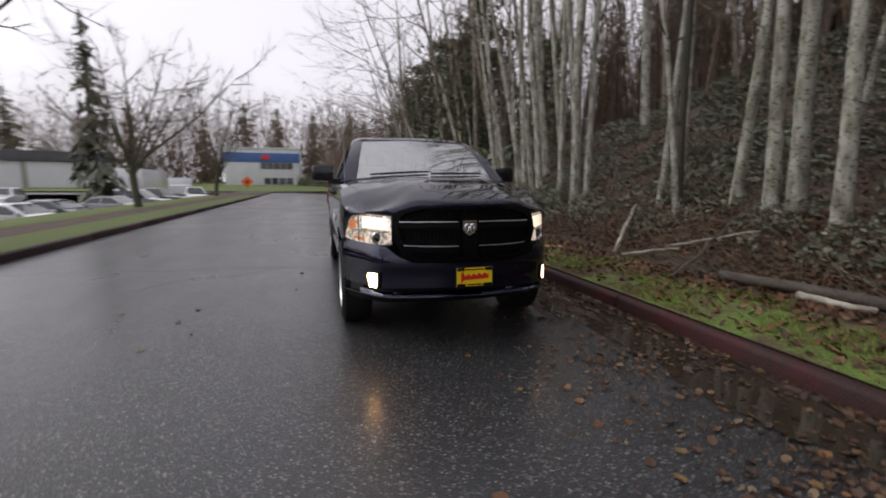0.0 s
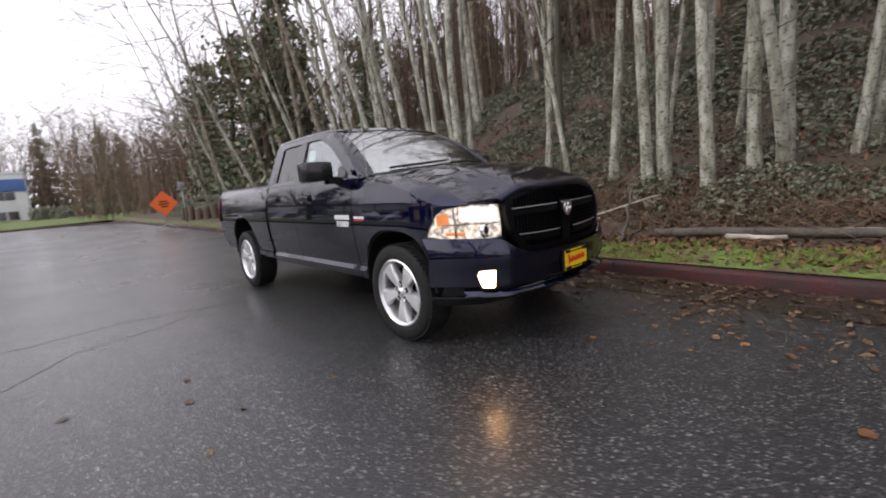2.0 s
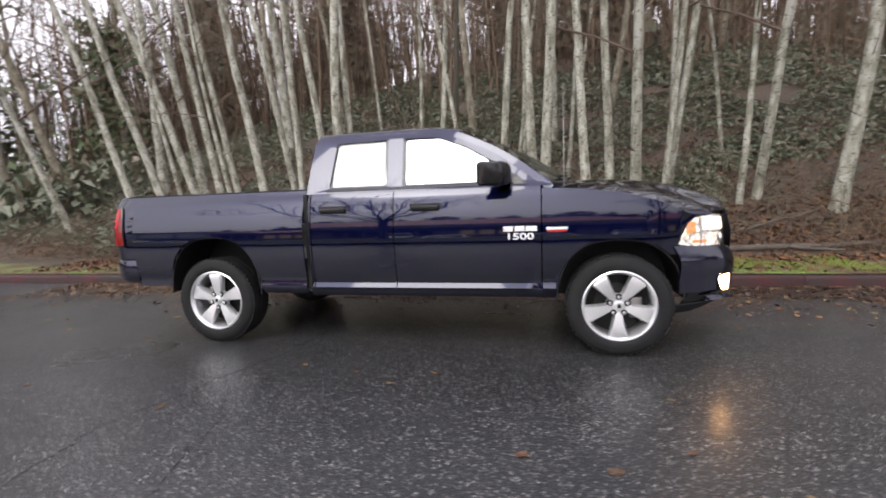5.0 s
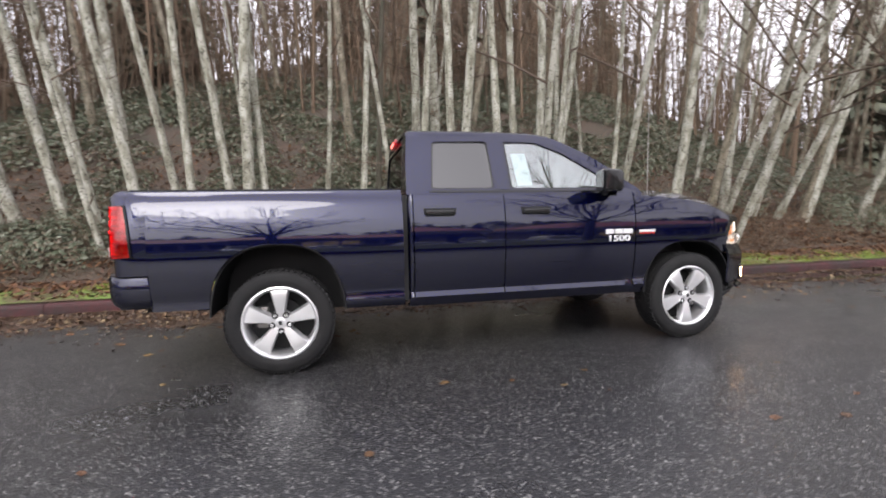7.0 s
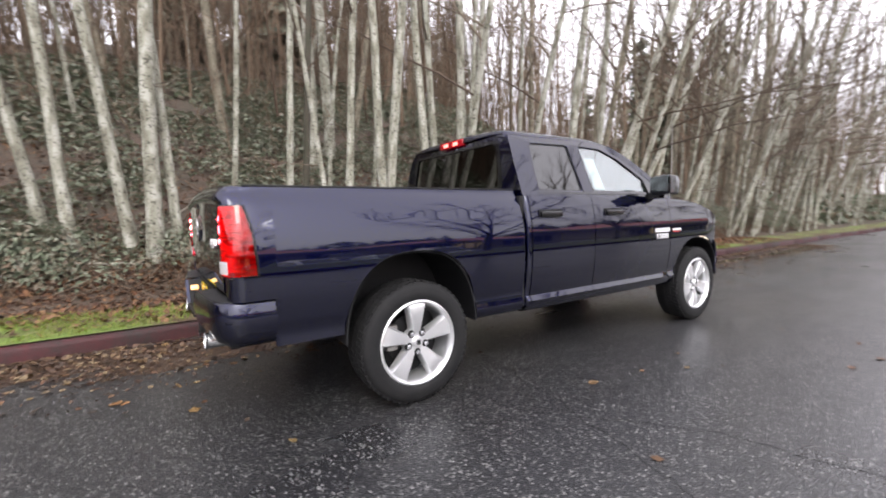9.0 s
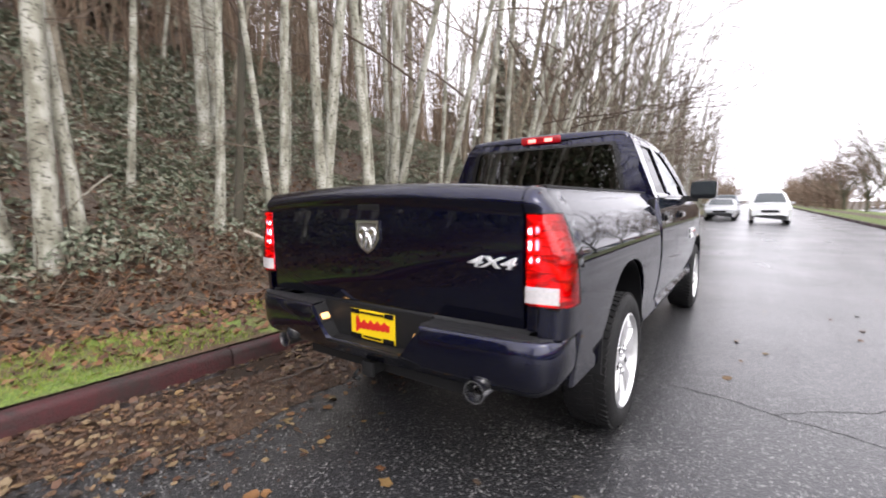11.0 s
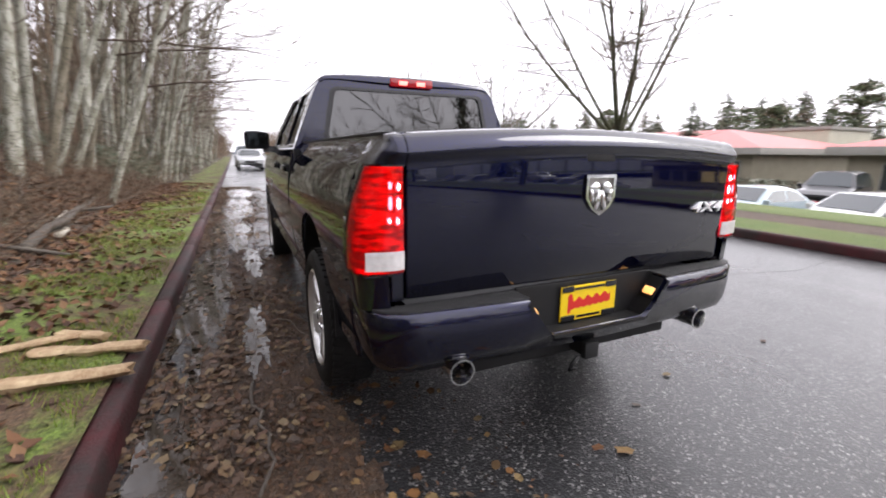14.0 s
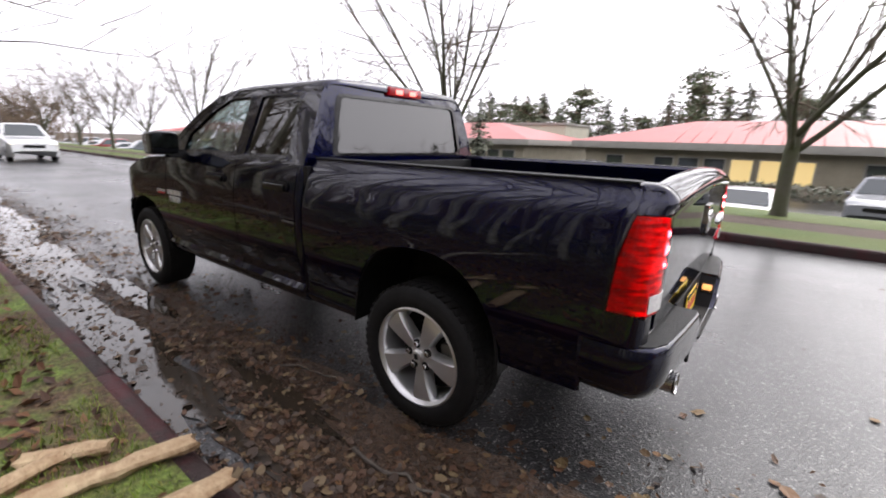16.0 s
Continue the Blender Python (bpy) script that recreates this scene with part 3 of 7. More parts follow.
BUMP_PROFILE = [(0.085, 0.800), (0.012, 0.798), (0.0, 0.785), (0.0, 0.70), (0.006, 0.63), (0.026, 0.585), (0.07, 0.552)]
centre = [(-0.372, 0.79), (-0.31, 0.70), (-0.262, 0.64), (-0.235, 0.625), (0.235, 0.625), (0.262, 0.64), (0.31, 0.70), (0.372, 0.79), (0.372, 0.70), (0.372, 0.63), (0.372, 0.585), (0.372, 0.552), (0.2, 0.552), (0, 0.552), (-0.2, 0.552), (-0.372, 0.552), (-0.372, 0.585), (-0.372, 0.63), (-0.372, 0.70)]
bumper = part("rear_bumper", plate(centre, [], lambda u, v: (rear_x(u) + interp(v, [(0.552, 0.07), (0.585, 0.026), (0.63, 0.006), (0.70, 0.0)]), u, v), 0.02, (-1, 0, 0)), PAINT, truck, smooth=50)
for s in (-1, 1):
    plan = [(rear_x(y), y, 1.0, 0.0) for y in np.linspace(0.372, 0.78, 8)] + [(-2.945, 0.85, 0.94, 0.34), (-2.915, 0.915, 0.77, 0.64), (-2.875, 0.952, 0.42, 0.91), (-2.82, 0.968, 0.1, 1.0), (-2.74, 0.970, 0, 1.0), (-2.643, 0.966, 0, 1.0)]
    rows = [[(x + nx * d, s * (y - ny * d), z) for d, z in BUMP_PROFILE] for x, y, nx, ny in plan]
    part("bumper_shell", loft(rows, (-1, s, 0), 0.012), PAINT, bumper, smooth=50)
    pad = [(0.372, -2.86), (0.372, rear_x(0.372) + 0.012)] + [(y - 0.012 * ny, x + 0.012 * nx) for x, y, nx, ny in plan] + [(0.90, -2.66), (0.90, -2.86)]
    part("step_pad", plate(pad, [], lambda u, v: (v, s * u, 0.806), 0.03, (0, 0, 1)), STEP_PAD, bumper, "black ribbed step pad", smooth=0)
    part("recess_cheek", plate([(-2.985, 0.79), (-2.875, 0.795), (-2.875, 0.63), (-2.975, 0.63)], [], lambda u, v: (u, s * (0.372 - 0.68 * (0.79 - v) if v < 0.79 else 0.372), v), 0.012, (0, -s, 0)), PLASTIC, bumper, "black recess side", smooth=0)
    tilt = Matrix.Translation((-2.928, s * 0.330, 0.728)) @ Matrix.Rotation(-s * radians(34), 4, "X")
    lamp = part("plate_lamp", box((0.050, 0.016, 0.036), (0, 0, 0), 0.007, turn=tilt @ Matrix.Translation((0, -s * 0.010, 0))), LAMP_PLATE, bumper, "lit amber plate lamp")
    part("lamp_bezel", box((0.070, 0.012, 0.066), (0, 0, 0), 0.005, turn=tilt), PLASTIC, lamp, "black bezel")
part("plate_recess", box((0.02, 0.74, 0.20), (-2.872, 0, 0.715), 0.004), PLASTIC, bumper, "black plate recess", smooth=0)
part("recess_floor", box((0.115, 0.50, 0.012), (-2.925, 0, 0.628)), PLASTIC, bumper, "black recess floor", smooth=0)


def number_plate(parent, m, w=0.305, h=0.152):
    """A yellow dealer plate with illegible red and dark bars."""
    pl = part("number_plate", box((w, h, 0.006), (0, 0, 0), 0.002), YELLOW, parent, "yellow dealer plate with red script bars", smooth=0)
    pl.matrix_basis = m
    bm = bmesh.new()
    xs = np.linspace(-0.115, 0.12, 25)
    loft([[(x, 0.004 * math.sin(k * 1.9) - 0.008 + 0.05 * x - 0.012 - (0.02 if k < 2 else 0), 0.0045), (x, 0.020 + 0.010 * math.sin(k * 1.3) + 0.05 * x + (0.02 if k < 3 else 0), 0.0045)] for k, x in enumerate(xs)], (0, 0, 1), 0.001, bm=bm)
    part("script_bar", bm, RED_INK, pl, "red script bar", smooth=0)
    for y, ww in ((h / 2 - 0.014, w * 0.55), (-h / 2 + 0.014, w * 0.42)):
        part("frame_bar", box((ww, 0.010, 0.003), (0, y, 0.0042)), GLOSS_BLACK, pl, "dark line of small letters", smooth=0)
    for sx in (-1, 1):
        part("frame_edge", box((w * 0.20, 0.024, 0.006), (sx * w * 0.39, h / 2 - 0.012, 0.004), 0.002), GLOSS_BLACK, pl, "black frame edge", smooth=0)
        part("frame_edge", box((w * 0.24, 0.024, 0.006), (sx * w * 0.37, -h / 2 + 0.012, 0.004), 0.002), GLOSS_BLACK, pl, "black frame edge", smooth=0)


number_plate(truck, Matrix.Translation((-2.892, 0, 0.718)) @ REARWARD)
for s in (-1, 1):
    bm = lathe([(0.044, -2.82), (0.044, -2.955), (0.050, -2.962), (0.050, -2.968), (0.045, -2.968), (0.041, -2.95), (0.041, -2.83)], 24, "x", at=(0, s * 0.648, 0.556))
    part("exhaust_tip", bm, STEEL, truck, "polished steel exhaust tip")
bm = box((0.14, 0.06, 0.06), (-2.86, 0, 0.505), 0.006)
box((0.03, 0.075, 0.075), (-2.925, 0, 0.505), 0.008, bm=bm)
part("hitch_receiver", bm, DARK_METAL, truck, "black hitch receiver")
tube("hitch_loop", [(-2.93, s * 0.07, 0.485 - 0.05 * math.sin(t)) for s, t in ((1.0, 0), (1.5, 0.8), (1.6, 1.57), (1.0, 1.57))], 0.009, DARK_METAL, truck)
bm = box((0.06, 1.15, 0.08), (-2.80, 0, 0.50), 0.008)
part("hitch_beam", bm, DARK_METAL, truck)

# ---- cab ----
def sill(x):
    return 0.455


def door_low(x):
    return arch(x, *F_ARCH, 0.455) if x > 1.2 else 0.50


BELT = 1.365


def glass_y(z):
    return interp(z, [(1.34, 0.945), (1.365, 0.925), (1.40, 0.905), (1.60, 0.835), (1.80, 0.755), (1.86, 0.715)])


for s in (-1, 1):
    for name, x0, x1 in (("rear_door", -0.755, -0.004), ("front_door", 0.004, 1.205)):
        door = part(name, loft(side_panel(s, columns(x0, x1, 0.06, [(FRONT_X, 0.47)]), door_low, lambda x: BELT - 0.01, 24), (0, s, 0), 0.02), PAINT, truck, smooth=40)
        hx = x0 + 0.21 if name == "rear_door" else 0.275
        grip = part("door_handle", box((0.235, 0.026, 0.045), (hx, s * 0.992, 1.205), 0.011, segments=3), GLOSS_BLACK, door, "black grab handle")
        part("handle_cup", box((0.26, 0.008, 0.075), (hx, s * 0.974, 1.205), 0.003), PLASTIC, grip, "black cup behind the handle")
    # added dark strip gives the gap between cab and bed its shade
    part("gap_filler", box((0.036, 0.05, 0.84), (-0.822, s * 0.912, 0.93)), DARK_METAL, truck, "dark strip put in for the shade of the cab-to-bed gap", smooth=0)
    # cab corner behind the rear door, and the sill under the doors
    part("cab_corner", loft(side_panel(s, [-0.80, -0.79, -0.775, -0.765], lambda x: 0.50, lambda x: BELT - 0.005, 24, lambda x, z: width(x, z) - (0.03 if x < -0.795 else 0.008 if x < -0.785 else 0)), (0, s, 0), 0.02), PAINT, truck, smooth=40)
    part("rocker_panel", loft([[(x, s * y, z) for y, z in ((0.945, 0.505), (0.962, 0.53), (0.958, 0.495), (0.935, 0.46), (0.88, 0.445), (0.80, 0.45))] for x in (-0.80, 0.2, 1.22)], (0, s, 0), 0.01), PAINT, truck, smooth=40)
    # greenhouse side with two window openings
    outer = [(-0.805, BELT - 0.012), (-0.795, 1.60), (-0.775, 1.80), (-0.755, 1.862), (0.34, 1.868), (0.50, 1.845), (0.62, 1.80), (0.80, 1.70), (1.06, 1.535), (1.285, 1.39), (1.29, BELT - 0.012)]
    rear_win = rounded([(-0.60, 1.395), (-0.565, 1.795), (-0.085, 1.805), (-0.062, 1.395)], 0.035)
    front_win = rounded([(0.075, 1.392), (0.055, 1.805), (0.36, 1.800), (0.60, 1.705), (0.90, 1.525), (1.03, 1.392)], 0.03)
    put = lambda u, v, s=s: Vector((u, s * glass_y(v), v))
    part("cab_side", plate(outer, [rear_win, front_win], put, 0.035, (0, s, 0)), PAINT, truck, smooth=20)
    inset = lambda u, v, s=s: Vector((u, s * (glass_y(v) - 0.013), v))
    for nm, win, m in (("rear_side_window", rear_win, TINTED), ("front_side_window", front_win, WINDOW)):
        c = Vector((sum(u for u, v in win) / len(win), sum(v for u, v in win) / len(win)))
        big = [tuple(c + (Vector(q) - c) * 1.025) for q in win]
        small = [tuple(c + (Vector(q) - c) * 0.95) for q in win]
        pane = part(nm, plate(big, [], inset, 0.004, (0, s, 0)), m, truck, "dark privacy glass" if m is TINTED else "clear side glass", smooth=0)
        part("window_seal", plate(big, [small], lambda u, v, s=s: Vector((u, s * (glass_y(v) - 0.0085), v)), 0.004, (0, s, 0)), GLOSS_BLACK, pane, "black rubber seal", smooth=0)
    part("belt_seal", plate([(-0.62, 1.368), (-0.62, 1.384), (1.06, 1.384), (1.08, 1.368)], [], lambda u, v, s=s: Vector((u, s * (glass_y(v) + 0.006), v)), 0.01, (0, s, 0)), GLOSS_BLACK, truck, "black belt seal", smooth=0)
    part("pillar_cover", plate([(-0.055, 1.39), (-0.078, 1.81), (0.050, 1.81), (0.068, 1.39)], [], lambda u, v, s=s: Vector((u, s * (glass_y(v) + 0.003), v)), 0.004, (0, s, 0)), PAINT, truck, smooth=0)
# paper sticker inside the front passenger window
part("price_sticker", plate([(0.155, 1.42), (0.125, 1.70), (0.255, 1.70), (0.29, 1.42)], [], lambda u, v: Vector((u, -(glass_y(v) - 0.024), v)), 0.002, (0, -1, 0)), PAPER, truck, "white paper sticker in the window", smooth=0)

# roof
rows = []
for x, dz, k in ((-0.775, -0.065, 0.985), (-0.77, -0.03, 0.99), (-0.75, -0.008, 1), (-0.6, 0, 1), (-0.2, 0.006, 1), (0.1, 0.004, 1), (0.3, -0.006, 1), (0.40, -0.020, 0.985), (0.49, -0.044, 0.97), (0.555, -0.075, 0.955)):
    half = [(0.722, 1.855), (0.712, 1.878), (0.68, 1.895), (0.60, 1.907), (0.45, 1.916), (0.25, 1.922), (0, 1.925)]
    sec = [(y * k, z + dz * (0.4 + 0.6 * (1 - (y / 0.73) ** 2))) for y, z in half]
    bow = lambda y: 0.06 * (1 - (y / 0.72) ** 2) if x > 0.4 else (-0.0 if x > -0.7 else -0.02 * (1 - (y / 0.72) ** 2))
    rows.append([(x + bow(y), -y, z) for y, z in sec] + [(x + bow(y), y, z) for y, z in reversed(sec[:-1])])
part("roof", loft(rows, (0, 0, 1), 0.012), PAINT, truck, smooth=50)

# cab back wall with a tinted rear window
def back(u, v):
    return Vector((interp(v, [(1.30, -0.812), (1.40, -0.808), (1.60, -0.795), (1.80, -0.775), (1.87, -0.755)]) - 0.022 * (1 - (u / 0.8) ** 2), u, v))


rear_glass = rounded([(-0.70, 1.42), (-0.625, 1.80), (0.625, 1.80), (0.70, 1.42)], 0.05)
wall = [(-0.915, 0.52), (-0.925, 1.20), (-0.915, 1.36), (-0.83, 1.60), (-0.755, 1.80), (-0.715, 1.855), (-0.60, 1.885), (0.60, 1.885), (0.715, 1.855), (0.755, 1.80), (0.83, 1.60), (0.915, 1.36), (0.925, 1.20), (0.915, 0.52)]
part("cab_back", plate(wall, [rear_glass], back, 0.03, (-1, 0, 0)), PAINT, truck, smooth=30)
pane = part("rear_window", plate([(u * 1.01, v) for u, v in rear_glass], [], lambda u, v: back(u, v) + Vector((0.010, 0, 0)), 0.004, (-1, 0, 0)), TINTED, truck, "dark tinted rear window", smooth=0)
part("window_seal", plate([(u * 1.03, 1.61 + (v - 1.61) * 1.07) for u, v in rear_glass], [[(u * 0.975, 1.61 + (v - 1.61) * 0.955) for u, v in rear_glass]], lambda u, v: back(u, v) - Vector((0.003, 0, 0)), 0.006, (-1, 0, 0)), GLOSS_BLACK, pane, "black rubber seal", smooth=0)
chmsl = part("high_brake_lamp", box((0.03, 0.36, 0.062), (-0.790, 0, 1.872), 0.012), LENS_RED, truck, "red high brake lamp")
for y in (-0.075, 0.075):
    part("cargo_lens", box((0.006, 0.07, 0.03), (-0.806, y, 1.868), 0.003), LAMP_RED, chmsl, "lit lens")

# windscreen, wipers, cowl
def screen(u, v):
    """u across, -1 to 1; v from the roof, 0, to the cowl, 1."""
    a = Vector((0.66 - 0.10 * u * u, 0.655 * u, 1.862 - 0.018 * u * u))
    b = Vector((1.50 - 0.215 * u * u, 0.80 * u, 1.405 - 0.02 * u * u))
    return a.lerp(b, v) + Vector((0.02, 0, 0.035)) * math.sin(math.pi * v)


us, vs = np.linspace(-1, 1, 21), np.linspace(0, 1, 11)
part("windscreen", loft([[screen(u, v) for u in us] for v in vs], (1, 0, 1), 0.005), glass("windscreen_glass", (0.80, 0.85, 0.84), 0.40), truck, "clear laminated windscreen", smooth=60)
part("screen_header", loft([[screen(u * 1.03, v) + Vector((0.004, 0, 0.005)) for u in us] for v in (-0.07, -0.03, 0.0, 0.03)], (1, 0, 1), 0.004), PAINT, truck, smooth=60)
for s in (-1, 1):
    edge = []
    for v in np.linspace(-0.02, 1.04, 12):
        p = screen(0.955, v)
        q = Vector((p.x - 0.045, glass_y(max(1.36, p.z - 0.02)) + 0.012, p.z - 0.045))
        edge.append([(p.x, s * p.y, p.z - 0.002), (p.x + 0.004, s * (p.y + 0.018), p.z + 0.008), (q.x + 0.02, s * (q.y - 0.006), q.z + 0.03), (q.x - 0.02, s * (q.y + 0.004), q.z - 0.012)])
    part("front_pillar", loft(edge, (0, s, 0.5), 0.012), PAINT, truck, smooth=50)
part("cowl", loft([[(1.50 - 0.215 * u * u + d, 0.83 * u, 1.408 - 0.022 * u * u - h) for u in us] for d, h in ((-0.03, 0.0), (0.04, 0.012), (0.10, 0.02))], (0, 0, 1), 0.01), PLASTIC, truck, "black cowl panel", smooth=50)
for y0, y1 in ((-0.62, -0.02), (0.0, 0.62)):
    pts = []
    for k in range(7):
        t = k / 6
        u = (y0 + (y1 - y0) * t) / 0.78
        p = screen(u, 0.965 - 0.05 * t)
        pts.append((p.x + 0.018, p.y, p.z + 0.014))
    arm = tube("wiper_arm", pts, [0.011] * 3 + [0.008] * 4, PLASTIC, truck, 6, "black wiper arm")
    tube("wiper_blade", [(p[0] + 0.006, p[1], p[2] - 0.006) for p in pts[1:]], 0.008, RUBBER, arm, 5)

# ---- front: wings, bonnet, lamps, grille, bumper ----
def bonnet_z(x, y):
    edge = interp(x, [(1.22, 1.372), (1.5, 1.362), (1.8, 1.335), (2.1, 1.268), (2.3, 1.185), (2.45, 1.108), (2.60, 1.088), (2.70, 1.06)])
    mid = interp(x, [(1.22, 1.40), (1.5, 1.408), (1.8, 1.402), (2.1, 1.375), (2.3, 1.34), (2.48, 1.285), (2.60, 1.235), (2.70, 1.19)])
    t = abs(y) / 0.80
    bulge = 1 / (1 + math.exp((abs(y) - 0.50) * 18))
    base = edge + (mid - edge) * (1 - t ** 2.2) * 0.55
    return base + (mid - base) * bulge


def corner_y(x):
    return 0.62 + 0.36 * (max(0.0, 2.63 - x) / 0.46) ** (1 / 1.55)


def wing_top(x):
    return interp(x, [(1.2, 1.33), (1.5, 1.315), (1.8, 1.275), (2.05, 1.205), (2.25, 1.115), (2.32, 1.092), (2.47, 1.090)])


def wing_low(x):
    if x > 2.19:
        return interp(x, [(2.19, 0.862), (2.225, 0.95), (2.27, 1.03), (2.32, 1.068), (2.40, 1.078), (2.47, 1.082)])
    return arch(x, *F_ARCH, 0.455 if x < FRONT_X else 0.80)


for s in (-1, 1):
    xs = sorted(set(columns(1.215, 2.47, 0.05, [(FRONT_X, 0.47)]) + [2.1895, 2.1905, 2.21, 2.225, 2.25]))
    grid = []
    for x in xs:
        pull = 0.055 * max(0.0, (x - 1.95) / 0.37) ** 2
        col = [(p[0], s * max(0.802, min(abs(p[1]) - pull, corner_y(x) + 0.003 if x > 2.18 else 2)), p[2]) for p in side_panel(s, [x], wing_low, lambda q: max(wing_top(q), wing_low(q) + 0.01), 22)[0]]
        y0, z0 = abs(col[-1][1]), col[-1][2]
        z1 = bonnet_z(x, 0.80)
        for t in (0.25, 0.5, 0.75, 1.0):
            a = t * math.pi / 2
            col.append((x, s * (0.80 + (y0 - 0.80) * (1 - math.sin(a)) ** 0.8), z0 + (z1 - z0) * math.sin(a) ** 1.0 if z1 > z0 else z1))
        grid.append(col)
    part("front_wing", loft(grid, (0, s, 0.3), 0.014), PAINT, truck, smooth=45)
    # chrome model lettering on the door, plain bars for the maker's name
    side_m = Matrix(((-s, 0, 0, 1.04), (0, 0, s, s * 0.9985), (0, 1, 0, 0.955), (0, 0, 0, 1)))
    nb = text_part("model_number", "1500", 0.072, side_m, BADGE, truck, 0.004, sx=1.55)
    tagged(nb, "chrome model number")
    for k, (u, w) in enumerate(((-0.088, 0.078), (0.0, 0.078), (0.090, 0.088))):
        part("name_bar", box((w, 0.008, 0.040), (1.04 - s * u, s * 0.998, 1.017), 0.003), BADGE, truck, "chrome name bar", smooth=0)
    part("engine_badge", box((0.16, 0.006, 0.022), (1.325, s * 0.994, 1.015), 0.002), BADGE, truck, "chrome engine badge", smooth=0)
    part("engine_badge_strip", box((0.15, 0.005, 0.009), (1.325, s * 0.994, 0.994), 0.002), RED_INK, truck, "red badge strip", smooth=0)

    # head lamp: a reflector bowl, lit lamp, amber corner and clear cover
    def lamp_pt(y, z, d=0.0):
        x = front_x(y) - 0.12 * max(0, z - 0.95) - d
        return Vector((x, s * y, z))
    ys2 = np.linspace(0.615, 0.965, 15)
    zt = lambda y: interp(y, [(0.615, 1.075), (0.8, 1.085), (0.90, 1.07), (0.965, 1.00)])
    zb = lambda y: interp(y, [(0.615, 0.845), (0.7, 0.838), (0.90, 0.848), (0.965, 0.87)])
    def lamp_rows(d, y0=0.615, y1=0.965, a=0.0, b=1.0, n=8, m=15):
        return [[lamp_pt(y, zb(y) + (zt(y) - zb(y)) * t, d) for y in np.linspace(y0, y1, m)] for t in np.linspace(a, b, n)]
    lamp = part("head_lamp", loft(lamp_rows(0.03), (1, s, 0), 0.05), REFLECTOR, truck, "lit headlight with amber corner", smooth=50)
    part("lit_lamp", loft(lamp_rows(0.020, 0.650, 0.825, 0.54, 0.92, 5, 9), (1, s, 0), 0.006), LAMP_WHITE, lamp, "bright lit upper lamp", smooth=60)
    part("lamp_divider", loft(lamp_rows(0.012, 0.63, 0.90, 0.44, 0.48, 2, 12), (1, s, 0), 0.012), CHROME, lamp, "chrome divider", smooth=50)
    part("corner_divider", loft(lamp_rows(0.012, 0.848, 0.858, 0.08, 0.94, 6, 2), (1, s, 0), 0.012), CHROME, lamp, "chrome divider", smooth=50)
    part("amber_lamp", loft(lamp_rows(0.018, 0.875, 0.920, 0.46, 0.84, 4, 6), (1, s, 0), 0.004), LAMP_AMBER, lamp, "amber corner lamp", smooth=50)
    part("turn_lamp", loft(lamp_rows(0.020, 0.81, 0.89, 0.12, 0.22, 3, 6), (1, s, 0), 0.004), LAMP_AMBER, lamp, "lit amber lamp", smooth=50)
    bm = lathe([(0.0, 0.008), (0.030, 0.004), (0.034, 0.012), (0.048, 0.016), (0.050, 0.0), (0.056, -0.005)], 20, "x", at=(front_x(0.71) - 0.034, s * 0.71, 0.900))
    part("low_bowl", bm, CHROME, lamp, "chrome lower bowl")
    bm = bmesh.new()
    bmesh.ops.create_icosphere(bm, subdivisions=2, radius=1, matrix=Matrix.Translation((front_x(0.71) - 0.026, s * 0.71, 0.900)) @ Matrix.Diagonal((0.010, 0.030, 0.030, 1)))
    part("low_lens", bm, GLOSS_BLACK, lamp, "dark unlit lens", smooth=60)
    part("lens_cover", loft(lamp_rows(0.0), (1, s, 0), 0.004), CLEAR, lamp, "clear lens cover", smooth=50)
    part("lamp_surround", loft([[lamp_pt(y, zb(y) - 0.014, 0.005) for y in ys2], [lamp_pt(y, zb(y) + 0.004, 0.002) for y in ys2]], (1, s, 0), 0.03), GLOSS_BLACK, lamp, "black lower edge")
    # paint between the lamp and the bonnet
    ys5 = np.linspace(0.60, 0.805, 9)
    part("lamp_brow", loft([[lamp_pt(y, zt(max(y, 0.615)) + 0.004, 0.030) for y in ys5], [Vector((front_x(y) - 0.022, s * y, bonnet_z(front_x(y) - 0.02, y) - 0.004)) for y in ys5]], (1, 0, 1), 0.012), PAINT, truck, smooth=50)

ys2 = np.linspace(-0.80, 0.80, 41)
rows = []
for k in np.linspace(0, 1, 30):
    row = []
    for y in ys2:
        x0, x1 = 1.24 + 0.24 * (1 - (y / 0.80) ** 2), front_x(y) - 0.022
        x = x0 + (x1 - x0) * k
        row.append((x, y, bonnet_z(x, y) - 0.002))
    rows.append(row)
for dx, dz in ((0.010, -0.014), (0.014, -0.035), (0.006, -0.06)):
    rows.append([(front_x(y) - 0.022 + dx * (abs(y) < 0.62), y, bonnet_z(front_x(y) - 0.02, y) + dz * (1.0 if abs(y) < 0.61 else 0.2) - 0.002) for y in ys2])
part("bonnet", loft(rows, (0, 0, 1), 0.015), PAINT, truck, smooth=50)

# grille: dark surround, mesh field, two thin bright bars
def face_pt(y, z, d=0.0):
    lean = interp(z, [(0.66, 0.02), (0.80, 0.035), (0.95, 0.03), (1.10, -0.005), (1.22, -0.06)])
    return Vector((front_x(y) + lean - d, y, z))


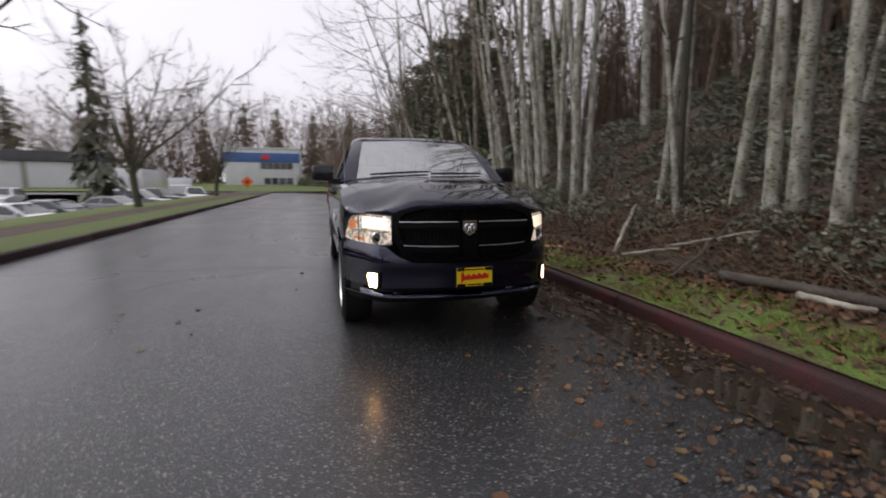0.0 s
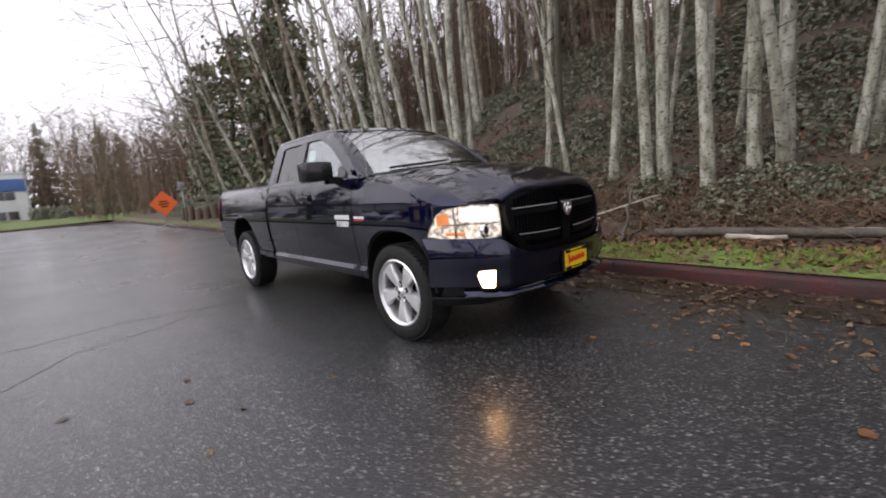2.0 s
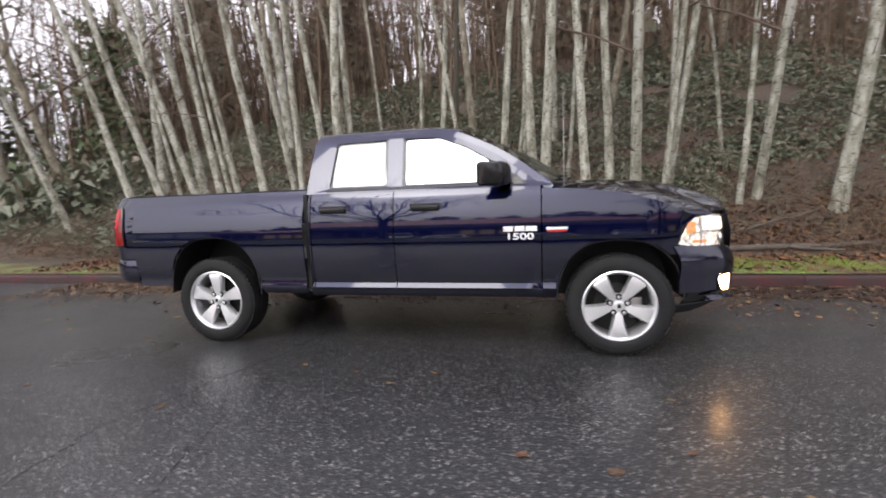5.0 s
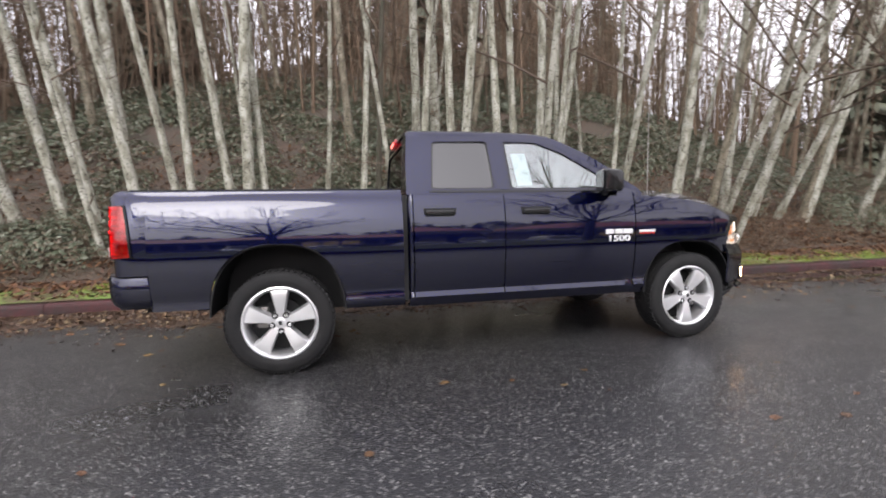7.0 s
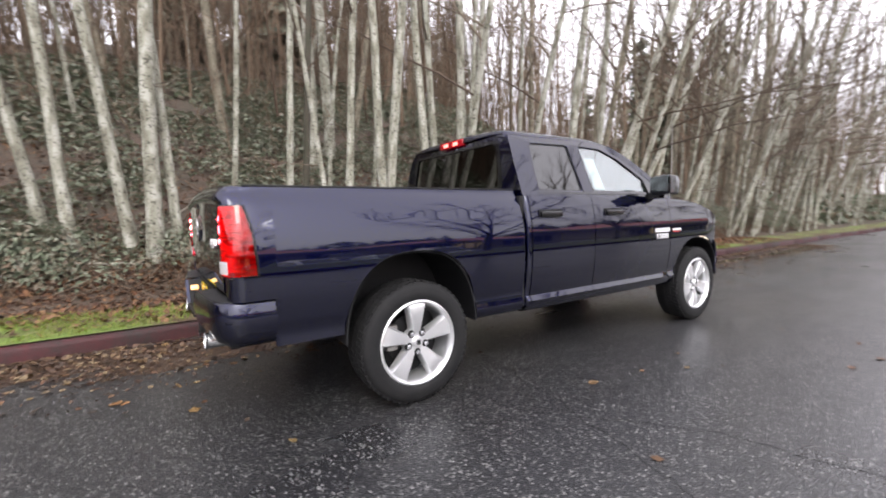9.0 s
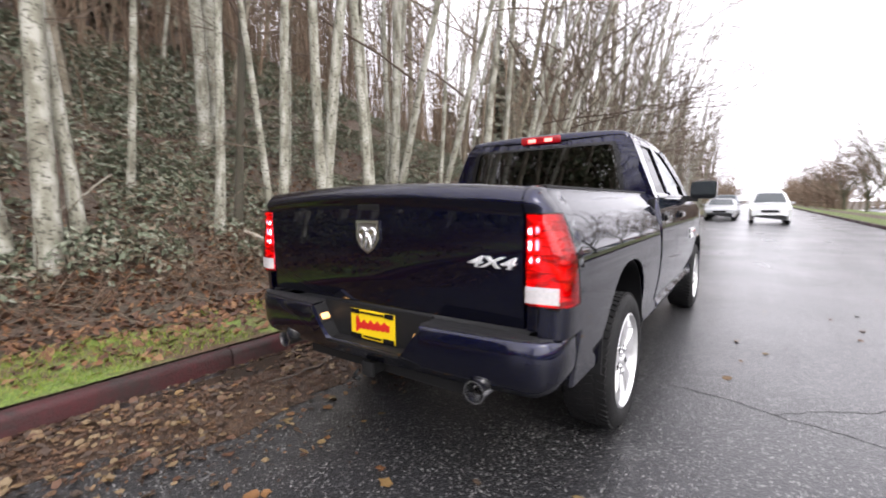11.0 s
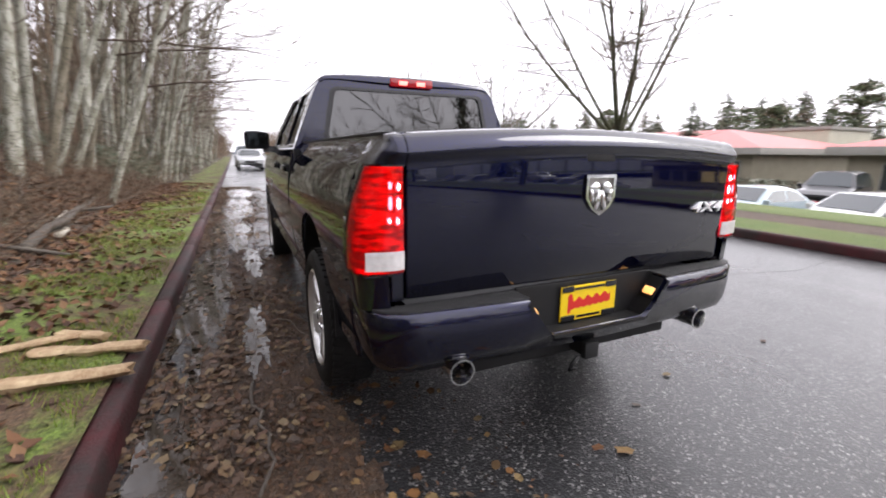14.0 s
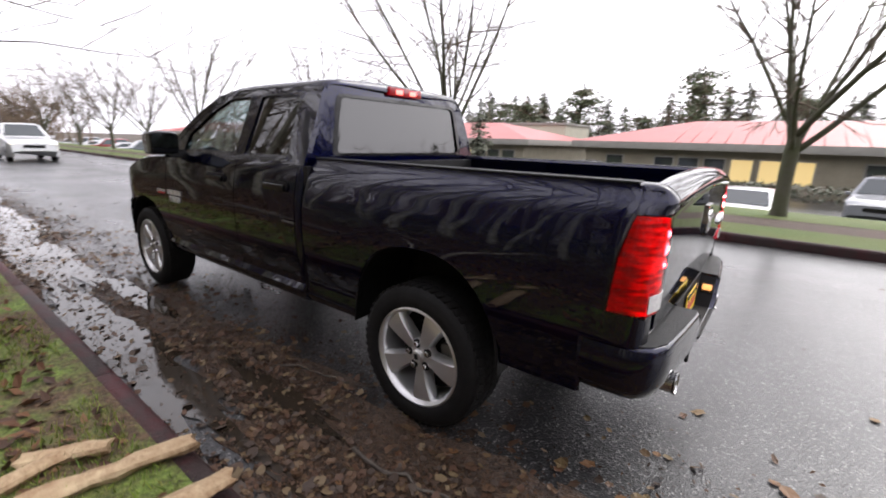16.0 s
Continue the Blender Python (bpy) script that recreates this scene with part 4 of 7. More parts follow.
half = [(0.0, 0.705), (0.25, 0.707), (0.42, 0.713), (0.49, 0.732), (0.545, 0.785), (0.595, 0.87), (0.616, 0.95), (0.618, 1.02), (0.605, 1.078), (0.56, 1.122), (0.45, 1.153), (0.25, 1.184), (0.12, 1.192), (0.0, 1.195)]
ring = half + [(-y, z) for y, z in reversed(half[1:-1])]
c = (0, 0.95)
inner = [(c[0] + (y - c[0]) * 0.92, c[1] + (z - c[1]) * 0.88) for y, z in ring]
grille = part("grille", plate(ring, [inner], lambda u, v: face_pt(u, v, -0.012), 0.05, (1, 0, 0)), GRILLE_BLACK, truck, "black grille with a dark mesh", smooth=30)
part("grille_backing", plate(inner, [], lambda u, v: face_pt(u, v, 0.055), 0.01, (1, 0, 0)), DARK_METAL, grille, smooth=0)
def inside_z(y):
    zs = [z for (a, z), (b, w) in zip(inner, inner[1:] + inner[:1]) for z in [z + (w - z) * (abs(y) - a) / (b - a)] if min(a, b) <= abs(y) <= max(a, b) and a != b and abs(y) < 0.56]
    return (min(zs), max(zs)) if len(zs) > 1 else (0.9, 1.0)
bm = bmesh.new()
for y in np.arange(-0.54, 0.541, 0.03):
    a, b = inside_z(y)
    p = face_pt(y, (a + b) / 2, 0.03)
    box((0.012, 0.007, b - a), p, bm=bm)
for z in np.arange(0.745, 1.16, 0.03):
    w = 0.55 * (1 - max(0, abs(z - 0.95) - 0.13) * 2.6)
    loft([[face_pt(y, z - 0.003, 0.028) for y in np.linspace(-w, w, 13)], [face_pt(y, z + 0.003, 0.028) for y in np.linspace(-w, w, 13)]], (1, 0, 0), 0.008, bm=bm)
part("grille_mesh", bm, GRILLE_BLACK, grille, "black honeycomb mesh", smooth=0)
for z in (1.005, 0.815):
    for s in (-1, 1):
        ysb = np.linspace(0.09, 0.56 if z > 0.9 else 0.53, 10) * s
        bend = lambda y: z + (0.012 * (abs(y) / 0.55) ** 3 if z < 0.9 else 0.006)
        bar = part("grille_bar", loft([[face_pt(y, bend(y) + dz, d) for y in ysb] for dz, d in ((-0.030, 0.02), (-0.026, 0.004), (0.026, 0.004), (0.030, 0.02))], (1, 0, 0), 0.012), GRILLE_BLACK, grille, "gloss black bar", smooth=40)
        part("bar_edge", loft([[face_pt(y, bend(y) + dz, -0.002) for y in ysb] for dz in (0.021, 0.0265)], (1, 0, 0), 0.004), ALLOY, bar, "bright bar edge", smooth=40)
part("grille_post", loft([[face_pt(y, z, 0.004) for y in (-0.05, 0, 0.05)] for z in (0.74, 0.9, 1.05, 1.17)], (1, 0, 0), 0.02), GRILLE_BLACK, grille, "gloss black centre post", smooth=40)
FORWARD = Matrix(((0, 0, 1, 0), (1, 0, 0, 0), (0, 1, 0, 0), (0, 0, 0, 1)))
shield(truck, Matrix.Translation((2.748, 0, 0.985)) @ FORWARD, 0.125, 0.12)

# bumper: painted, with a grille notch above, fog lamps, lower lip
def bump_pt(y, z):
    out = interp(z, [(0.33, -0.16), (0.40, -0.04), (0.45, 0.045), (0.50, 0.055), (0.60, 0.055), (0.70, 0.075), (0.78, 0.06), (0.86, 0.0)])
    return Vector((front_x(y) + out * (1 if abs(y) < 0.8 else 0.75), y, z))


ys3 = sorted(set(np.linspace(-0.985, 0.985, 61).round(4)))
ztop = lambda y: interp(abs(y), [(0, 0.705), (0.46, 0.715), (0.58, 0.765), (0.66, 0.835), (0.985, 0.862)])
rows = [[bump_pt(y, 0.505 + (ztop(y) - 0.505) * t) for y in ys3] for t in np.linspace(0, 1, 9)]
front_bumper = part("front_bumper", loft(rows, (1, 0, 0), 0.015), PAINT, truck, smooth=50)
part("lower_lip", loft([[bump_pt(y, z) for y in ys3] for z in (0.34, 0.38, 0.41)], (1, 0, 0), 0.012), PLASTIC, front_bumper, "black lower air dam", smooth=50)
part("lip_strip", loft([[bump_pt(y, 0.45) + Vector((d, 0, z - 0.45)) for y in ys3[4:-4]] for d, z in ((0.0, 0.425), (0.030, 0.432), (0.026, 0.442), (-0.012, 0.468))], (1, 0, 0), 0.02), PAINT, front_bumper, "glossy lower strip", smooth=30)
part("lower_opening", loft([[bump_pt(y, z) - Vector((0.03, 0, 0)) for y in ys3[2:-2]] for z in (0.40, 0.52)], (1, 0, 0), 0.01), GLOSS_BLACK, front_bumper, "dark lower opening", smooth=50)
for s in (-1, 1):
    ring = rounded([(0.738, 0.500), (0.730, 0.622), (0.798, 0.622), (0.806, 0.59), (0.796, 0.500)], 0.014)
    fog = part("fog_lamp", plate(ring, [], lambda u, v, s=s: bump_pt(s * u, v) + Vector((0.016, 0, 0)), 0.012, (1, 0, 0)), FOG_WHITE, truck, "brightly lit fog lamp", smooth=0)
    part("fog_bezel", plate([(0.785 + (u - 0.785) * 1.3, 0.57 + (v - 0.57) * 1.15) for u, v in ring], [ring], lambda u, v, s=s: bump_pt(s * u, v) + Vector((0.022, 0, 0)), 0.03, (1, 0, 0)), GLOSS_BLACK, fog, "black bezel", smooth=0)
part("plate_bracket", box((0.02, 0.33, 0.17), (2.782, 0.035, 0.588), 0.005), PLASTIC, front_bumper, "black plate bracket", smooth=0)
number_plate(truck, Matrix.Translation((2.797, 0.035, 0.59)) @ FORWARD)

# mirrors and aerial
for s in (-1, 1):
    rows = []
    for y, k in ((0.985, 0.55), (1.0, 0.86), (1.06, 0.97), (1.16, 1.0), (1.21, 0.95), (1.228, 0.80)):
        sec = [(0.10, -0.088), (0.115, -0.06), (0.115, 0.055), (0.095, 0.088), (-0.06, 0.095), (-0.075, 0.085), (-0.075, -0.085), (-0.06, -0.093)]
        rows.append([(0.885 - 0.30 * (y - 1.0) + a * k, s * y, 1.445 + b * k) for a, b in sec])
    bm = loft(rows, closed=True)
    for r in (0, -1):
        bm.verts.ensure_lookup_table()
    bmesh.ops.holes_fill(bm, edges=bm.edges, sides=0)
    bmesh.ops.recalc_face_normals(bm, faces=bm.faces)
    mirror = part("door_mirror", bm, GLOSS_BLACK, truck, "black folding door mirror", smooth=40)
    part("mirror_glass", plate(rounded([(1.005, 1.37), (1.005, 1.522), (1.215, 1.522), (1.215, 1.37)], 0.02), [], lambda u, v, s=s: Vector((0.806 - 0.30 * (u - 1.0), s * u, v)), 0.004, (-1, 0, 0)), mat("mirror_silver", (0.06, 0.065, 0.07), 0.02, 1.0), mirror, "mirror glass", smooth=0)
    part("mirror_arm", loft([[(0.93 + a, s * y, 1.355 + b) for a, b in ((-0.035, -0.028), (0.045, -0.03), (0.05, 0.03), (-0.03, 0.035))] for y in (0.90, 0.95, 1.01, 1.05)], closed=True), GLOSS_BLACK, mirror, "black arm")
    part("mirror_sail", plate([(0.92, 1.37), (0.90, 1.50), (1.03, 1.44), (1.10, 1.37)], [], lambda u, v, s=s: Vector((u, s * (glass_y(v) + 0.008), v)), 0.015, (0, s, 0)), GLOSS_BLACK, mirror, "black sail panel", smooth=0)
tube("aerial", [(1.385, -0.895, 1.30), (1.385, -0.897, 1.36), (1.383, -0.90, 2.12)], [0.012, 0.004, 0.0024], BRAKE, truck, 6, "thin whip aerial")
part("aerial_base", lathe([(0.0, 1.335), (0.018, 1.33), (0.024, 1.30)], 12, "z", at=(1.385, -0.895, 0)), PLASTIC, truck, "black aerial base")

# ---- wheels ----
def wheel(name, x, s, turn):
    w = new(name)
    w.parent = truck
    w.matrix_basis = pose(x, s * 0.85, HUB_Z) @ (Matrix() if s > 0 else pose(0, 0, 0, 0, 0, 180)) @ pose(0, 0, 0, 0, turn, 0)
    tyre = part("tyre", lathe([(0.266, -0.12), (0.285, -0.134), (0.335, -0.141), (0.370, -0.132), (0.388, -0.112), (0.395, -0.07), (0.397, 0), (0.395, 0.07), (0.388, 0.112), (0.370, 0.132), (0.350, 0.139), (0.335, 0.1405), (0.330, 0.1425), (0.300, 0.140), (0.285, 0.134), (0.266, 0.12)], 56, "y"), RUBBER, w, "black all-terrain tyre", smooth=50)
    bm = bmesh.new()
    for k in range(56):
        a = 2 * math.pi * k / 56
        for yy, w2, sk in ((-0.10, 0.045, 0.3), (-0.04, 0.04, -0.3), (0.02, 0.04, 0.3), (0.08, 0.05, -0.3)):
            aa = a + (0.056 if yy in (-0.04, 0.08) else 0)
            box((0.012, w2, 0.030), (0, 0, 0), bm=bm, turn=Matrix.Rotation(-aa, 4, "Y") @ Matrix.Translation((0.3935 - (0.006 if abs(yy) > 0.09 else 0), yy + 0.01, 0)) @ Matrix.Rotation(sk, 4, "X"))
    part("tread_block", bm, RUBBER, tyre, "tread blocks", smooth=0)
    rim = part("rim", lathe([(0.272, 0.118), (0.278, 0.130), (0.268, 0.136), (0.255, 0.122), (0.246, 0.09), (0.240, -0.06), (0.262, -0.11)], 56, "y"), ALLOY, w, "silver alloy rim", smooth=50)
    disc = part("brake_disc", lathe([(0.0, 0.0), (0.165, 0.0), (0.165, -0.03), (0.0, -0.03)], 32, "y"), DARK_METAL, w, "dark brake disc")
    part("brake_caliper", box((0.09, 0.06, 0.17), (0.14, 0.0, 0.03), 0.02), BRAKE, disc, "grey caliper")
    part("wheel_back", lathe([(0.0, -0.045), (0.245, -0.045), (0.245, -0.06), (0.0, -0.06)], 32, "y"), DARK_METAL, w)
    for k in range(5):
        m = Matrix.Rotation(-(2 * math.pi * k / 5 + math.pi / 2), 4, "Y")
        rows = []
        for r, hw, d, e in ((0.050, 0.034, 0.100, 0.05), (0.085, 0.034, 0.106, 0.05), (0.13, 0.044, 0.114, 0.05), (0.18, 0.056, 0.120, 0.045), (0.228, 0.068, 0.121, 0.035), (0.252, 0.080, 0.114, 0.0)):
            rows.append([m @ Vector((r, d - e - 0.02, -hw * 1.02)), m @ Vector((r, d - 0.022, -hw)), m @ Vector((r, d - 0.002, -hw * 0.80)), m @ Vector((r, d, 0)), m @ Vector((r, d - 0.002, hw * 0.80)), m @ Vector((r, d - 0.022, hw)), m @ Vector((r, d - e - 0.02, hw * 1.02))])
        part("spoke", loft(rows, (0, 1, 0), 0.012), ALLOY, rim, smooth=40)
        c2 = m @ Matrix.Rotation(math.pi / 5, 4, "Y") @ Vector((0.068, 0, 0))
        # no recess here: a flat dark disc carries the shade of the lug hole
        part("lug_pocket", lathe([(0.0, 0.1015), (0.025, 0.1015), (0.027, 0.097)], 14, "y", at=(c2.x, 0, c2.z)), DARK_METAL, rim, "flat dark disc put in for the shade of a lug hole", smooth=0)
        part("lug_nut", lathe([(0.0, 0.118), (0.012, 0.117), (0.015, 0.110), (0.015, 0.090)], 6, "y", at=(c2.x, 0, c2.z)), CHROME, rim, "chrome lug nut", smooth=0)
    part("hub_plate", lathe([(0.0, 0.100), (0.05, 0.100), (0.085, 0.096), (0.092, 0.085), (0.092, 0.05)], 30, "y"), ALLOY, rim)
    cap = part("centre_cap", lathe([(0.0, 0.122), (0.028, 0.120), (0.036, 0.112), (0.037, 0.095)], 24, "y"), ALLOY, rim, "silver centre cap")
    part("cap_emblem", box((0.026, 0.004, 0.030), (0, 0.1225, 0), 0.003), DARK_METAL, cap, "dark cap emblem", smooth=0)
    tube("valve", [(0.225, 0.10, 0.02), (0.21, 0.115, 0.02)], 0.005, RUBBER, rim, 6)


wheel("wheel_front_right", FRONT_X, -1, -180)
wheel("wheel_rear_right", REAR_X, -1, 0)
wheel("wheel_front_left", FRONT_X, 1, -165)
wheel("wheel_rear_left", REAR_X, 1, 190)

# ---- underbody and cabin ----
bm = box((4.6, 0.12, 0.14), (-0.2, 0.42, 0.50), 0.01)
box((4.6, 0.12, 0.14), (-0.2, -0.42, 0.50), 0.01, bm=bm)
for x in (-2.4, -0.9, 0.6, 1.3):
    box((0.12, 0.9, 0.10), (x, 0, 0.50), bm=bm)
part("chassis_frame", bm, DARK_METAL, truck, smooth=0)
for x in (FRONT_X, REAR_X):
    bm = lathe([(0.045, -0.75), (0.045, 0.75)], 14, "y", at=(x, 0, HUB_Z))
    bmesh.ops.create_icosphere(bm, subdivisions=2, radius=0.15, matrix=Matrix.Translation((x, 0.05, HUB_Z)))
    part("axle", bm, DARK_METAL, truck)
part("cab_floor", box((2.0, 1.72, 0.05), (0.25, 0, 0.56)), TRIM, truck, smooth=0)
part("engine_bay", box((1.1, 0.98, 0.62), (1.95, 0, 0.80)), DARK_METAL, truck, smooth=0)
part("dashboard", loft([[(x, y, z) for x, z in ((1.42, 1.34), (1.15, 1.33), (0.98, 1.28), (0.95, 1.12), (1.02, 0.85), (1.15, 0.65))] for y in np.linspace(-0.84, 0.84, 9)], (-1, 0, 1), 0.02), TRIM, truck, "dark dashboard", smooth=40)
for x, ys4 in ((0.30, (-0.40, 0.40)), (-0.38, (-0.42, 0.42))):
    for y in ys4:
        seat = part("seat_cushion", box((0.52, 0.56, 0.16), (x + 0.12, y, 0.88), 0.05, segments=3), SEAT, truck, "dark cloth seat", smooth=50)
        part("seat_back", box((0.16, 0.54, 0.66), (0, 0, 0), 0.05, turn=Matrix.Translation((x - 0.16, y, 1.22)) @ Matrix.Rotation(-0.22, 4, "Y"), segments=3), SEAT, seat, smooth=50)
        part("headrest", box((0.10, 0.28, 0.19), (0, 0, 0), 0.04, turn=Matrix.Translation((x - 0.25, y, 1.63 if x > 0 else 1.56)) @ Matrix.Rotation(-0.15, 4, "Y"), segments=3), SEAT, seat, smooth=50)
wm = Matrix.Translation((0.80, 0.40, 1.26)) @ Matrix.Rotation(radians(-62), 4, "Y")
pts = [wm @ Vector((0.19 * math.cos(a), 0.19 * math.sin(a), 0)) for a in np.linspace(0, 2 * math.pi, 33)]
sw = tube("steering_wheel", [tuple(p) for p in pts], 0.017, TRIM, truck, 8, "dark steering wheel")
part("steering_boss", box((0.30, 0.10, 0.03), (0, 0, 0), 0.01, turn=wm), TRIM, sw)
tube("steering_column", [tuple(wm @ Vector((0, 0, 0))), (1.05, 0.40, 1.12)], 0.03, TRIM, sw, 8)
part("cabin_mirror", box((0.03, 0.24, 0.07), (0.70, 0, 1.74), 0.01), TRIM, truck, "dark cabin mirror")


# ---- setting: road, kerbs, ground ----
NEAR, FAR = 1.90, -6.15
ground_mat = mixed_ground("leaf_litter", (0.085, 0.053, 0.036), (0.060, 0.047, 0.032), 1.4, 0.10, mid=0.46, c=(0.068, 0.066, 0.04))
verge_mat = mixed_ground("mossy_verge", (0.13, 0.19, 0.032), (0.10, 0.060, 0.034), 1.6, 0.07, mid=0.49, bump_scale=45)
lawn_mat = mixed_ground("lawn_grass", (0.085, 0.135, 0.022), (0.115, 0.14, 0.03), 0.9, 0.15, bump_scale=50)
bark_path = mixed_ground("bark_path", (0.10, 0.065, 0.045), (0.065, 0.042, 0.03), 3.0, 0.15)
kerb_mat = mat("painted_kerb", (0.066, 0.012, 0.015), 0.6, vary=1.3, scale=2.5, spec=0.3, dark=(0.027, 0.017, 0.016), bump=0.4, bump_scale=60)
PARK_Z = -1.1


def bank(x, y):
    """Height of the ground on the wooded side."""
    slope = interp(x, [(-60, 0.05), (-24, 0.12), (-14, 0.36), (-6, 0.46), (4, 0.46), (9, 0.52), (15, 0.42), (24, 0.2), (60, 0.12)])
    d = max(0.0, y - 3.7)
    hill = interp(x, [(-75, 0.12), (-40, 0.30), (-20, 0.34), (14, 0.34), (36, 0.28), (80, 0.12)])
    rise = slope * min(d, 20) + hill * min(max(0, d - 20), 45)
    rough = 0.10 * min(1, d / 2) * noise.noise((x * 0.5, y * 0.5, 3.0)) + 0.25 * min(1, d / 4) * noise.noise((x * 0.16, y * 0.16, 7.0))
    return 0.15 + 0.03 * min(1, max(0, y - 2.0)) + rise + rough * min(1, slope * 4)


def ground_z(x, y):
    if y > NEAR + 0.15:
        return bank(x, y)
    if y > FAR - 0.15:
        return -0.10
    if y > -10.4:
        return 0.13
    return interp(y, [(-11.6, PARK_Z - 0.06), (-10.4, 0.13)])


def strip(name, xs, ys, zfun, material, label, category, lift=0.0):
    v = [(x, y, zfun(x, y) + lift) for x in xs for y in ys]
    n = len(ys)
    f = [(a * n + b, (a + 1) * n + b, (a + 1) * n + b + 1, a * n + b + 1) for a in range(len(xs) - 1) for b in range(n - 1)]
    ob = raw(name, v, f, material, smooth=True)
    return tagged(ob, label, category, kind="structure")


gx = sorted(set(np.concatenate([np.linspace(-60, 60, 121), np.linspace(-400, 600, 51), np.linspace(-12, 16, 85)]).round(3)))
gy = sorted(set([NEAR + 0.149, NEAR + 0.151, FAR - 0.149, FAR - 0.151, -10.4, -11.6] + list(np.linspace(2.1, 20, 61)) + list(np.linspace(20, 60, 21)) + list(np.linspace(60, 400, 12)) + list(np.linspace(-400, -12, 20)) + list(np.linspace(-10, 1.8, 5))))
strip("ground", gx, gy, ground_z, ground_mat, "leaf-littered forest bank and ground", "ground")
strip("grass_verge", list(np.linspace(-60, 90, 301)), list(np.linspace(NEAR + 0.108, 4.0, 14)), lambda x, y: bank(x, y) + 0.012 - 0.03 * max(0, (y - 2.75) + 0.55 * noise.noise((x * 0.7, 0, 1))), verge_mat, "mossy grass verge strewn with brown leaves", "verge")
strip("lawn_strip", [-36, -20, 0, 20, 200], [-7.55, FAR - 0.15], lambda x, y: 0.142, lawn_mat, "wet green grass strip behind the kerb", "lawn")
strip("mulch_path", [-36, -20, 0, 20, 200], [-8.75, -7.55], lambda x, y: 0.137, bark_path, "brown bark mulch path between grass strips", "path")
strip("lawn_strip", [-36, -20, 0, 20, 200], [-11.2, -10.4, -8.75], lambda x, y: ground_z(x, y) + 0.014, lawn_mat, "wet green grass strip above the car park", "lawn")
strip("car_park", [-70, 0, 120], [-60, -11.6], lambda x, y: PARK_Z, ASPHALT, "wet asphalt car park below the road", "car park")
# road with a bend at its far end
road = [[(x, y, 0.0) for y in np.linspace(FAR - 0.02, NEAR + 0.02, 9)] for x in (-36, -20, -8, 0, 8, 20, 60, 200, 500)]
turned = []
for a in np.linspace(0, 88, 12):
    ca, sa = math.cos(radians(a)), math.sin(radians(a))
    turned.append([(-36 - (y + 14) * sa, -14 + (y + 14) * ca, 0.0) for y in np.linspace(FAR - 0.02, NEAR + 0.02, 9)])
last = turned[-1]
turned.append([(x, y - 80, 0.0) for x, y, z in last])
tagged(part("road", loft(list(reversed(turned))[:-1] + road, (0, 0, 1)), ASPHALT, smooth=0), "wet dark asphalt road with fine grain", "road", kind="structure")
lawn = strip("lawn_field", [-140, -52.6], [-90, 40], lambda x, y: 0.12 + max(0, -52 - x) * 0.012, lawn_mat, "green lawn past the bend", "lawn")


def kerb_run(points, name, seg, group):
    """Kerb blocks with worn rounded edges along a line; the side of the road is to the right of it."""
    prof = [(0.0, -0.05), (0.0, 0.105), (0.010, 0.133), (0.028, 0.147), (0.09, 0.150), (0.115, 0.142), (0.125, -0.05)]
    root = thing(name, (0, 0, 0), "dull red painted concrete kerb, wet and worn", "kerb", group, "structure")
    for (a, b) in zip(points, points[1:]):
        a, b = Vector((*a, 0)), Vector((*b, 0))
        d = (b - a).normalized()
        nrm = Vector((-d.y, d.x, 0))
        n = max(1, round((b - a).length / seg))
        L = (b - a).length / n
        for k in range(n):
            o = a + d * (k * L)
            j = random.uniform(-0.004, 0.004)
            rows = [[o + d * t + nrm * (u + j) + Vector((0, 0, z)) for u, z in prof] for t in (0.004, 0.02, L - 0.02, L - 0.004)]
            rows[0] = [o + d * 0.004 + nrm * (u * 0.94 + 0.005 + j) + Vector((0, 0, z - 0.006)) for u, z in prof]
            rows[-1] = [o + d * (L - 0.004) + nrm * (u * 0.94 + 0.005 + j) + Vector((0, 0, z - 0.006)) for u, z in prof]
            part("kerb_stone", loft(rows, (0, 0, 1)), kerb_mat, root, smooth=40)
    return root


kerb_run([(-36, NEAR), (26, NEAR)], "kerb_near", 2.4, "kerbs")
kerb_run([(26, NEAR), (200, NEAR)], "kerb_near", 12, "kerbs")
kerb_run([(40, FAR), (-36, FAR)], "kerb_far", 3.0, "kerbs")
kerb_run([(200, FAR), (40, FAR)], "kerb_far", 12, "kerbs")
bend = lambda r, e=0: [(-36 - (r + e) * math.sin(radians(a)), -14 + (r + e) * math.cos(radians(a))) for a in np.linspace(0, 88, 9)]
kerb_run(list(reversed(bend(15.9))), "kerb_bend", 3.0, "kerbs")
kerb_run(bend(7.85), "kerb_bend", 3.0, "kerbs")


# ---- trees ----
BARK = bark_material()
# darker copy of the alder bark: dimness deep in the wood put into colour
DIM_BARK = bark_material("dim_alder_bark", (0.25, 0.22, 0.17), (0.15, 0.13, 0.09))
DARK_BARK = mat("dark_bark", (0.075, 0.06, 0.048), 0.9, vary=1.2, scale=3, dark=(0.05, 0.05, 0.032), bump=0.8, bump_scale=30)
MAPLE_BARK = mat("mossy_maple_bark", (0.095, 0.085, 0.072), 0.9, vary=1.4, scale=2.5, dark=(0.07, 0.075, 0.038), bump=0.7, bump_scale=35)
TWIG = varied("bare_twigs", [(0.12, 0.088, 0.066), (0.15, 0.118, 0.09), (0.085, 0.062, 0.048)], 0.85)
BROWN_TWIG = varied("thicket_twigs", [(0.14, 0.095, 0.065), (0.19, 0.135, 0.095), (0.09, 0.062, 0.044), (0.16, 0.125, 0.09)], 0.9)
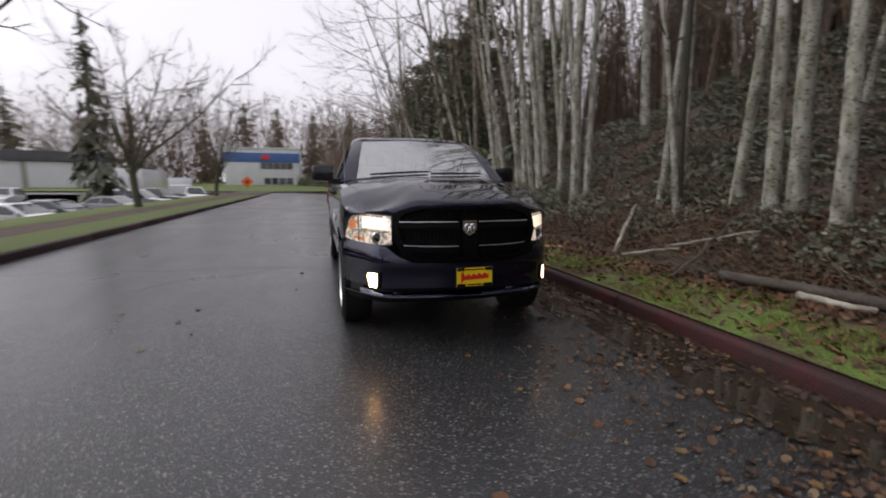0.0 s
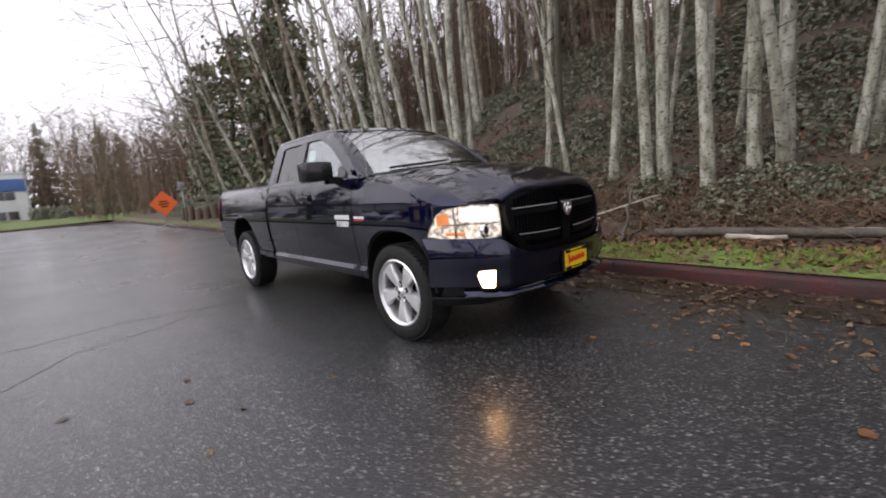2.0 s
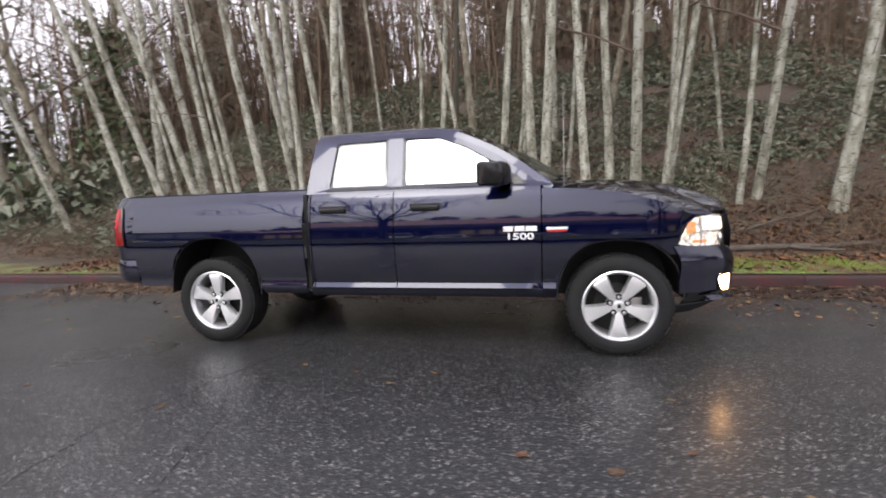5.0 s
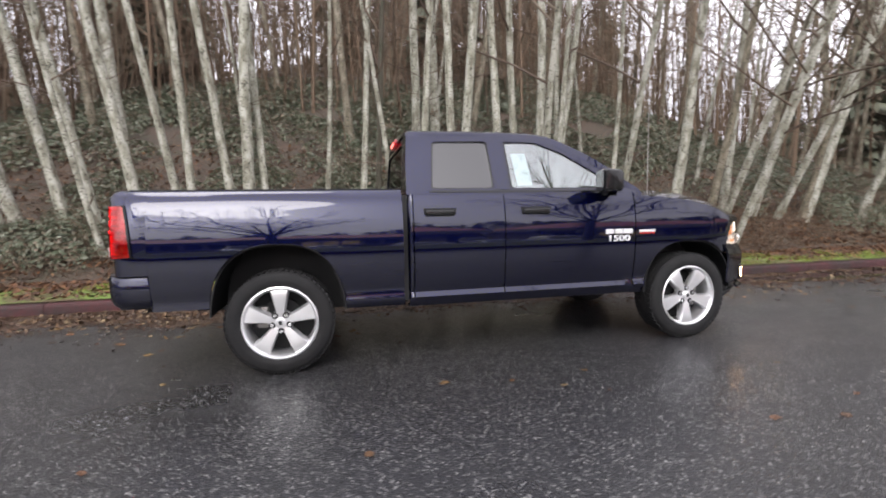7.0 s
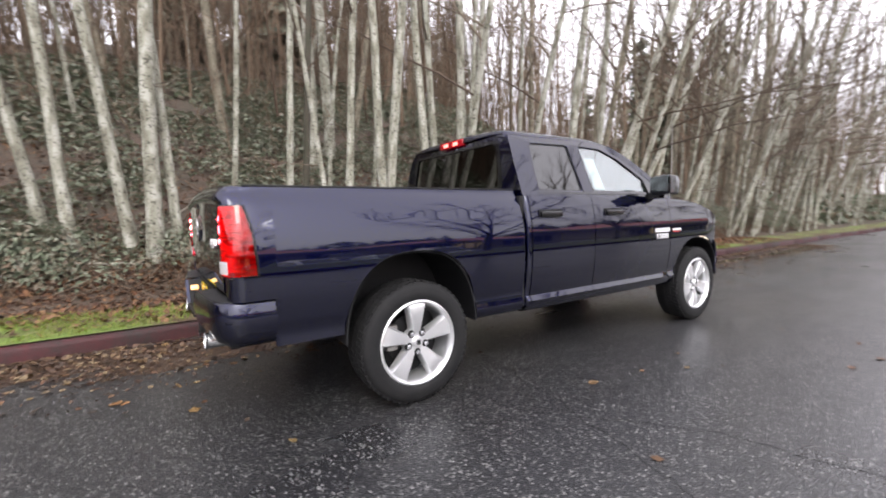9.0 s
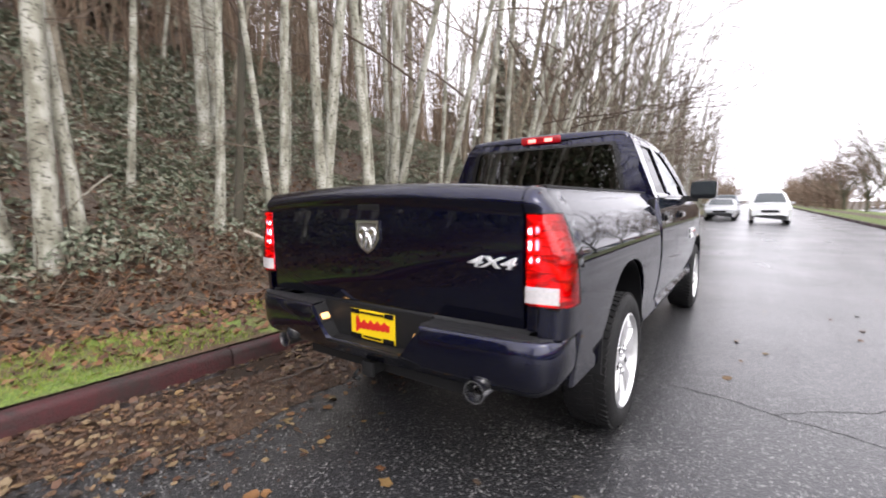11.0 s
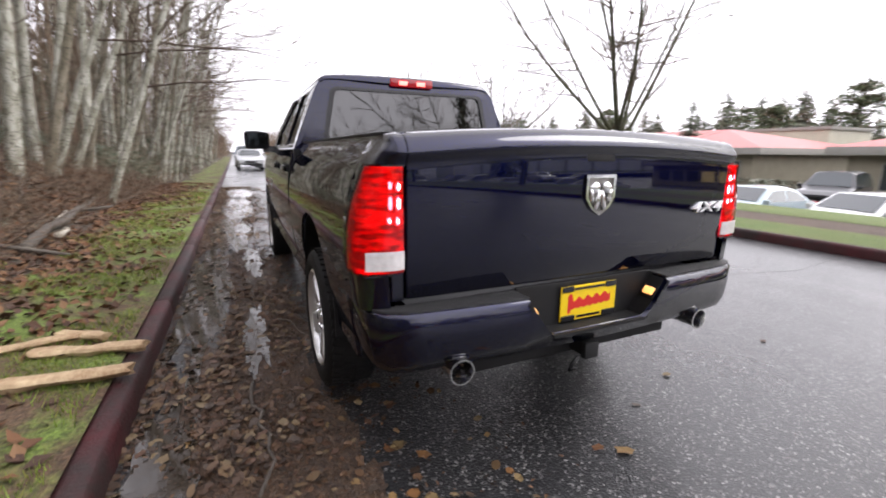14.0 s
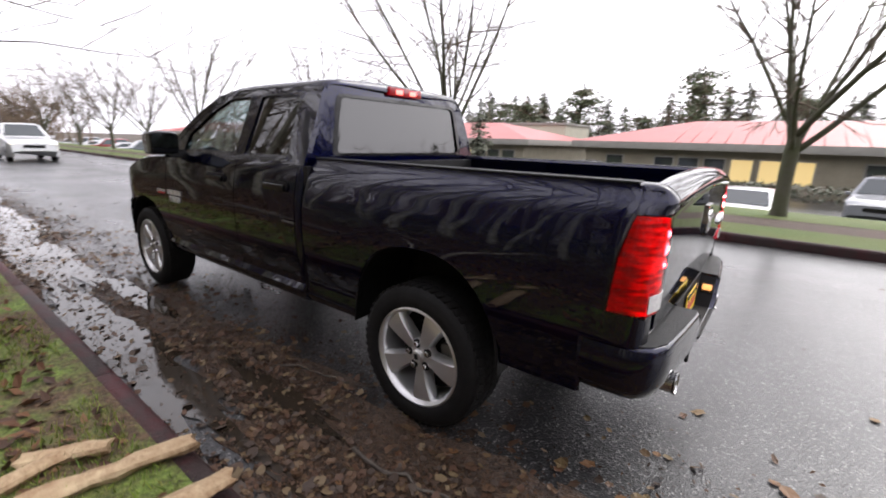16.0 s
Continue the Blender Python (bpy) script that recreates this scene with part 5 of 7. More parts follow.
SHRUB = varied("shrub_leaves", [(0.125, 0.145, 0.095), (0.160, 0.175, 0.122), (0.100, 0.118, 0.074), (0.19, 0.20, 0.150), (0.16, 0.125, 0.088), (0.082, 0.098, 0.060), (0.14, 0.118, 0.082)], 0.45, 0.45)
IVY = varied("ivy_leaves", [(0.085, 0.115, 0.055), (0.12, 0.15, 0.075), (0.062, 0.085, 0.042), (0.15, 0.16, 0.095), (0.13, 0.10, 0.065)], 0.5, 0.4)
# far conifer needles are paled: distance haze is mixed into their colour
HAZE_FIR = varied("haze_pale_fir_needles", [(0.14, 0.15, 0.11), (0.165, 0.17, 0.125), (0.11, 0.12, 0.09)], 0.8)
LEAF = varied("fallen_leaves", [(0.10, 0.056, 0.030), (0.072, 0.042, 0.026), (0.13, 0.082, 0.042), (0.05, 0.032, 0.022), (0.155, 0.11, 0.06), (0.088, 0.045, 0.026), (0.065, 0.046, 0.034)], 0.55, 0.35)
BROAD = varied("broad_leaves", [(0.17, 0.085, 0.034), (0.12, 0.056, 0.026), (0.20, 0.125, 0.052), (0.085, 0.042, 0.024), (0.15, 0.105, 0.05)], 0.5, 0.3)
MUSH = varied("leaf_crumbs", [(0.07, 0.038, 0.024), (0.05, 0.03, 0.02), (0.10, 0.055, 0.03), (0.035, 0.024, 0.018)], 0.7, 0.25)
LITTER = varied("litter_leaves", [(0.10, 0.045, 0.022), (0.14, 0.065, 0.03), (0.07, 0.035, 0.022), (0.18, 0.10, 0.05), (0.055, 0.03, 0.02)], 0.65)
GRASS = varied("grass_blades", [(0.15, 0.22, 0.03), (0.19, 0.25, 0.04), (0.11, 0.17, 0.025), (0.21, 0.21, 0.055)], 0.6)
rng = np.random.default_rng(5)


def bent(start, way, length, n, wobble, lift=0.0):
    pts, p, d = [np.array(start, float)], np.array(start, float), np.array(way, float)
    for _ in range(n):
        d = d + rng.normal(0, wobble, 3) + np.array([0, 0, lift])
        d /= np.linalg.norm(d)
        p = p + d * length / n
        pts.append(p)
    return pts, d


def limb(verts, faces, start, way, length, radius, depth, spread=0.7, kids=5, sides=5, lift=0.04):
    n = (2, 3, 5)[min(depth, 2)]
    pts, _ = bent(start, way, length, n, 0.10, lift)
    tube_arrays(pts, np.linspace(radius, radius * 0.25, n + 1), sides, verts, faces)
    if depth == 0:
        return
    for k in range(kids):
        t = rng.uniform(0.25, 1.0)
        at = pts[min(n, int(t * n))] * (1 - t * n % 1) + pts[min(n, int(t * n) + 1)] * (t * n % 1)
        side = rng.normal(0, 1, 3)
        d = np.array(pts[-1] - pts[0])
        d = d / np.linalg.norm(d) + side * spread * 0.5
        d /= np.linalg.norm(d)
        limb(verts, faces, at, d, length * rng.uniform(0.35, 0.6), max(radius * 0.42, 0.0065), depth - 1, spread, max(3, kids - 1), 3 if depth == 1 else max(3, sides - 1), lift)


def bare_tree(name, label, height, radius, first, limbs, material, group, depth=2, rise=(0.35, 0.9), reach=2.0, kids=5, fork=None, twig=None):
    """A leafless tree: tapered wavy trunk and a crown of limbs and twigs."""
    root = thing(name, (0, 0, 0), label, "tree", group)
    v, f = [], []
    pts, _ = bent((0, 0, -0.25), (0, 0, 1), height, 16, 0.022, 0.01)
    rad = [radius * (1.30 if k == 0 else 1.06 if k == 1 else 1.0) * (1 - 0.80 * (k / 16) ** 1.2) for k in range(17)]
    tube_arrays(pts, rad, 10, v, f)
    v2, f2 = [], []
    for k in range(limbs):
        t = first + (0.97 - first) * (k + rng.uniform(0, 1)) / limbs
        i = min(15, int(t * 16))
        at = pts[i] + (pts[i + 1] - pts[i]) * (t * 16 % 1)
        a = rng.uniform(0, 2 * math.pi)
        z = rng.uniform(*rise)
        d = np.array([math.cos(a), math.sin(a), z])
        limb(v2, f2, at, d / np.linalg.norm(d), reach * rng.uniform(0.6, 1.2) * (1.15 - 0.6 * t), radius * 0.34 * (1.1 - 0.7 * t), depth, 0.8, kids)
    for k in range(5):
        t = rng.uniform(0.12, first)
        i = int(t * 16)
        a = rng.uniform(0, 2 * math.pi)
        limb(v2, f2, pts[i], (math.cos(a), math.sin(a), 0.15), rng.uniform(0.3, 1.1), 0.010, 1, 0.7, 2, 4)
    raw("trunk", v, f, material, root, smooth=True)
    raw("crown", v2, f2, twig or TWIG, root, smooth=True)
    return root


def vase_tree(name, label, height, radius, group):
    """A street maple: short trunk that forks into many rising stems."""
    root = thing(name, (0, 0, 0), label, "tree", group)
    v, f, v2, f2 = [], [], [], []
    fork = height * 0.2
    pts, _ = bent((0, 0, -0.2), (0, 0, 1), fork + 0.2, 5, 0.03)
    tube_arrays(pts, [radius * 1.35, radius * 1.08, radius, radius, radius * 1.02, radius * 0.9], 12, v, f)
    for k in range(9):
        a = 2 * math.pi * k / 9 + rng.uniform(-0.3, 0.3)
        out = 0.30 + 0.75 * (k * 4 % 9) / 8 + rng.uniform(-0.08, 0.08)
        d = np.array([math.cos(a) * out, math.sin(a) * out, 1.0])
        d /= np.linalg.norm(d)
        L = height * rng.uniform(0.55, 0.8)
        s, _ = bent(pts[-1 - int(rng.integers(0, 2))], d, L, 8, 0.05, 0.03)
        r = radius * rng.uniform(0.34, 0.5)
        sv, sf = [], []
        tube_arrays(s, np.linspace(r, 0.012, 9), 7, sv, sf)
        raw("stem", sv, sf, MAPLE_BARK, root, smooth=True)
        for j in range(15):
            t = rng.uniform(0.2, 1.0) * 7.99
            i = int(t)
            at = s[i] + (s[i + 1] - s[i]) * (t % 1)
            w = d * 0.7 + rng.normal(0, 0.55, 3) + np.array([math.cos(a), math.sin(a), 0]) * 0.3
            limb(v2, f2, at, w / np.linalg.norm(w), L * rng.uniform(0.14, 0.32), r * 0.34, 2, 0.7, 4, 4, 0.05)
    raw("trunk", v, f, MAPLE_BARK, root, smooth=True)
    raw("crown", v2, f2, TWIG, root, smooth=True)
    return root


def conifer(name, label, height, reach, group):
    root = thing(name, (0, 0, 0), label, "tree", group)
    v, f = [], []
    pts, _ = bent((0, 0, -0.2), (0, 0, 1), height, 10, 0.01)
    tube_arrays(pts, np.linspace(height * 0.018, 0.02, 11), 8, v, f)
    raw("trunk", v, f, DARK_BARK, root, smooth=True)
    v, f = [], []
    for k in range(int(height * 14)):
        t = rng.uniform(0.06, 1.0)
        r = reach * (1 - t) ** 0.6 * rng.uniform(0.35, 1.15) + 0.2
        a = rng.uniform(0, 2 * math.pi)
        z0 = t * height
        n = 5
        for j in range(n):
            u0, u1 = j / n, (j + 1.3) / n
            for q in range(2):
                b = a + rng.normal(0, 0.26)
                w = r * 0.17 * rng.uniform(0.5, 1.3)
                p0 = np.array([math.cos(b) * r * u0, math.sin(b) * r * u0, z0 - 0.28 * r * u0 + rng.normal(0, 0.05)])
                p1 = np.array([math.cos(b) * r * u1, math.sin(b) * r * u1, z0 - 0.42 * r * u1 + rng.normal(0, 0.08)])
                sd = np.array([-math.sin(b), math.cos(b), rng.normal(0, 0.5)]) * w
                i = len(v)
                v += [p0 - sd, p0 + sd, p1]
                f.append((i, i + 1, i + 2))
    raw("crown", v, f, HAZE_FIR, root)
    return root


alders = [bare_tree("alder_tree", "slender leafless alder with pale mottled bark", 15 + 1.5 * k, 0.125, (0.30, 0.36, 0.27, 0.33)[k], 14, BARK, "alders of the wood", reach=2.6, kids=4) for k in range(4)]
saplings = [bare_tree("alder_sapling", "thin leafless alder sapling with grey bark", 9 + k, 0.055, 0.3, 13, BARK, "alders of the wood", depth=2, reach=1.4, kids=4) for k in range(2)]
far_alders = [bare_tree("alder_tree", "slender leafless alder deeper in the wood", 14 + 2 * k, 0.12, 0.3, 9, DIM_BARK, "alders of the wood", reach=2.8, kids=3) for k in range(3)]
dark_tree = bare_tree("bare_tree", "leafless dark-barked tree among the alders", 15, 0.17, 0.25, 17, DARK_BARK, "trees of the wood", reach=3.4, kids=4)
for k, proto in enumerate(alders + saplings + far_alders + [dark_tree]):
    proto.matrix_basis = pose(-60 - 5 * k, 22 + 3 * rng.uniform(), bank(-70, 23))


def plant(proto, x, y, lean_x=0.0, lean_y=0.0, scale=1.0, spin=None, wide=1.0):
    spin = rng.uniform(0, 360) if spin is None else spin
    ob = copy_thing(proto, pose(x, y, ground_z(x, y), 0, lean_x, 0) @ pose(0, 0, 0, lean_y) @ pose(0, 0, 0, 0, 0, spin))
    ob.scale = (scale * wide, scale * wide, scale)
    return ob


# the front row: place, lean along the road, thickness
FRONT = [(-9.2, 5.3, -19, 1.2), (-8.1, 5.2, -19, 1.1), (-7.3, 5.4, -14, 1.2), (-6.3, 5.0, -11, 1.0), (-5.8, 5.0, -9, 0.95), (-4.94, 4.8, -10.5, 1.05), (-4.42, 5.2, -7, 0.85),
         (-4.1, 4.9, -4, 0.9), (-3.4, 5.0, -7, 0.9), (-3.1, 4.7, 0.5, 1.4), (-2.78, 4.8, -3, 0.85), (-0.95, 5.2, 4.2, 0.85), (0.4, 5.5, 4.0, 0.95), (1.15, 5.3, -1.5, 1.05), (1.36, 5.5, 1.5, 1.2)]
FRONT2 = [(2.2, 5.1, -2.5, 1.1), (2.75, 5.5, -1.5, 1.05), (3.18, 5.3, 1.0, 1.1), (3.98, 6.2, 11, 1.0), (4.1, 6.3, 2, 0.8), (3.9, 6.0, 5, 0.9), (6.7, 5.1, 6.0, 1.9), (8.4, 5.3, 6.4, 1.4),
          (9.2, 5.2, 17, 1.5), (10.6, 4.9, 22, 1.6), (15.0, 5.2, 10, 1.4), (17.0, 5.8, 12, 1.3), (19.5, 5.0, 8, 1.5)]
for k, (x, y, a, w) in enumerate(FRONT + FRONT2):
    plant(alders[k % 4], x, y, a, rng.uniform(-2, 4), rng.uniform(0.9, 1.1), wide=(0.70 if x < 4.5 else 0.55) * w)
plant(dark_tree, -0.6, 5.3, 3, 4, 0.9, wide=0.42)
over_tree = bare_tree("bare_tree", "slender leafless tree leaning out over the road", 11, 0.075, 0.25, 18, BARK, "trees of the wood", reach=4.4, kids=4, rise=(0.1, 0.6))
over_tree.matrix_basis = pose(13.0, 4.6, ground_z(13.0, 4.6) + 0.1, 10, 6, 40)
for x, y, a in ((-11, 4.9, -9), (-16, 4.7, -8), (-21.5, 5.0, -10), (-27, 5.2, -6), (16.5, 4.5, 4), (20.5, 4.4, 3), (9.8, 5.0, 7), (5.6, 5.7, 3), (27, 4.5, 3), (3.2, 5.3, 0), (8.0, 4.9, 4), (12.0, 4.7, 6)):
    plant(over_tree, x, y, a, 17, 1.15)
for x, y, a in ((-6.9, 4.5, -12), (-5.5, 4.4, -14), (-0.2, 4.9, -9), (0.7, 7.5, 3), (5.2, 5.5, 3), (5.6, 7.5, -4), (-1.7, 6.4, 2), (2.0, 7.6, 5), (8.9, 6.8, 8), (12.0, 4.5, 10)):
    plant(saplings[int(rng.integers(0, 2))], x, y, a, rng.uniform(-3, 6), rng.uniform(0.9, 1.2))
# the wood behind, thinning up the hill
spots = []
while len(spots) < 82:
    x, y = rng.uniform(-34, 44), 6.8 + 26 * rng.uniform() ** 1.3
    if all((x - a) ** 2 + (y - b) ** 2 > 1.0 for a, b in spots):
        spots.append((x, y))
for k, (x, y) in enumerate(spots):
    if 2.5 < x < 15 and y < 11:
        continue
    lean = interp(x, [(-34, -12), (-6, -6), (0, 0), (6, 4), (30, 8)])
    pr = dark_tree if k % 35 == 0 else saplings[k % 2] if k % 4 == 1 else alders[k % 4] if y < 11 and -12 < x < 18 else far_alders[k % 3]
    plant(pr, x, y, lean + rng.normal(0, 3), rng.normal(0, 3), rng.uniform(0.85, 1.2), wide=rng.uniform(0.8, 1.25))
for x in np.arange(-34, -12, 2.2):
    plant(far_alders[int(rng.integers(0, 3))], x, rng.uniform(5.0, 7.5), -12 + rng.normal(0, 4), rng.uniform(0, 8), rng.uniform(0.8, 1.1))
for x in np.arange(20, 90, 2.2):
    plant((far_alders + [dark_tree])[int(rng.integers(0, 4))], x, 4.8 + 14 * rng.uniform() ** 1.6, 3 + rng.normal(0, 4), rng.uniform(0, 9), rng.uniform(0.8, 1.05), wide=1.3)

# ---- undergrowth, leaves and grass that nobody could count ----
def scatter_leaves(name, label, category, material, n, pick, size, tilt, lift, plain=False):
    """Folded, pointed leaves at places from pick()."""
    v, f = [], []
    for _ in range(n):
        x, y, z, *small = pick()
        s = rng.uniform(*size) * (small[0] if small else 1)
        a, b, c = rng.uniform(0, 2 * math.pi), rng.normal(0, tilt), rng.normal(0, tilt)
        ca, sa = math.cos(a), math.sin(a)
        i = len(v)
        curl = s * rng.uniform(0.05, 0.25)
        if plain:
            for u, w, h in ((-1, 0, 0), (0.1, -0.5, curl), (1, 0, 0), (0.1, 0.5, curl)):
                px, py = (u * ca - w * sa) * s, (u * sa + w * ca) * s
                v.append((x + px, y + py, z + lift + h + b * px + c * py))
            f += [(i, i + 1, i + 2), (i, i + 2, i + 3)]
            continue
        lobes, squash = rng.uniform(0.66, 0.95), rng.uniform(0.55, 1.0)
        v.append((x, y, z + lift))
        for k in range(10):
            g = 2 * math.pi * k / 10
            q = (1.0 if k % 2 == 0 else lobes) * (1.1 - 0.25 * math.cos(g)) * rng.uniform(0.85, 1.1) * 0.85
            u, w = math.cos(g) * q * s, math.sin(g) * q * s * squash
            px, py = u * ca - w * sa, u * sa + w * ca
            v.append((x + px, y + py, z + lift + curl * rng.uniform(0.1, 1.0) + b * px + c * py))
        for k in range(10):
            f.append((i, i + 1 + k, i + 1 + (k + 1) % 10))
    ob = raw(name, v, f, material)
    return tagged(ob, label, category, kind="stuff")


def leaf_mounds(name, label, category, material, mounds, per_area, size, seed):
    """Evergreen mounds: pointed folded leaves over domes (x, y, radius, height), facing outwards."""
    g = np.random.default_rng(seed)
    where, out, half = [], [], []
    for cx, cy, r, h in mounds:
        grown = interp(cy, [(4, 0.9), (7, 1.0), (12, 1.35), (18, 1.8)])
        n = int(per_area * r * r / grown ** 1.6)
        a, q = g.uniform(0, 2 * np.pi, n), np.sqrt(g.uniform(0, 1, n))
        x, y = cx + r * q * np.cos(a), cy + 0.8 * r * q * np.sin(a)
        dome = np.sqrt(np.maximum(0.02, 1 - q * q))
        z = np.array([ground_z(px, py) for px, py in zip(x, y)]) + h * dome * g.uniform(0.70, 1.05, n)
        where.append(np.stack([x, y, z], 1))
        out.append(np.stack([np.cos(a) * q * h / r, np.sin(a) * q * h / r, dome], 1) + g.normal(0, 0.42, (n, 3)))
        half.append(g.uniform(*size, n) * grown)
    p, nrm, s = np.concatenate(where), np.concatenate(out), np.concatenate(half)[:, None]
    nrm /= np.linalg.norm(nrm, axis=1)[:, None]
    u = np.cross(nrm, g.normal(0, 1, p.shape))
    u /= np.linalg.norm(u, axis=1)[:, None]
    w = np.cross(nrm, u)
    fold = nrm * s * 0.22
    corners = np.stack([p - u * s, p - w * s * 0.55 + fold, p + u * s - fold * 0.6, p + w * s * 0.55 + fold], 1).reshape(-1, 3)
    first = 4 * np.arange(len(p))[:, None]
    faces = np.concatenate([first + [0, 1, 2], first + [0, 2, 3]])
    return tagged(raw(name, corners.tolist(), faces.tolist(), material), label, category, kind="stuff")


def far_bank():
    x, y = (rng.uniform(-36, -12), rng.uniform(5.0, 9)) if rng.uniform() < 0.4 else (rng.uniform(24, 75), rng.uniform(4.0, 6.5))
    return x, y, ground_z(x, y) + rng.uniform(0, 1.4) * min(1, (y - 3.6) / 1.5)


wild = np.random.default_rng(21)
mounds = []
while len(mounds) < 700:
    x, y = wild.uniform(-15, 25), 4.5 + 16 * wild.uniform() ** 1.35
    if x > 3 or wild.uniform() < 0.95 + 0.6 * noise.noise((x * 0.28, y * 0.28, 11.0)):
        if x > 5 and y < 7.2 and wild.uniform() < 0.8:
            continue
        r = wild.uniform(0.35, 0.95) * interp(y, [(4, 0.8), (9, 1.1), (18, 1.7)])
        mounds.append((x, y, r, r * wild.uniform(0.25, 0.6)))
for _ in range(150):
    x, y = wild.uniform(-36, -14), 4.6 + 6 * wild.uniform() ** 1.3
    mounds.append((x, y, wild.uniform(0.7, 1.4), wild.uniform(0.5, 1.3)))
leaf_mounds("undergrowth", "low evergreen undergrowth covering the wooded bank", "shrubs", SHRUB, mounds, 620, (0.032, 0.068), 3)
scatter_leaves("hedge_growth", "evergreen scrub along the far road edge", "shrubs", SHRUB, 16000, far_bank, (0.08, 0.20), 0.9, 0.0, True)


for k, (cx, cy, r, h) in enumerate(((-4.6, 4.5, 0.9, 0.75), (-6.6, 4.4, 1.0, 0.8), (-8.8, 4.6, 1.1, 0.8), (-2.6, 4.7, 0.6, 0.5), (3.6, 5.0, 0.7, 0.45), (11.8, 4.7, 1.1, 0.8), (14.5, 4.5, 1.2, 1.0), (17.5, 4.4, 1.3, 1.1), (20.5, 4.3, 1.3, 1.1))):
    heap = [(cx + r * wild.normal(0, 0.45), cy + 0.4 * r * wild.normal(0, 0.6), r * wild.uniform(0.35, 0.6), h * wild.uniform(0.6, 1.0)) for _ in range(6)]
    leaf_mounds("evergreen_bush", "low dark evergreen bush at the foot of the bank", "bush", SHRUB, heap, 1900, (0.028, 0.060), 50 + k)

# arching heaps of dead stems along the foot of the bank
v, f = [], []
for k in range(48):
    cx = -13 + 0.76 * k + wild.normal(0, 0.3)
    cy = wild.uniform(3.9, 5.0 if cx < 5 else 6.2)
    tall = wild.uniform(0.35, 0.9) * (0.5 if -4.5 < cx < 0.5 else 1.5 if cx > 5 else 1.1)
    for _ in range(80):
        x, y = cx + wild.normal(0, 0.4), cy + wild.normal(0, 0.28)
        a, up = wild.uniform(0, 2 * math.pi), wild.uniform(0.5, 2.2)
        d, p = np.array([math.cos(a), math.sin(a), up]), np.array([x, y, ground_z(x, y) - 0.02])
        d /= np.linalg.norm(d)
        pts, step = [p], tall * wild.uniform(0.5, 1.3) / 5
        for _j in range(5):
            d = d + wild.normal(0, 0.16, 3) + np.array([0, 0, -0.22])
            d /= np.linalg.norm(d)
            p = p + d * step
            p[2] = max(p[2], ground_z(p[0], p[1]) + 0.01)
            pts.append(p.copy())
        tube_arrays(pts, np.linspace(wild.uniform(0.003, 0.008), 0.0015, 6), 3, v, f)
tagged(raw("dead_stems", v, f, BROWN_TWIG, smooth=True), "arching heaps of dead brown stems below the trees", "brambles", kind="stuff")

v, f = [], []
for _ in range(4500):
    x, y = rng.uniform(-13, 22), 3.8 + 7 * rng.uniform() ** 1.9
    a = rng.uniform(0, 2 * math.pi)
    up = rng.uniform(0.1, 1.2)
    pts, _d = bent((x, y, ground_z(x, y) - 0.02), (math.cos(a), math.sin(a), up), rng.uniform(0.4, 1.5), 4, 0.24, -0.12)
    tube_arrays(pts, np.linspace(rng.uniform(0.004, 0.009), 0.002, 5), 3, v, f)
tagged(raw("brambles", v, f, BROWN_TWIG, smooth=True), "tangled brown bramble stems on the bank", "brambles", kind="stuff")
v, f = [], []
for _ in range(2200):
    x, y = rng.uniform(-34, 58), 9.5 + 26 * rng.uniform() ** 0.9
    pts, _d = bent((x, y, ground_z(x, y) - 0.05), (rng.normal(0, 0.3), rng.normal(0, 0.3), 1), rng.uniform(1.2, 3.0) + 0.20 * (y - 7), 3, 0.14)
    r = rng.uniform(0.008, 0.028)
    tube_arrays(pts, np.linspace(r, 0.004, 4), 3, v, f)
    for _k in range(5):
        i = int(rng.integers(1, 4))
        q, _d = bent(pts[i], (rng.normal(), rng.normal(), rng.uniform(0.2, 1.2)), rng.uniform(0.5, 1.6), 1, 0.2)
        tube_arrays(q, [r * 0.5, 0.003], 3, v, f)
for k in range(1100):
    x, y = (rng.uniform(-42, 62), 13 + 40 * rng.uniform()) if k % 8 < 4 else (rng.uniform(-60, -14), rng.uniform(6.5, 24)) if k % 8 < 6 else (rng.uniform(12, 95), rng.uniform(5.5, 22))
    h = rng.uniform(7, 14)
    pts, _d = bent((x, y, ground_z(x, y) - 0.05), (rng.normal(0, 0.08), rng.normal(0, 0.08), 1), h, 4, 0.05)
    r = rng.uniform(0.04, 0.09)
    tube_arrays(pts, np.linspace(r, 0.012, 5), 3, v, f)
    for _k in range(13):
        t = rng.uniform(0.9, 3.99)
        i = int(t)
        at = pts[i] + (pts[i + 1] - pts[i]) * (t - i)
        q, _d = bent(at, (rng.normal(), rng.normal(), rng.uniform(0.3, 1.4)), rng.uniform(1.0, 3.2), 2, 0.18)
        tube_arrays(q, [r * 0.42, 0.012, 0.004], 3, v, f)
for k in range(900):
    x, y = wild.uniform(-30, 22), wild.uniform(15, 36)
    pts, _d = bent((x, y, ground_z(x, y) - 0.05), (wild.normal(0, 0.1), wild.normal(0, 0.1), 1), wild.uniform(8, 14), 4, 0.05)
    r = wild.uniform(0.025, 0.06)
    tube_arrays(pts, np.linspace(r, 0.012, 5), 3, v, f)
    for _k in range(11):
        t = wild.uniform(0.4, 3.99)
        i = int(t)
        q, _d = bent(pts[i] + (pts[i + 1] - pts[i]) * (t - i), (wild.normal(), wild.normal(), wild.uniform(0.3, 1.4)), wild.uniform(1.0, 3.4), 1, 0.18)
        tube_arrays(q, [r * 0.5, 0.006], 3, v, f)
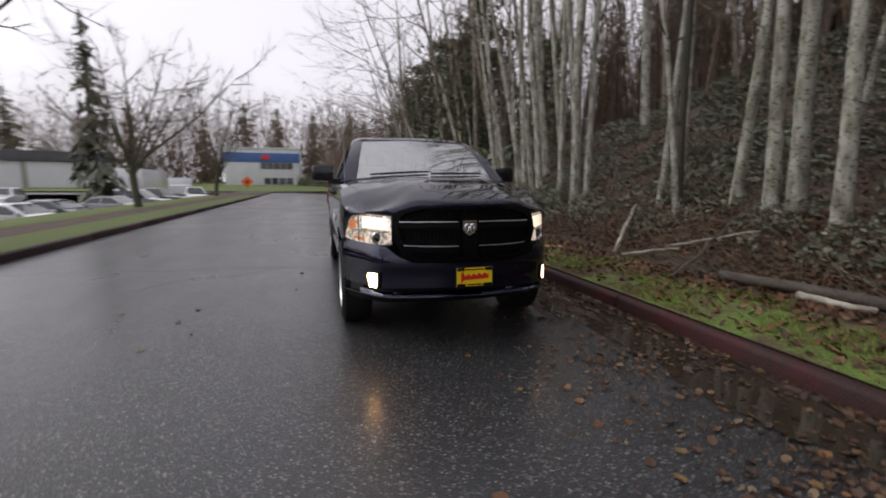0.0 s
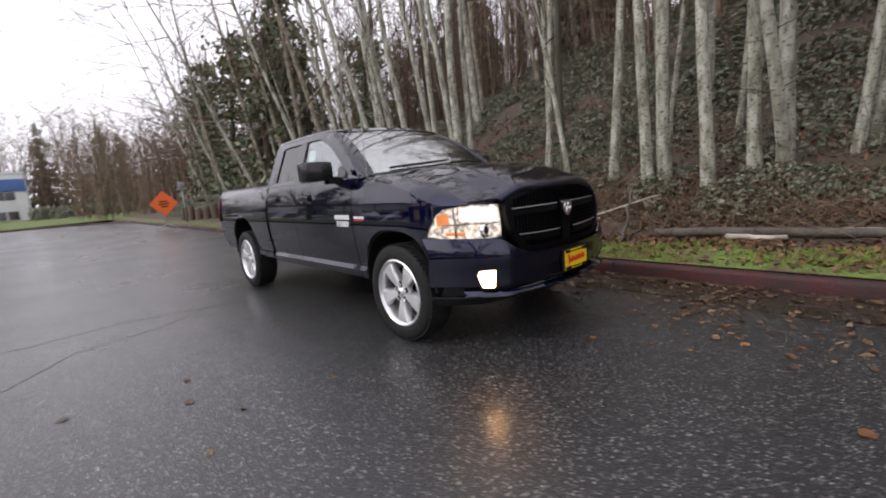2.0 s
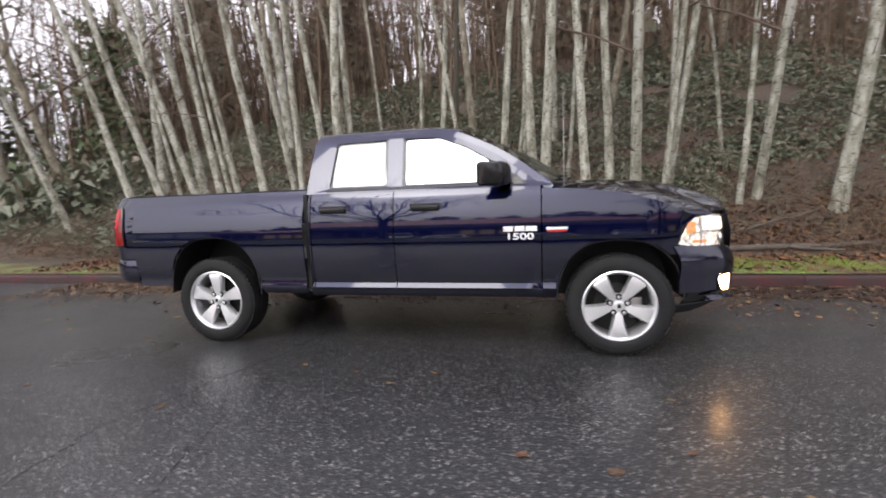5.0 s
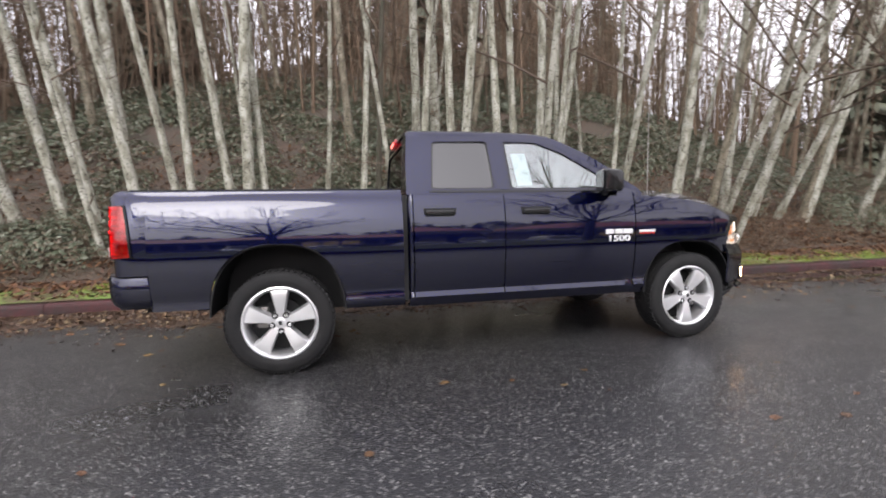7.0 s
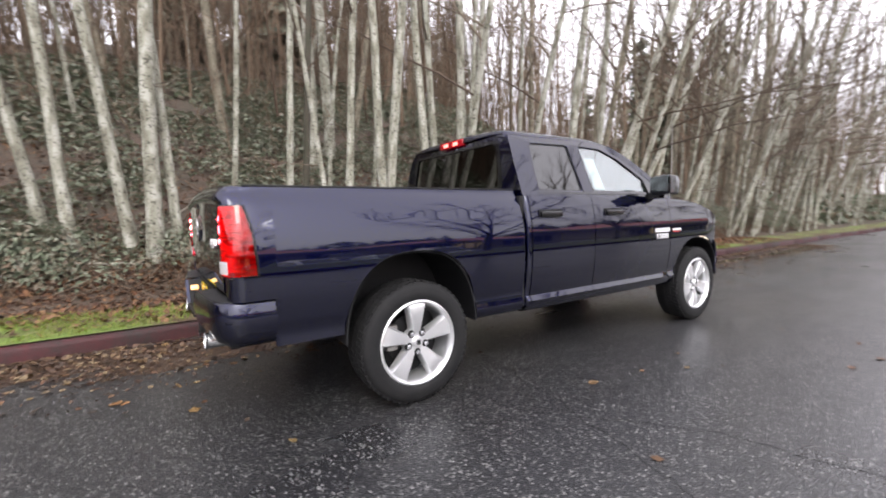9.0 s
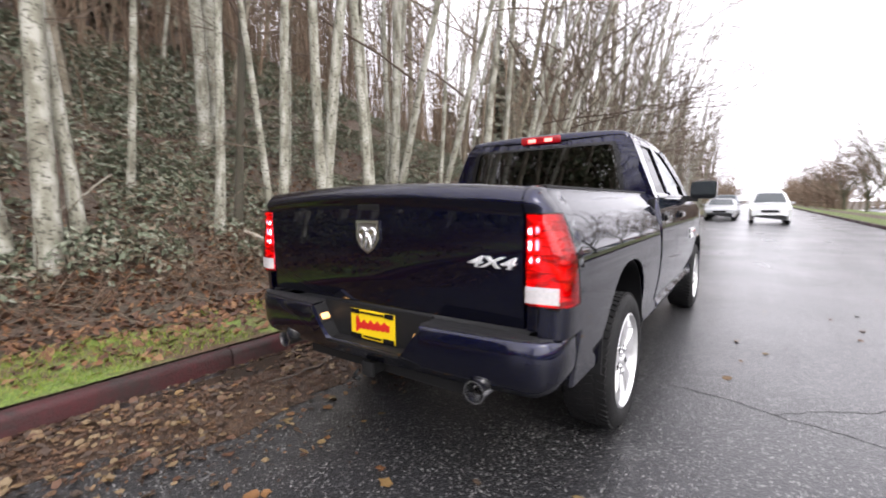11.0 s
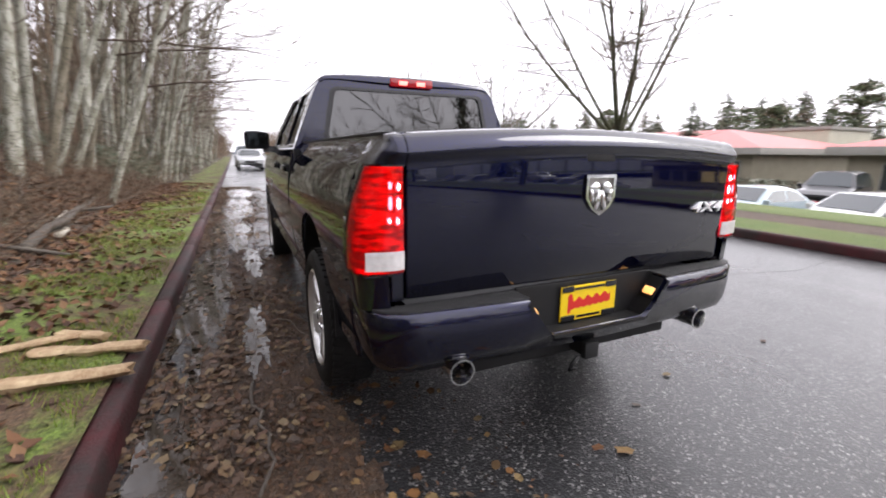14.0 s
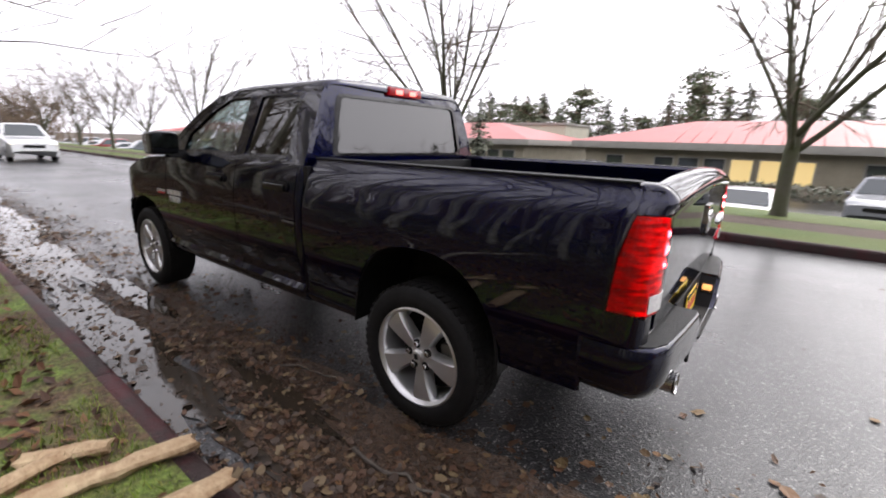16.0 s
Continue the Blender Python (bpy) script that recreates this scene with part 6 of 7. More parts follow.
tagged(raw("thicket", v, f, BROWN_TWIG, smooth=True), "dense brown leafless thicket up the hill", "thicket", kind="stuff")


def litter_pick():
    while True:
        x, y = rng.uniform(-9, 14), 2.1 + 3.4 * rng.uniform()
        if rng.uniform() < interp(y, [(2.1, 0.22), (2.7, 0.45), (3.1, 1.0), (5.5, 0.7)]) * (1.0 + 1.2 * noise.noise((x * 0.9, y * 0.9, 17.0))):
            break
    return x, y, ground_z(x, y) + 0.012 + rng.uniform(0, 0.02)


PUDDLES = ((0.5, 1.68, 2.1, 0.21), (3.9, 1.52, 1.9, 0.28), (7.6, 1.38, 2.4, 0.34), (-2.4, 1.74, 0.8, 0.12), (11.2, 1.3, 1.9, 0.38), (1.5, 1.24, 0.8, 0.09), (-0.9, 1.30, 0.6, 0.08))


def gutter_pick():
    while True:
        x, y = rng.uniform(-7, 14), NEAR - abs(rng.normal(0, 0.55))
        if rng.uniform() < 0.86 and any(((x - a) / c) ** 2 + ((y - b) / d) ** 2 < 1.0 for a, b, c, d in PUDDLES):
            continue
        if y > -0.6 and rng.uniform() < 0.25 + 0.9 * max(0, noise.noise((x * 1.3, y * 1.3, 2.0)) + 0.35):
            return x, y, 0.006 + rng.uniform(0, 0.012)


def road_pick():
    return rng.uniform(-8, 12), rng.uniform(-6, 1.8), 0.004


def front_pick():
    return rng.uniform(2.5, 9), NEAR - abs(rng.normal(0, 1.1)), 0.004


def rear_pick():
    return rng.uniform(-7.5, -1.5), NEAR - abs(rng.normal(0, 0.8)) - 0.1, 0.006


scatter_leaves("road_leaves", "broad yellow-brown leaves lying wet on the asphalt", "leaves", BROAD, 150, rear_pick, (0.022, 0.052), 0.10, 0.0)
scatter_leaves("leaf_litter", "brown fallen leaves on the verge and bank foot", "leaves", LITTER, 26000, litter_pick, (0.022, 0.055), 0.45, 0.0, True)
def bank_pick():
    x, y = rng.uniform(-12, 18), 4.0 + 7 * rng.uniform() ** 1.2
    return x, y, ground_z(x, y) + rng.uniform(0.0, 0.04)


scatter_leaves("bank_litter", "brown leaves strewn between the undergrowth", "leaves", LITTER, 16000, bank_pick, (0.03, 0.065), 0.6, 0.0, True)
scatter_leaves("gutter_leaves", "wet brown leaves matted in the gutter", "leaves", LEAF, 8000, gutter_pick, (0.012, 0.038), 0.25, 0.0)
scatter_leaves("leaf_crumbs", "dark broken leaf crumbs washed into the gutter", "leaves", MUSH, 30000, gutter_pick, (0.006, 0.017), 0.3, 0.0, True)
scatter_leaves("road_leaves", "single wet leaves lying on the asphalt", "leaves", LEAF, 150, road_pick, (0.02, 0.045), 0.08, 0.0)
scatter_leaves("road_leaves", "single wet leaves lying on the asphalt", "leaves", BROAD, 260, front_pick, (0.016, 0.045), 0.10, 0.0)
v, f = [], []
for _ in range(52000):
    x, y = rng.uniform(-5, 10), 2.03 + 1.5 * rng.uniform()
    if noise.noise((x * 1.2, y * 1.2, 9.0)) + 0.3 * noise.noise((x * 4, y * 4, 2.0)) < interp(y, [(2.03, -0.15), (2.7, -0.02), (3.5, 0.35)]):
        continue
    z = ground_z(x, y) + 0.005
    h, a, w = rng.uniform(0.02, 0.065), rng.uniform(0, 2 * math.pi), rng.uniform(0.002, 0.005)
    lx, ly = rng.normal(0, 0.4) * h, rng.normal(0, 0.4) * h
    i = len(v)
    v += [(x - w * math.cos(a), y - w * math.sin(a), z), (x + w * math.cos(a), y + w * math.sin(a), z), (x + lx, y + ly, z + h)]
    f.append((i, i + 1, i + 2))
tagged(raw("verge_grass", v, f, GRASS), "short mossy grass blades on the verge", "grass", kind="stuff")

# sodden mats of broken leaves along the kerb
MATTED = mixed_ground("matted_leaves", (0.055, 0.032, 0.020), (0.10, 0.055, 0.028), 14, 0.10, rough=0.45, bump=0.9, bump_scale=70, c=(0.035, 0.024, 0.017))
for level, (cx, cy, rx, ry) in enumerate(((-4.4, 1.50, 1.9, 0.34), (-2.0, 1.42, 1.3, 0.36), (-0.5, 1.20, 1.0, 0.30), (1.2, 1.25, 1.1, 0.30), (-2.9, 1.05, 0.9, 0.20), (3.1, 1.62, 0.7, 0.2), (5.6, 1.66, 1.0, 0.18), (8.6, 1.62, 1.4, 0.2), (12.5, 1.55, 1.6, 0.22))):
    ring = []
    for k in range(48):
        a = 2 * math.pi * k / 48
        q = 1 + 0.5 * noise.noise((math.cos(a) * 2 + cx, math.sin(a) * 2, cy + 3)) + 0.6 * noise.noise((math.cos(a) * 7 + cx, math.sin(a) * 7, 9))
        ring.append((cx + rx * q * math.cos(a), min(NEAR - 0.012, cy + ry * q * math.sin(a))))
    ob = part("leaf_mat", plate(ring, [], lambda u, w: Vector((u, w, 0.0025 + 0.0005 * level)), 0.002, (0, 0, 1)), MATTED, smooth=0)
    tagged(ob, "sodden mat of broken brown leaves in the gutter", "leaves", kind="structure")

# ---- puddles and cracks ----
WATER = mat("puddle_water", (0.022, 0.019, 0.016), 0.03, vary=0.6, scale=4, dark=(0.05, 0.032, 0.018), bump=0.05, bump_scale=9)
CRACK = mat("crack_tar", (0.016, 0.016, 0.016), 0.6)
for level, (cx, cy, rx, ry) in enumerate(PUDDLES):
    ring = []
    for k in range(64):
        a = 2 * math.pi * k / 64
        q = 1 + 0.55 * noise.noise((math.cos(a) * 1.7 + cx, math.sin(a) * 1.7, cy)) + 0.45 * noise.noise((math.cos(a) * 6 + cx, math.sin(a) * 6, 4))
        ring.append((cx + rx * q * math.cos(a), min(NEAR - 0.01, cy + ry * q * math.sin(a))))
    ob = part("puddle", plate(ring, [], lambda u, w: Vector((u, w, 0.0075 + 0.0005 * level)), 0.002, (0, 0, 1)), WATER, smooth=0)
    tagged(ob, "shallow rain puddle with leaves along the kerb", "puddle", kind="structure")


def crack(pts):
    out = []
    for (a, b) in zip(pts, pts[1:]):
        n = max(2, int(math.dist(a, b) / 0.06))
        out += [(a[0] + (b[0] - a[0]) * k / n + random.gauss(0, 0.012), a[1] + (b[1] - a[1]) * k / n + random.gauss(0, 0.012)) for k in range(n)]
    rows = []
    for p, q in zip(out, out[1:]):
        d = Vector((q[0] - p[0], q[1] - p[1])).normalized()
        w = random.uniform(0.0012, 0.0035)
        rows.append([(p[0] - d.y * w, p[1] + d.x * w, 0.0025), (p[0] + d.y * w, p[1] - d.x * w, 0.0025)])
    tagged(part("road_crack", loft(rows, (0, 0, 1), 0.001), CRACK, smooth=0), "thin dark crack in the asphalt", "crack", kind="structure")


crack([(-0.95, -0.9), (-1.04, -1.4), (-1.15, -1.8), (-1.25, -2.15), (-1.36, -2.5), (-1.2, -3.4), (-1.5, -4.6), (-1.35, -6.0)])
crack([(-1.12, -1.7), (-0.7, -2.3), (-0.5, -3.0), (0.3, -3.6)])



# ---- wood, branches, posts and signs beside the road ----
SPLIT = mat("split_wood", (0.52, 0.40, 0.25), 0.8, vary=1.2, scale=4, dark=(0.26, 0.16, 0.085), bump=0.6, bump_scale=35)
LOGBARK = mat("wet_log_bark", (0.055, 0.042, 0.034), 0.75, vary=1.2, scale=4, dark=(0.10, 0.085, 0.07), bump=0.9, bump_scale=25)
POST = mat("weathered_post", (0.13, 0.09, 0.065), 0.9, vary=1.0, scale=4, dark=(0.06, 0.045, 0.035), bump=0.8, bump_scale=20)
ORANGE = mat("orange_sign_sheet", (0.85, 0.15, 0.02), 0.5, vary=0.3, scale=6, dark=(0.7, 0.11, 0.02))
GREY_METAL = mat("grey_sign_metal", (0.32, 0.32, 0.32), 0.5, 0.6, vary=0.4, scale=12)
WHITE_BIRCH = mat("pale_birch_bark", (0.5, 0.47, 0.40), 0.8, vary=1.0, scale=6, dark=(0.16, 0.13, 0.10), bump=0.5)


def split_piece(at, length, wide, high, turn, tilt):
    """A split billet: ragged ends, flat torn face, rounded bark side."""
    rows = []
    n = 9
    for k in range(n):
        t = k / (n - 1)
        e = 1.0 if 0 < k < n - 1 else 0.93
        x = (t - 0.5) * length + random.uniform(-0.02, 0.02)
        ring = []
        for j in range(8):
            a = 2 * math.pi * j / 8
            r = 1 + random.uniform(-0.24, 0.24)
            ring.append((x + (random.uniform(-0.018, 0.018) if k in (0, n - 1) else 0), wide / 2 * r * e * math.cos(a), high / 2 * e * r * math.sin(a) * (0.6 if math.sin(a) > 0 else 1)))
        rows.append(ring)
    bm = loft(rows, closed=True)
    bmesh.ops.holes_fill(bm, edges=bm.edges, sides=0)
    bmesh.ops.recalc_face_normals(bm, faces=bm.faces)
    ob = part("split_log", bm, SPLIT, None, smooth=30)
    ob.matrix_basis = pose(*at, 0, tilt, turn)
    tagged(ob, "pale split firewood billet lying across the verge edge", "firewood", "split wood")


split_piece((-1.24, 2.20, 0.20), 0.62, 0.10, 0.07, 78, 0)
split_piece((-1.62, 2.22, 0.215), 0.60, 0.11, 0.08, 86, 0)
split_piece((-1.06, 2.62, 0.205), 0.62, 0.09, 0.06, 104, 0)
split_piece((-1.02, 2.95, 0.20), 0.30, 0.10, 0.06, 70, 0)
split_piece((-1.50, 2.80, 0.205), 0.34, 0.11, 0.08, 100, 0)
split_piece((-0.98, 2.28, 0.20), 0.30, 0.09, 0.06, 60, 0)


def log(name, label, a, b, r, material, category="log", bend=0.018):
    n = 8
    pts = [Vector(a).lerp(Vector(b), k / n) + Vector((random.gauss(0, bend), random.gauss(0, bend), random.gauss(0, bend * 0.3))) for k in range(n + 1)]
    v, f = [], []
    tube_arrays([tuple(p) for p in pts], np.linspace(r, r * 0.7, n + 1), 9, v, f)
    f += [tuple(range(9))[::-1], tuple(range(len(v) - 9, len(v)))]
    return tagged(raw(name, v, f, material, smooth=True), label, category, "fallen wood")


log("fallen_log", "long dark wet log lying along the verge", (2.0, 3.55, 0.26), (7.4, 4.1, 0.34), 0.065, LOGBARK)
log("birch_piece", "short white birch piece beside the dark log", (2.9, 3.5, 0.24), (3.5, 3.55, 0.24), 0.04, WHITE_BIRCH)
log("birch_piece", "short white birch piece beside the dark log", (3.9, 3.78, 0.30), (4.9, 3.92, 0.32), 0.045, WHITE_BIRCH)
log("fallen_branch", "thin bare branch resting on the bank", (1.7, 3.05, 0.20), (1.05, 4.9, 0.95), 0.022, LOGBARK, "branch")
log("fallen_branch", "thin bare branch resting on the bank", (0.6, 4.0, 0.40), (1.7, 4.4, 0.75), 0.018, WHITE_BIRCH, "branch")
log("fallen_branch", "thin bare branch resting on the bank", (4.6, 4.4, 0.50), (6.3, 4.9, 0.90), 0.025, LOGBARK, "branch")
log("fallen_branch", "thin bare branch resting on the bank", (5.3, 3.9, 0.30), (5.9, 3.55, 0.28), 0.03, LOGBARK, "branch")
log("fallen_branch", "pale broken branch leaning on the bank", (0.0, 3.5, 0.24), (-0.9, 4.6, 0.95), 0.035, WHITE_BIRCH, "branch")
log("fallen_branch", "pale broken branch leaning on the bank", (0.3, 3.45, 0.24), (0.9, 3.9, 0.42), 0.028, WHITE_BIRCH, "branch")
log("fallen_branch", "pale broken branch leaning on the bank", (-3.2, 4.6, 0.60), (-4.6, 4.4, 0.75), 0.02, WHITE_BIRCH, "branch")
log("fallen_branch", "pale broken branch leaning on the bank", (-3.0, 5.6, 1.1), (-2.3, 5.2, 1.75), 0.016, WHITE_BIRCH, "branch")
log("gutter_stick", "dark wet stick lying in the gutter", (-1.7, 1.34, 0.018), (-2.6, 1.31, 0.018), 0.011, LOGBARK, "stick", 0.02)
log("gutter_stick", "dark wet stick lying in the gutter", (-0.6, 1.1, 0.016), (-1.4, 0.9, 0.016), 0.008, LOGBARK, "stick", 0.02)

for k in range(8):
    x, y = -26.5 + 1.05 * k, 3.35 + 0.17 * k
    h = 0.75 + 0.08 * math.sin(k * 2.1)
    bm = lathe([(0.0, h), (0.15, h - 0.01), (0.18, h - 0.05), (0.185, 0.3), (0.19, -0.15)], 14, "z")
    ob = part("wooden_bollard", bm, POST, None, smooth=40)
    ob.matrix_basis = pose(x, y, ground_z(x, y), random.uniform(-3, 3), random.uniform(-3, 3), 40 * k)
    tagged(ob, "stout weathered wooden bollard beside the road", "bollard", "row of bollards")


def road_sign(x, y, z, turn):
    s = thing("roadworks_sign", (x, y, z), "orange diamond roadworks sign on a folding stand", "road sign", turn=turn)
    d = 0.52
    part("sign_face", plate(rounded([(0, 1.30 + d * 1.2), (d * 1.2, 1.30), (0, 1.30 - d * 1.2), (-d * 1.2, 1.30)], 0.05), [], lambda u, v: Vector((0, u, v)), 0.006, (1, 0, 0)), ORANGE, s, "orange sheet", smooth=0)
    for u, w in ((0.10, 0.34), (-0.02, 0.44), (-0.14, 0.30)):
        part("word_bar", box((0.004, w, 0.06), (0.006, 0, 1.30 + u)), GLOSS_BLACK, s, "dark bar of worn lettering", smooth=0)
    tube("stand_post", [(-0.03, 0, 0.15), (-0.03, 0, 1.92)], 0.018, GREY_METAL, s, 8)
    for a, b in ((0.5, 0.5), (0.5, -0.5), (-0.5, 0.5), (-0.5, -0.5)):
        tube("stand_leg", [(-0.03, 0, 0.32), (-0.03 + a, b, 0.01)], 0.014, GREY_METAL, s, 6)


road_sign(-20.6, 1.35, 0.0, -8)
road_sign(-46, -8.6, 0.0, 4)
box_post = thing("utility_post", (-22.4, 2.6, ground_z(-22.4, 2.6)), "small grey utility box on a slim post", "utility post")
tube("post", [(0, 0, -0.1), (0, 0, 2.0)], 0.04, GREY_METAL, box_post, 8)
part("box", box((0.18, 0.32, 0.42), (0.02, 0, 2.0), 0.02), GREY_METAL, box_post)

# ---- street trees and far woods ----
maple = vase_tree("street_maple", "bare street maple with rising stems and mossy trunk", 8.5, 0.145, "street trees")
maple.matrix_basis = pose(-3.2, -9.5, 0.13, 0, 0, 30)
maple2 = vase_tree("street_maple", "bare street maple with rising stems and mossy trunk", 9.5, 0.145, "street trees")
maple2.matrix_basis = pose(5.6, -9.2, 0.13)
for k, (x, y, sc) in enumerate(((-17.2, -9.2, 1.05), (-33.5, -9.2, 1.0), (12.6, -9.4, 0.75), (24.0, -9.2, 0.9), (32.5, -9.6, 0.85), (40, -9.6, 0.9), (49, -9.6, 0.85), (60, -9.5, 0.9), (75, -9.6, 0.9))):
    ob = copy_thing((maple, maple2)[k % 2], pose(x, y, 0.13, 0, 0, 67 * k + 20))
    ob.scale = (sc, sc, sc)
firs = [conifer("fir_tree", "tall conifer in the far tree line, needles paled for haze", 14 + 3 * k, 2.6 + 0.4 * k, "far conifers") for k in range(2)]
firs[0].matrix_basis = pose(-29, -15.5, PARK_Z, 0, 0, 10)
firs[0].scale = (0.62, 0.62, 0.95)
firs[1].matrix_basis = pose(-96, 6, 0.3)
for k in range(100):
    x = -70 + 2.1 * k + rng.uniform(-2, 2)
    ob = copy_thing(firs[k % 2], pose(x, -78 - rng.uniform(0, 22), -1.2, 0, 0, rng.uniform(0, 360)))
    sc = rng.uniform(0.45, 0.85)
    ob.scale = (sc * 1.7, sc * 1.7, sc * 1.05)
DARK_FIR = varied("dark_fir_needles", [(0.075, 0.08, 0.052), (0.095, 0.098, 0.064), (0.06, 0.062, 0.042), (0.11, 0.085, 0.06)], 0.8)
NEAR_FIRS = [conifer("hill_conifer", "tall dark conifer behind the alders", 17 + 4 * k, 3.6 + 0.5 * k, "hill conifers") for k in range(2)]
for k, ob in enumerate(NEAR_FIRS):
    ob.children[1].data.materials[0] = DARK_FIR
    ob.matrix_basis = pose(-12 + 17 * k, 27, ground_z(-12 + 17 * k, 27) - 0.1, 0, 0, 30)
grow = np.random.default_rng(8)
for k in range(9):
    x = (7.5, 10.5, 13, 16, 18.5, 21, 24, 28, 33)[k]
    plant(far_alders[k % 3], x, grow.uniform(4.6, 5.4), 6 + grow.normal(0, 4), grow.uniform(10, 19), grow.uniform(0.75, 1.0), spin=grow.uniform(0, 360), wide=0.8)
for k in range(44):
    x = 13 + 40 * (k / 44) ** 1.2 + grow.uniform(-0.6, 0.6)
    plant(saplings[k % 2], x, grow.uniform(3.1, 5.2), grow.normal(0, 6), grow.uniform(2, 12), grow.uniform(0.6, 1.0), spin=grow.uniform(0, 360), wide=grow.uniform(1.2, 1.8))
for x in (7.2, 14.5, 18.5, 23, 31, 36):
    plant(over_tree, x, grow.uniform(3.6, 4.4), 2 + grow.normal(0, 4), grow.uniform(16, 24), grow.uniform(0.9, 1.15), spin=grow.uniform(0, 360))
for k in range(24):
    x = -46 + 5.0 * k + grow.uniform(-3, 3)
    if -22 < x < 14 and k % 3:
        continue
    y = grow.uniform(25, 42) if x < 26 else grow.uniform(12, 28)
    ob = copy_thing(NEAR_FIRS[k % 2], pose(x, y, ground_z(x, y) - 0.1, 0, 0, grow.uniform(0, 360)))
    sc = grow.uniform(0.6, 1.0)
    ob.scale = (sc * grow.uniform(0.9, 1.3), sc * grow.uniform(0.9, 1.3), sc)
for k in range(30):
    x, y = grow.uniform(15, 48), 4.9 + 10 * grow.uniform() ** 1.4
    plant(far_alders[k % 3], x, y, 5 + grow.normal(0, 4), grow.uniform(0, 8), grow.uniform(0.8, 1.1), spin=grow.uniform(0, 360), wide=grow.uniform(0.7, 1.1))
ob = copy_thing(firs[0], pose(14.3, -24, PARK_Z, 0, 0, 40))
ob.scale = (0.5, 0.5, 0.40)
tagged(ob, "small conifer before the low building, with the haze-paled needles", "tree", "far conifers")
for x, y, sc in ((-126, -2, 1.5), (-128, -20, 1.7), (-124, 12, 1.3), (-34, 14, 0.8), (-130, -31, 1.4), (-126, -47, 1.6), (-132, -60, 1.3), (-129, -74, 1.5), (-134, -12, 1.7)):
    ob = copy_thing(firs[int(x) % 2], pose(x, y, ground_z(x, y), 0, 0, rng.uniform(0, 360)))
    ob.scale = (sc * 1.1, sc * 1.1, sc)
for k in range(24):
    x, y = -52 - rng.uniform(0, 46), rng.uniform(2, 26)
    plant((far_alders + [dark_tree])[k % 4], x, y, rng.normal(0, 4), rng.normal(0, 4), rng.uniform(0.55, 0.85), wide=1.2)
for k in range(18):
    ob = copy_thing((far_alders + [dark_tree])[k % 4], pose(rng.uniform(-60, 120), -62 - rng.uniform(0, 14), -1.2, 0, 0, rng.uniform(0, 360)))
    ob.scale = (1.2, 1.2, rng.uniform(0.5, 0.75))
v, f = [], []
for _ in range(3600):
    zone = rng.uniform()
    if zone < 0.25:
        x, y, z, h = rng.uniform(-110, -54), rng.uniform(0, 34), 0.2, rng.uniform(7, 15)
    elif zone < 0.62:
        x, y, z, h = rng.uniform(-130, -106), rng.uniform(-70, 30), 0.2, rng.uniform(12, 24)
    elif zone < 0.8:
        x, y, z, h = rng.uniform(-90, 160), rng.uniform(-95, -64), -1.2, rng.uniform(5, 12)
    else:
        x, y, z, h = rng.uniform(60, 180), rng.uniform(-14, 10), 0.1, rng.uniform(2, 7)
        if -7.5 < y < 3:
            y = -9.5 if y < -2 else 5.5
    pts, _d = bent((x, y, z), (rng.normal(0, 0.2), rng.normal(0, 0.2), 1), h, 3, 0.12)
    r = rng.uniform(0.03, 0.09) * (1.6 if zone >= 0.25 else 0.8)
    tube_arrays(pts, np.linspace(r, 0.015, 4), 3, v, f)
    for _k in range(6):
        q, _d = bent(pts[int(rng.integers(1, 4))], (rng.normal(), rng.normal(), rng.uniform(0.3, 1.4)), rng.uniform(1.2, 3.4), 1, 0.2)
        tube_arrays(q, [r * 0.5, 0.01], 3, v, f)
tagged(raw("far_woods", v, f, BROWN_TWIG, smooth=True), "hazy brown leafless woods in the distance", "woods", kind="stuff")



def ivy_tree(height, spread):
    """A tree smothered in ivy: trunk, a few limbs and ragged clumps of leaves."""
    root = thing("ivy_clad_tree", (0, 0, 0), "tree smothered in dark green ivy at the wood's edge", "tree", "ivy-clad trees")
    v, f, v2, f2 = [], [], [], []
    pts, _d = bent((0, 0, -0.2), (0, 0, 1), height, 8, 0.05)
    tube_arrays(pts, np.linspace(0.22, 0.04, 9), 8, v, f)
    for k in range(60):
        i = int(rng.integers(1, 8))
        a = rng.uniform(0, 2 * math.pi)
        arm, _d = bent(pts[i], (math.cos(a), math.sin(a), rng.uniform(-0.3, 0.5)), spread * rng.uniform(0.4, 1.2) * (1.2 - i / 9), 3, 0.2)
        tube_arrays(arm, [0.03, 0.02, 0.012, 0.006], 4, v, f)
        for j in range(44):
            c = arm[int(rng.integers(1, 4))] + rng.normal(0, 0.28, 3)
            s, b = rng.uniform(0.10, 0.22), rng.normal(0, 1, 3)
            b /= np.linalg.norm(b)
            e = np.cross(b, rng.normal(0, 1, 3))
            e /= np.linalg.norm(e)
            n = len(v2)
            v2 += [c - b * s, c + e * s * 0.6, c + b * s, c - e * s * 0.6]
            f2.append((n, n + 1, n + 2, n + 3))
    raw("trunk", v, f, DARK_BARK, root, smooth=True)
    raw("crown", v2, f2, IVY, root)
    return root


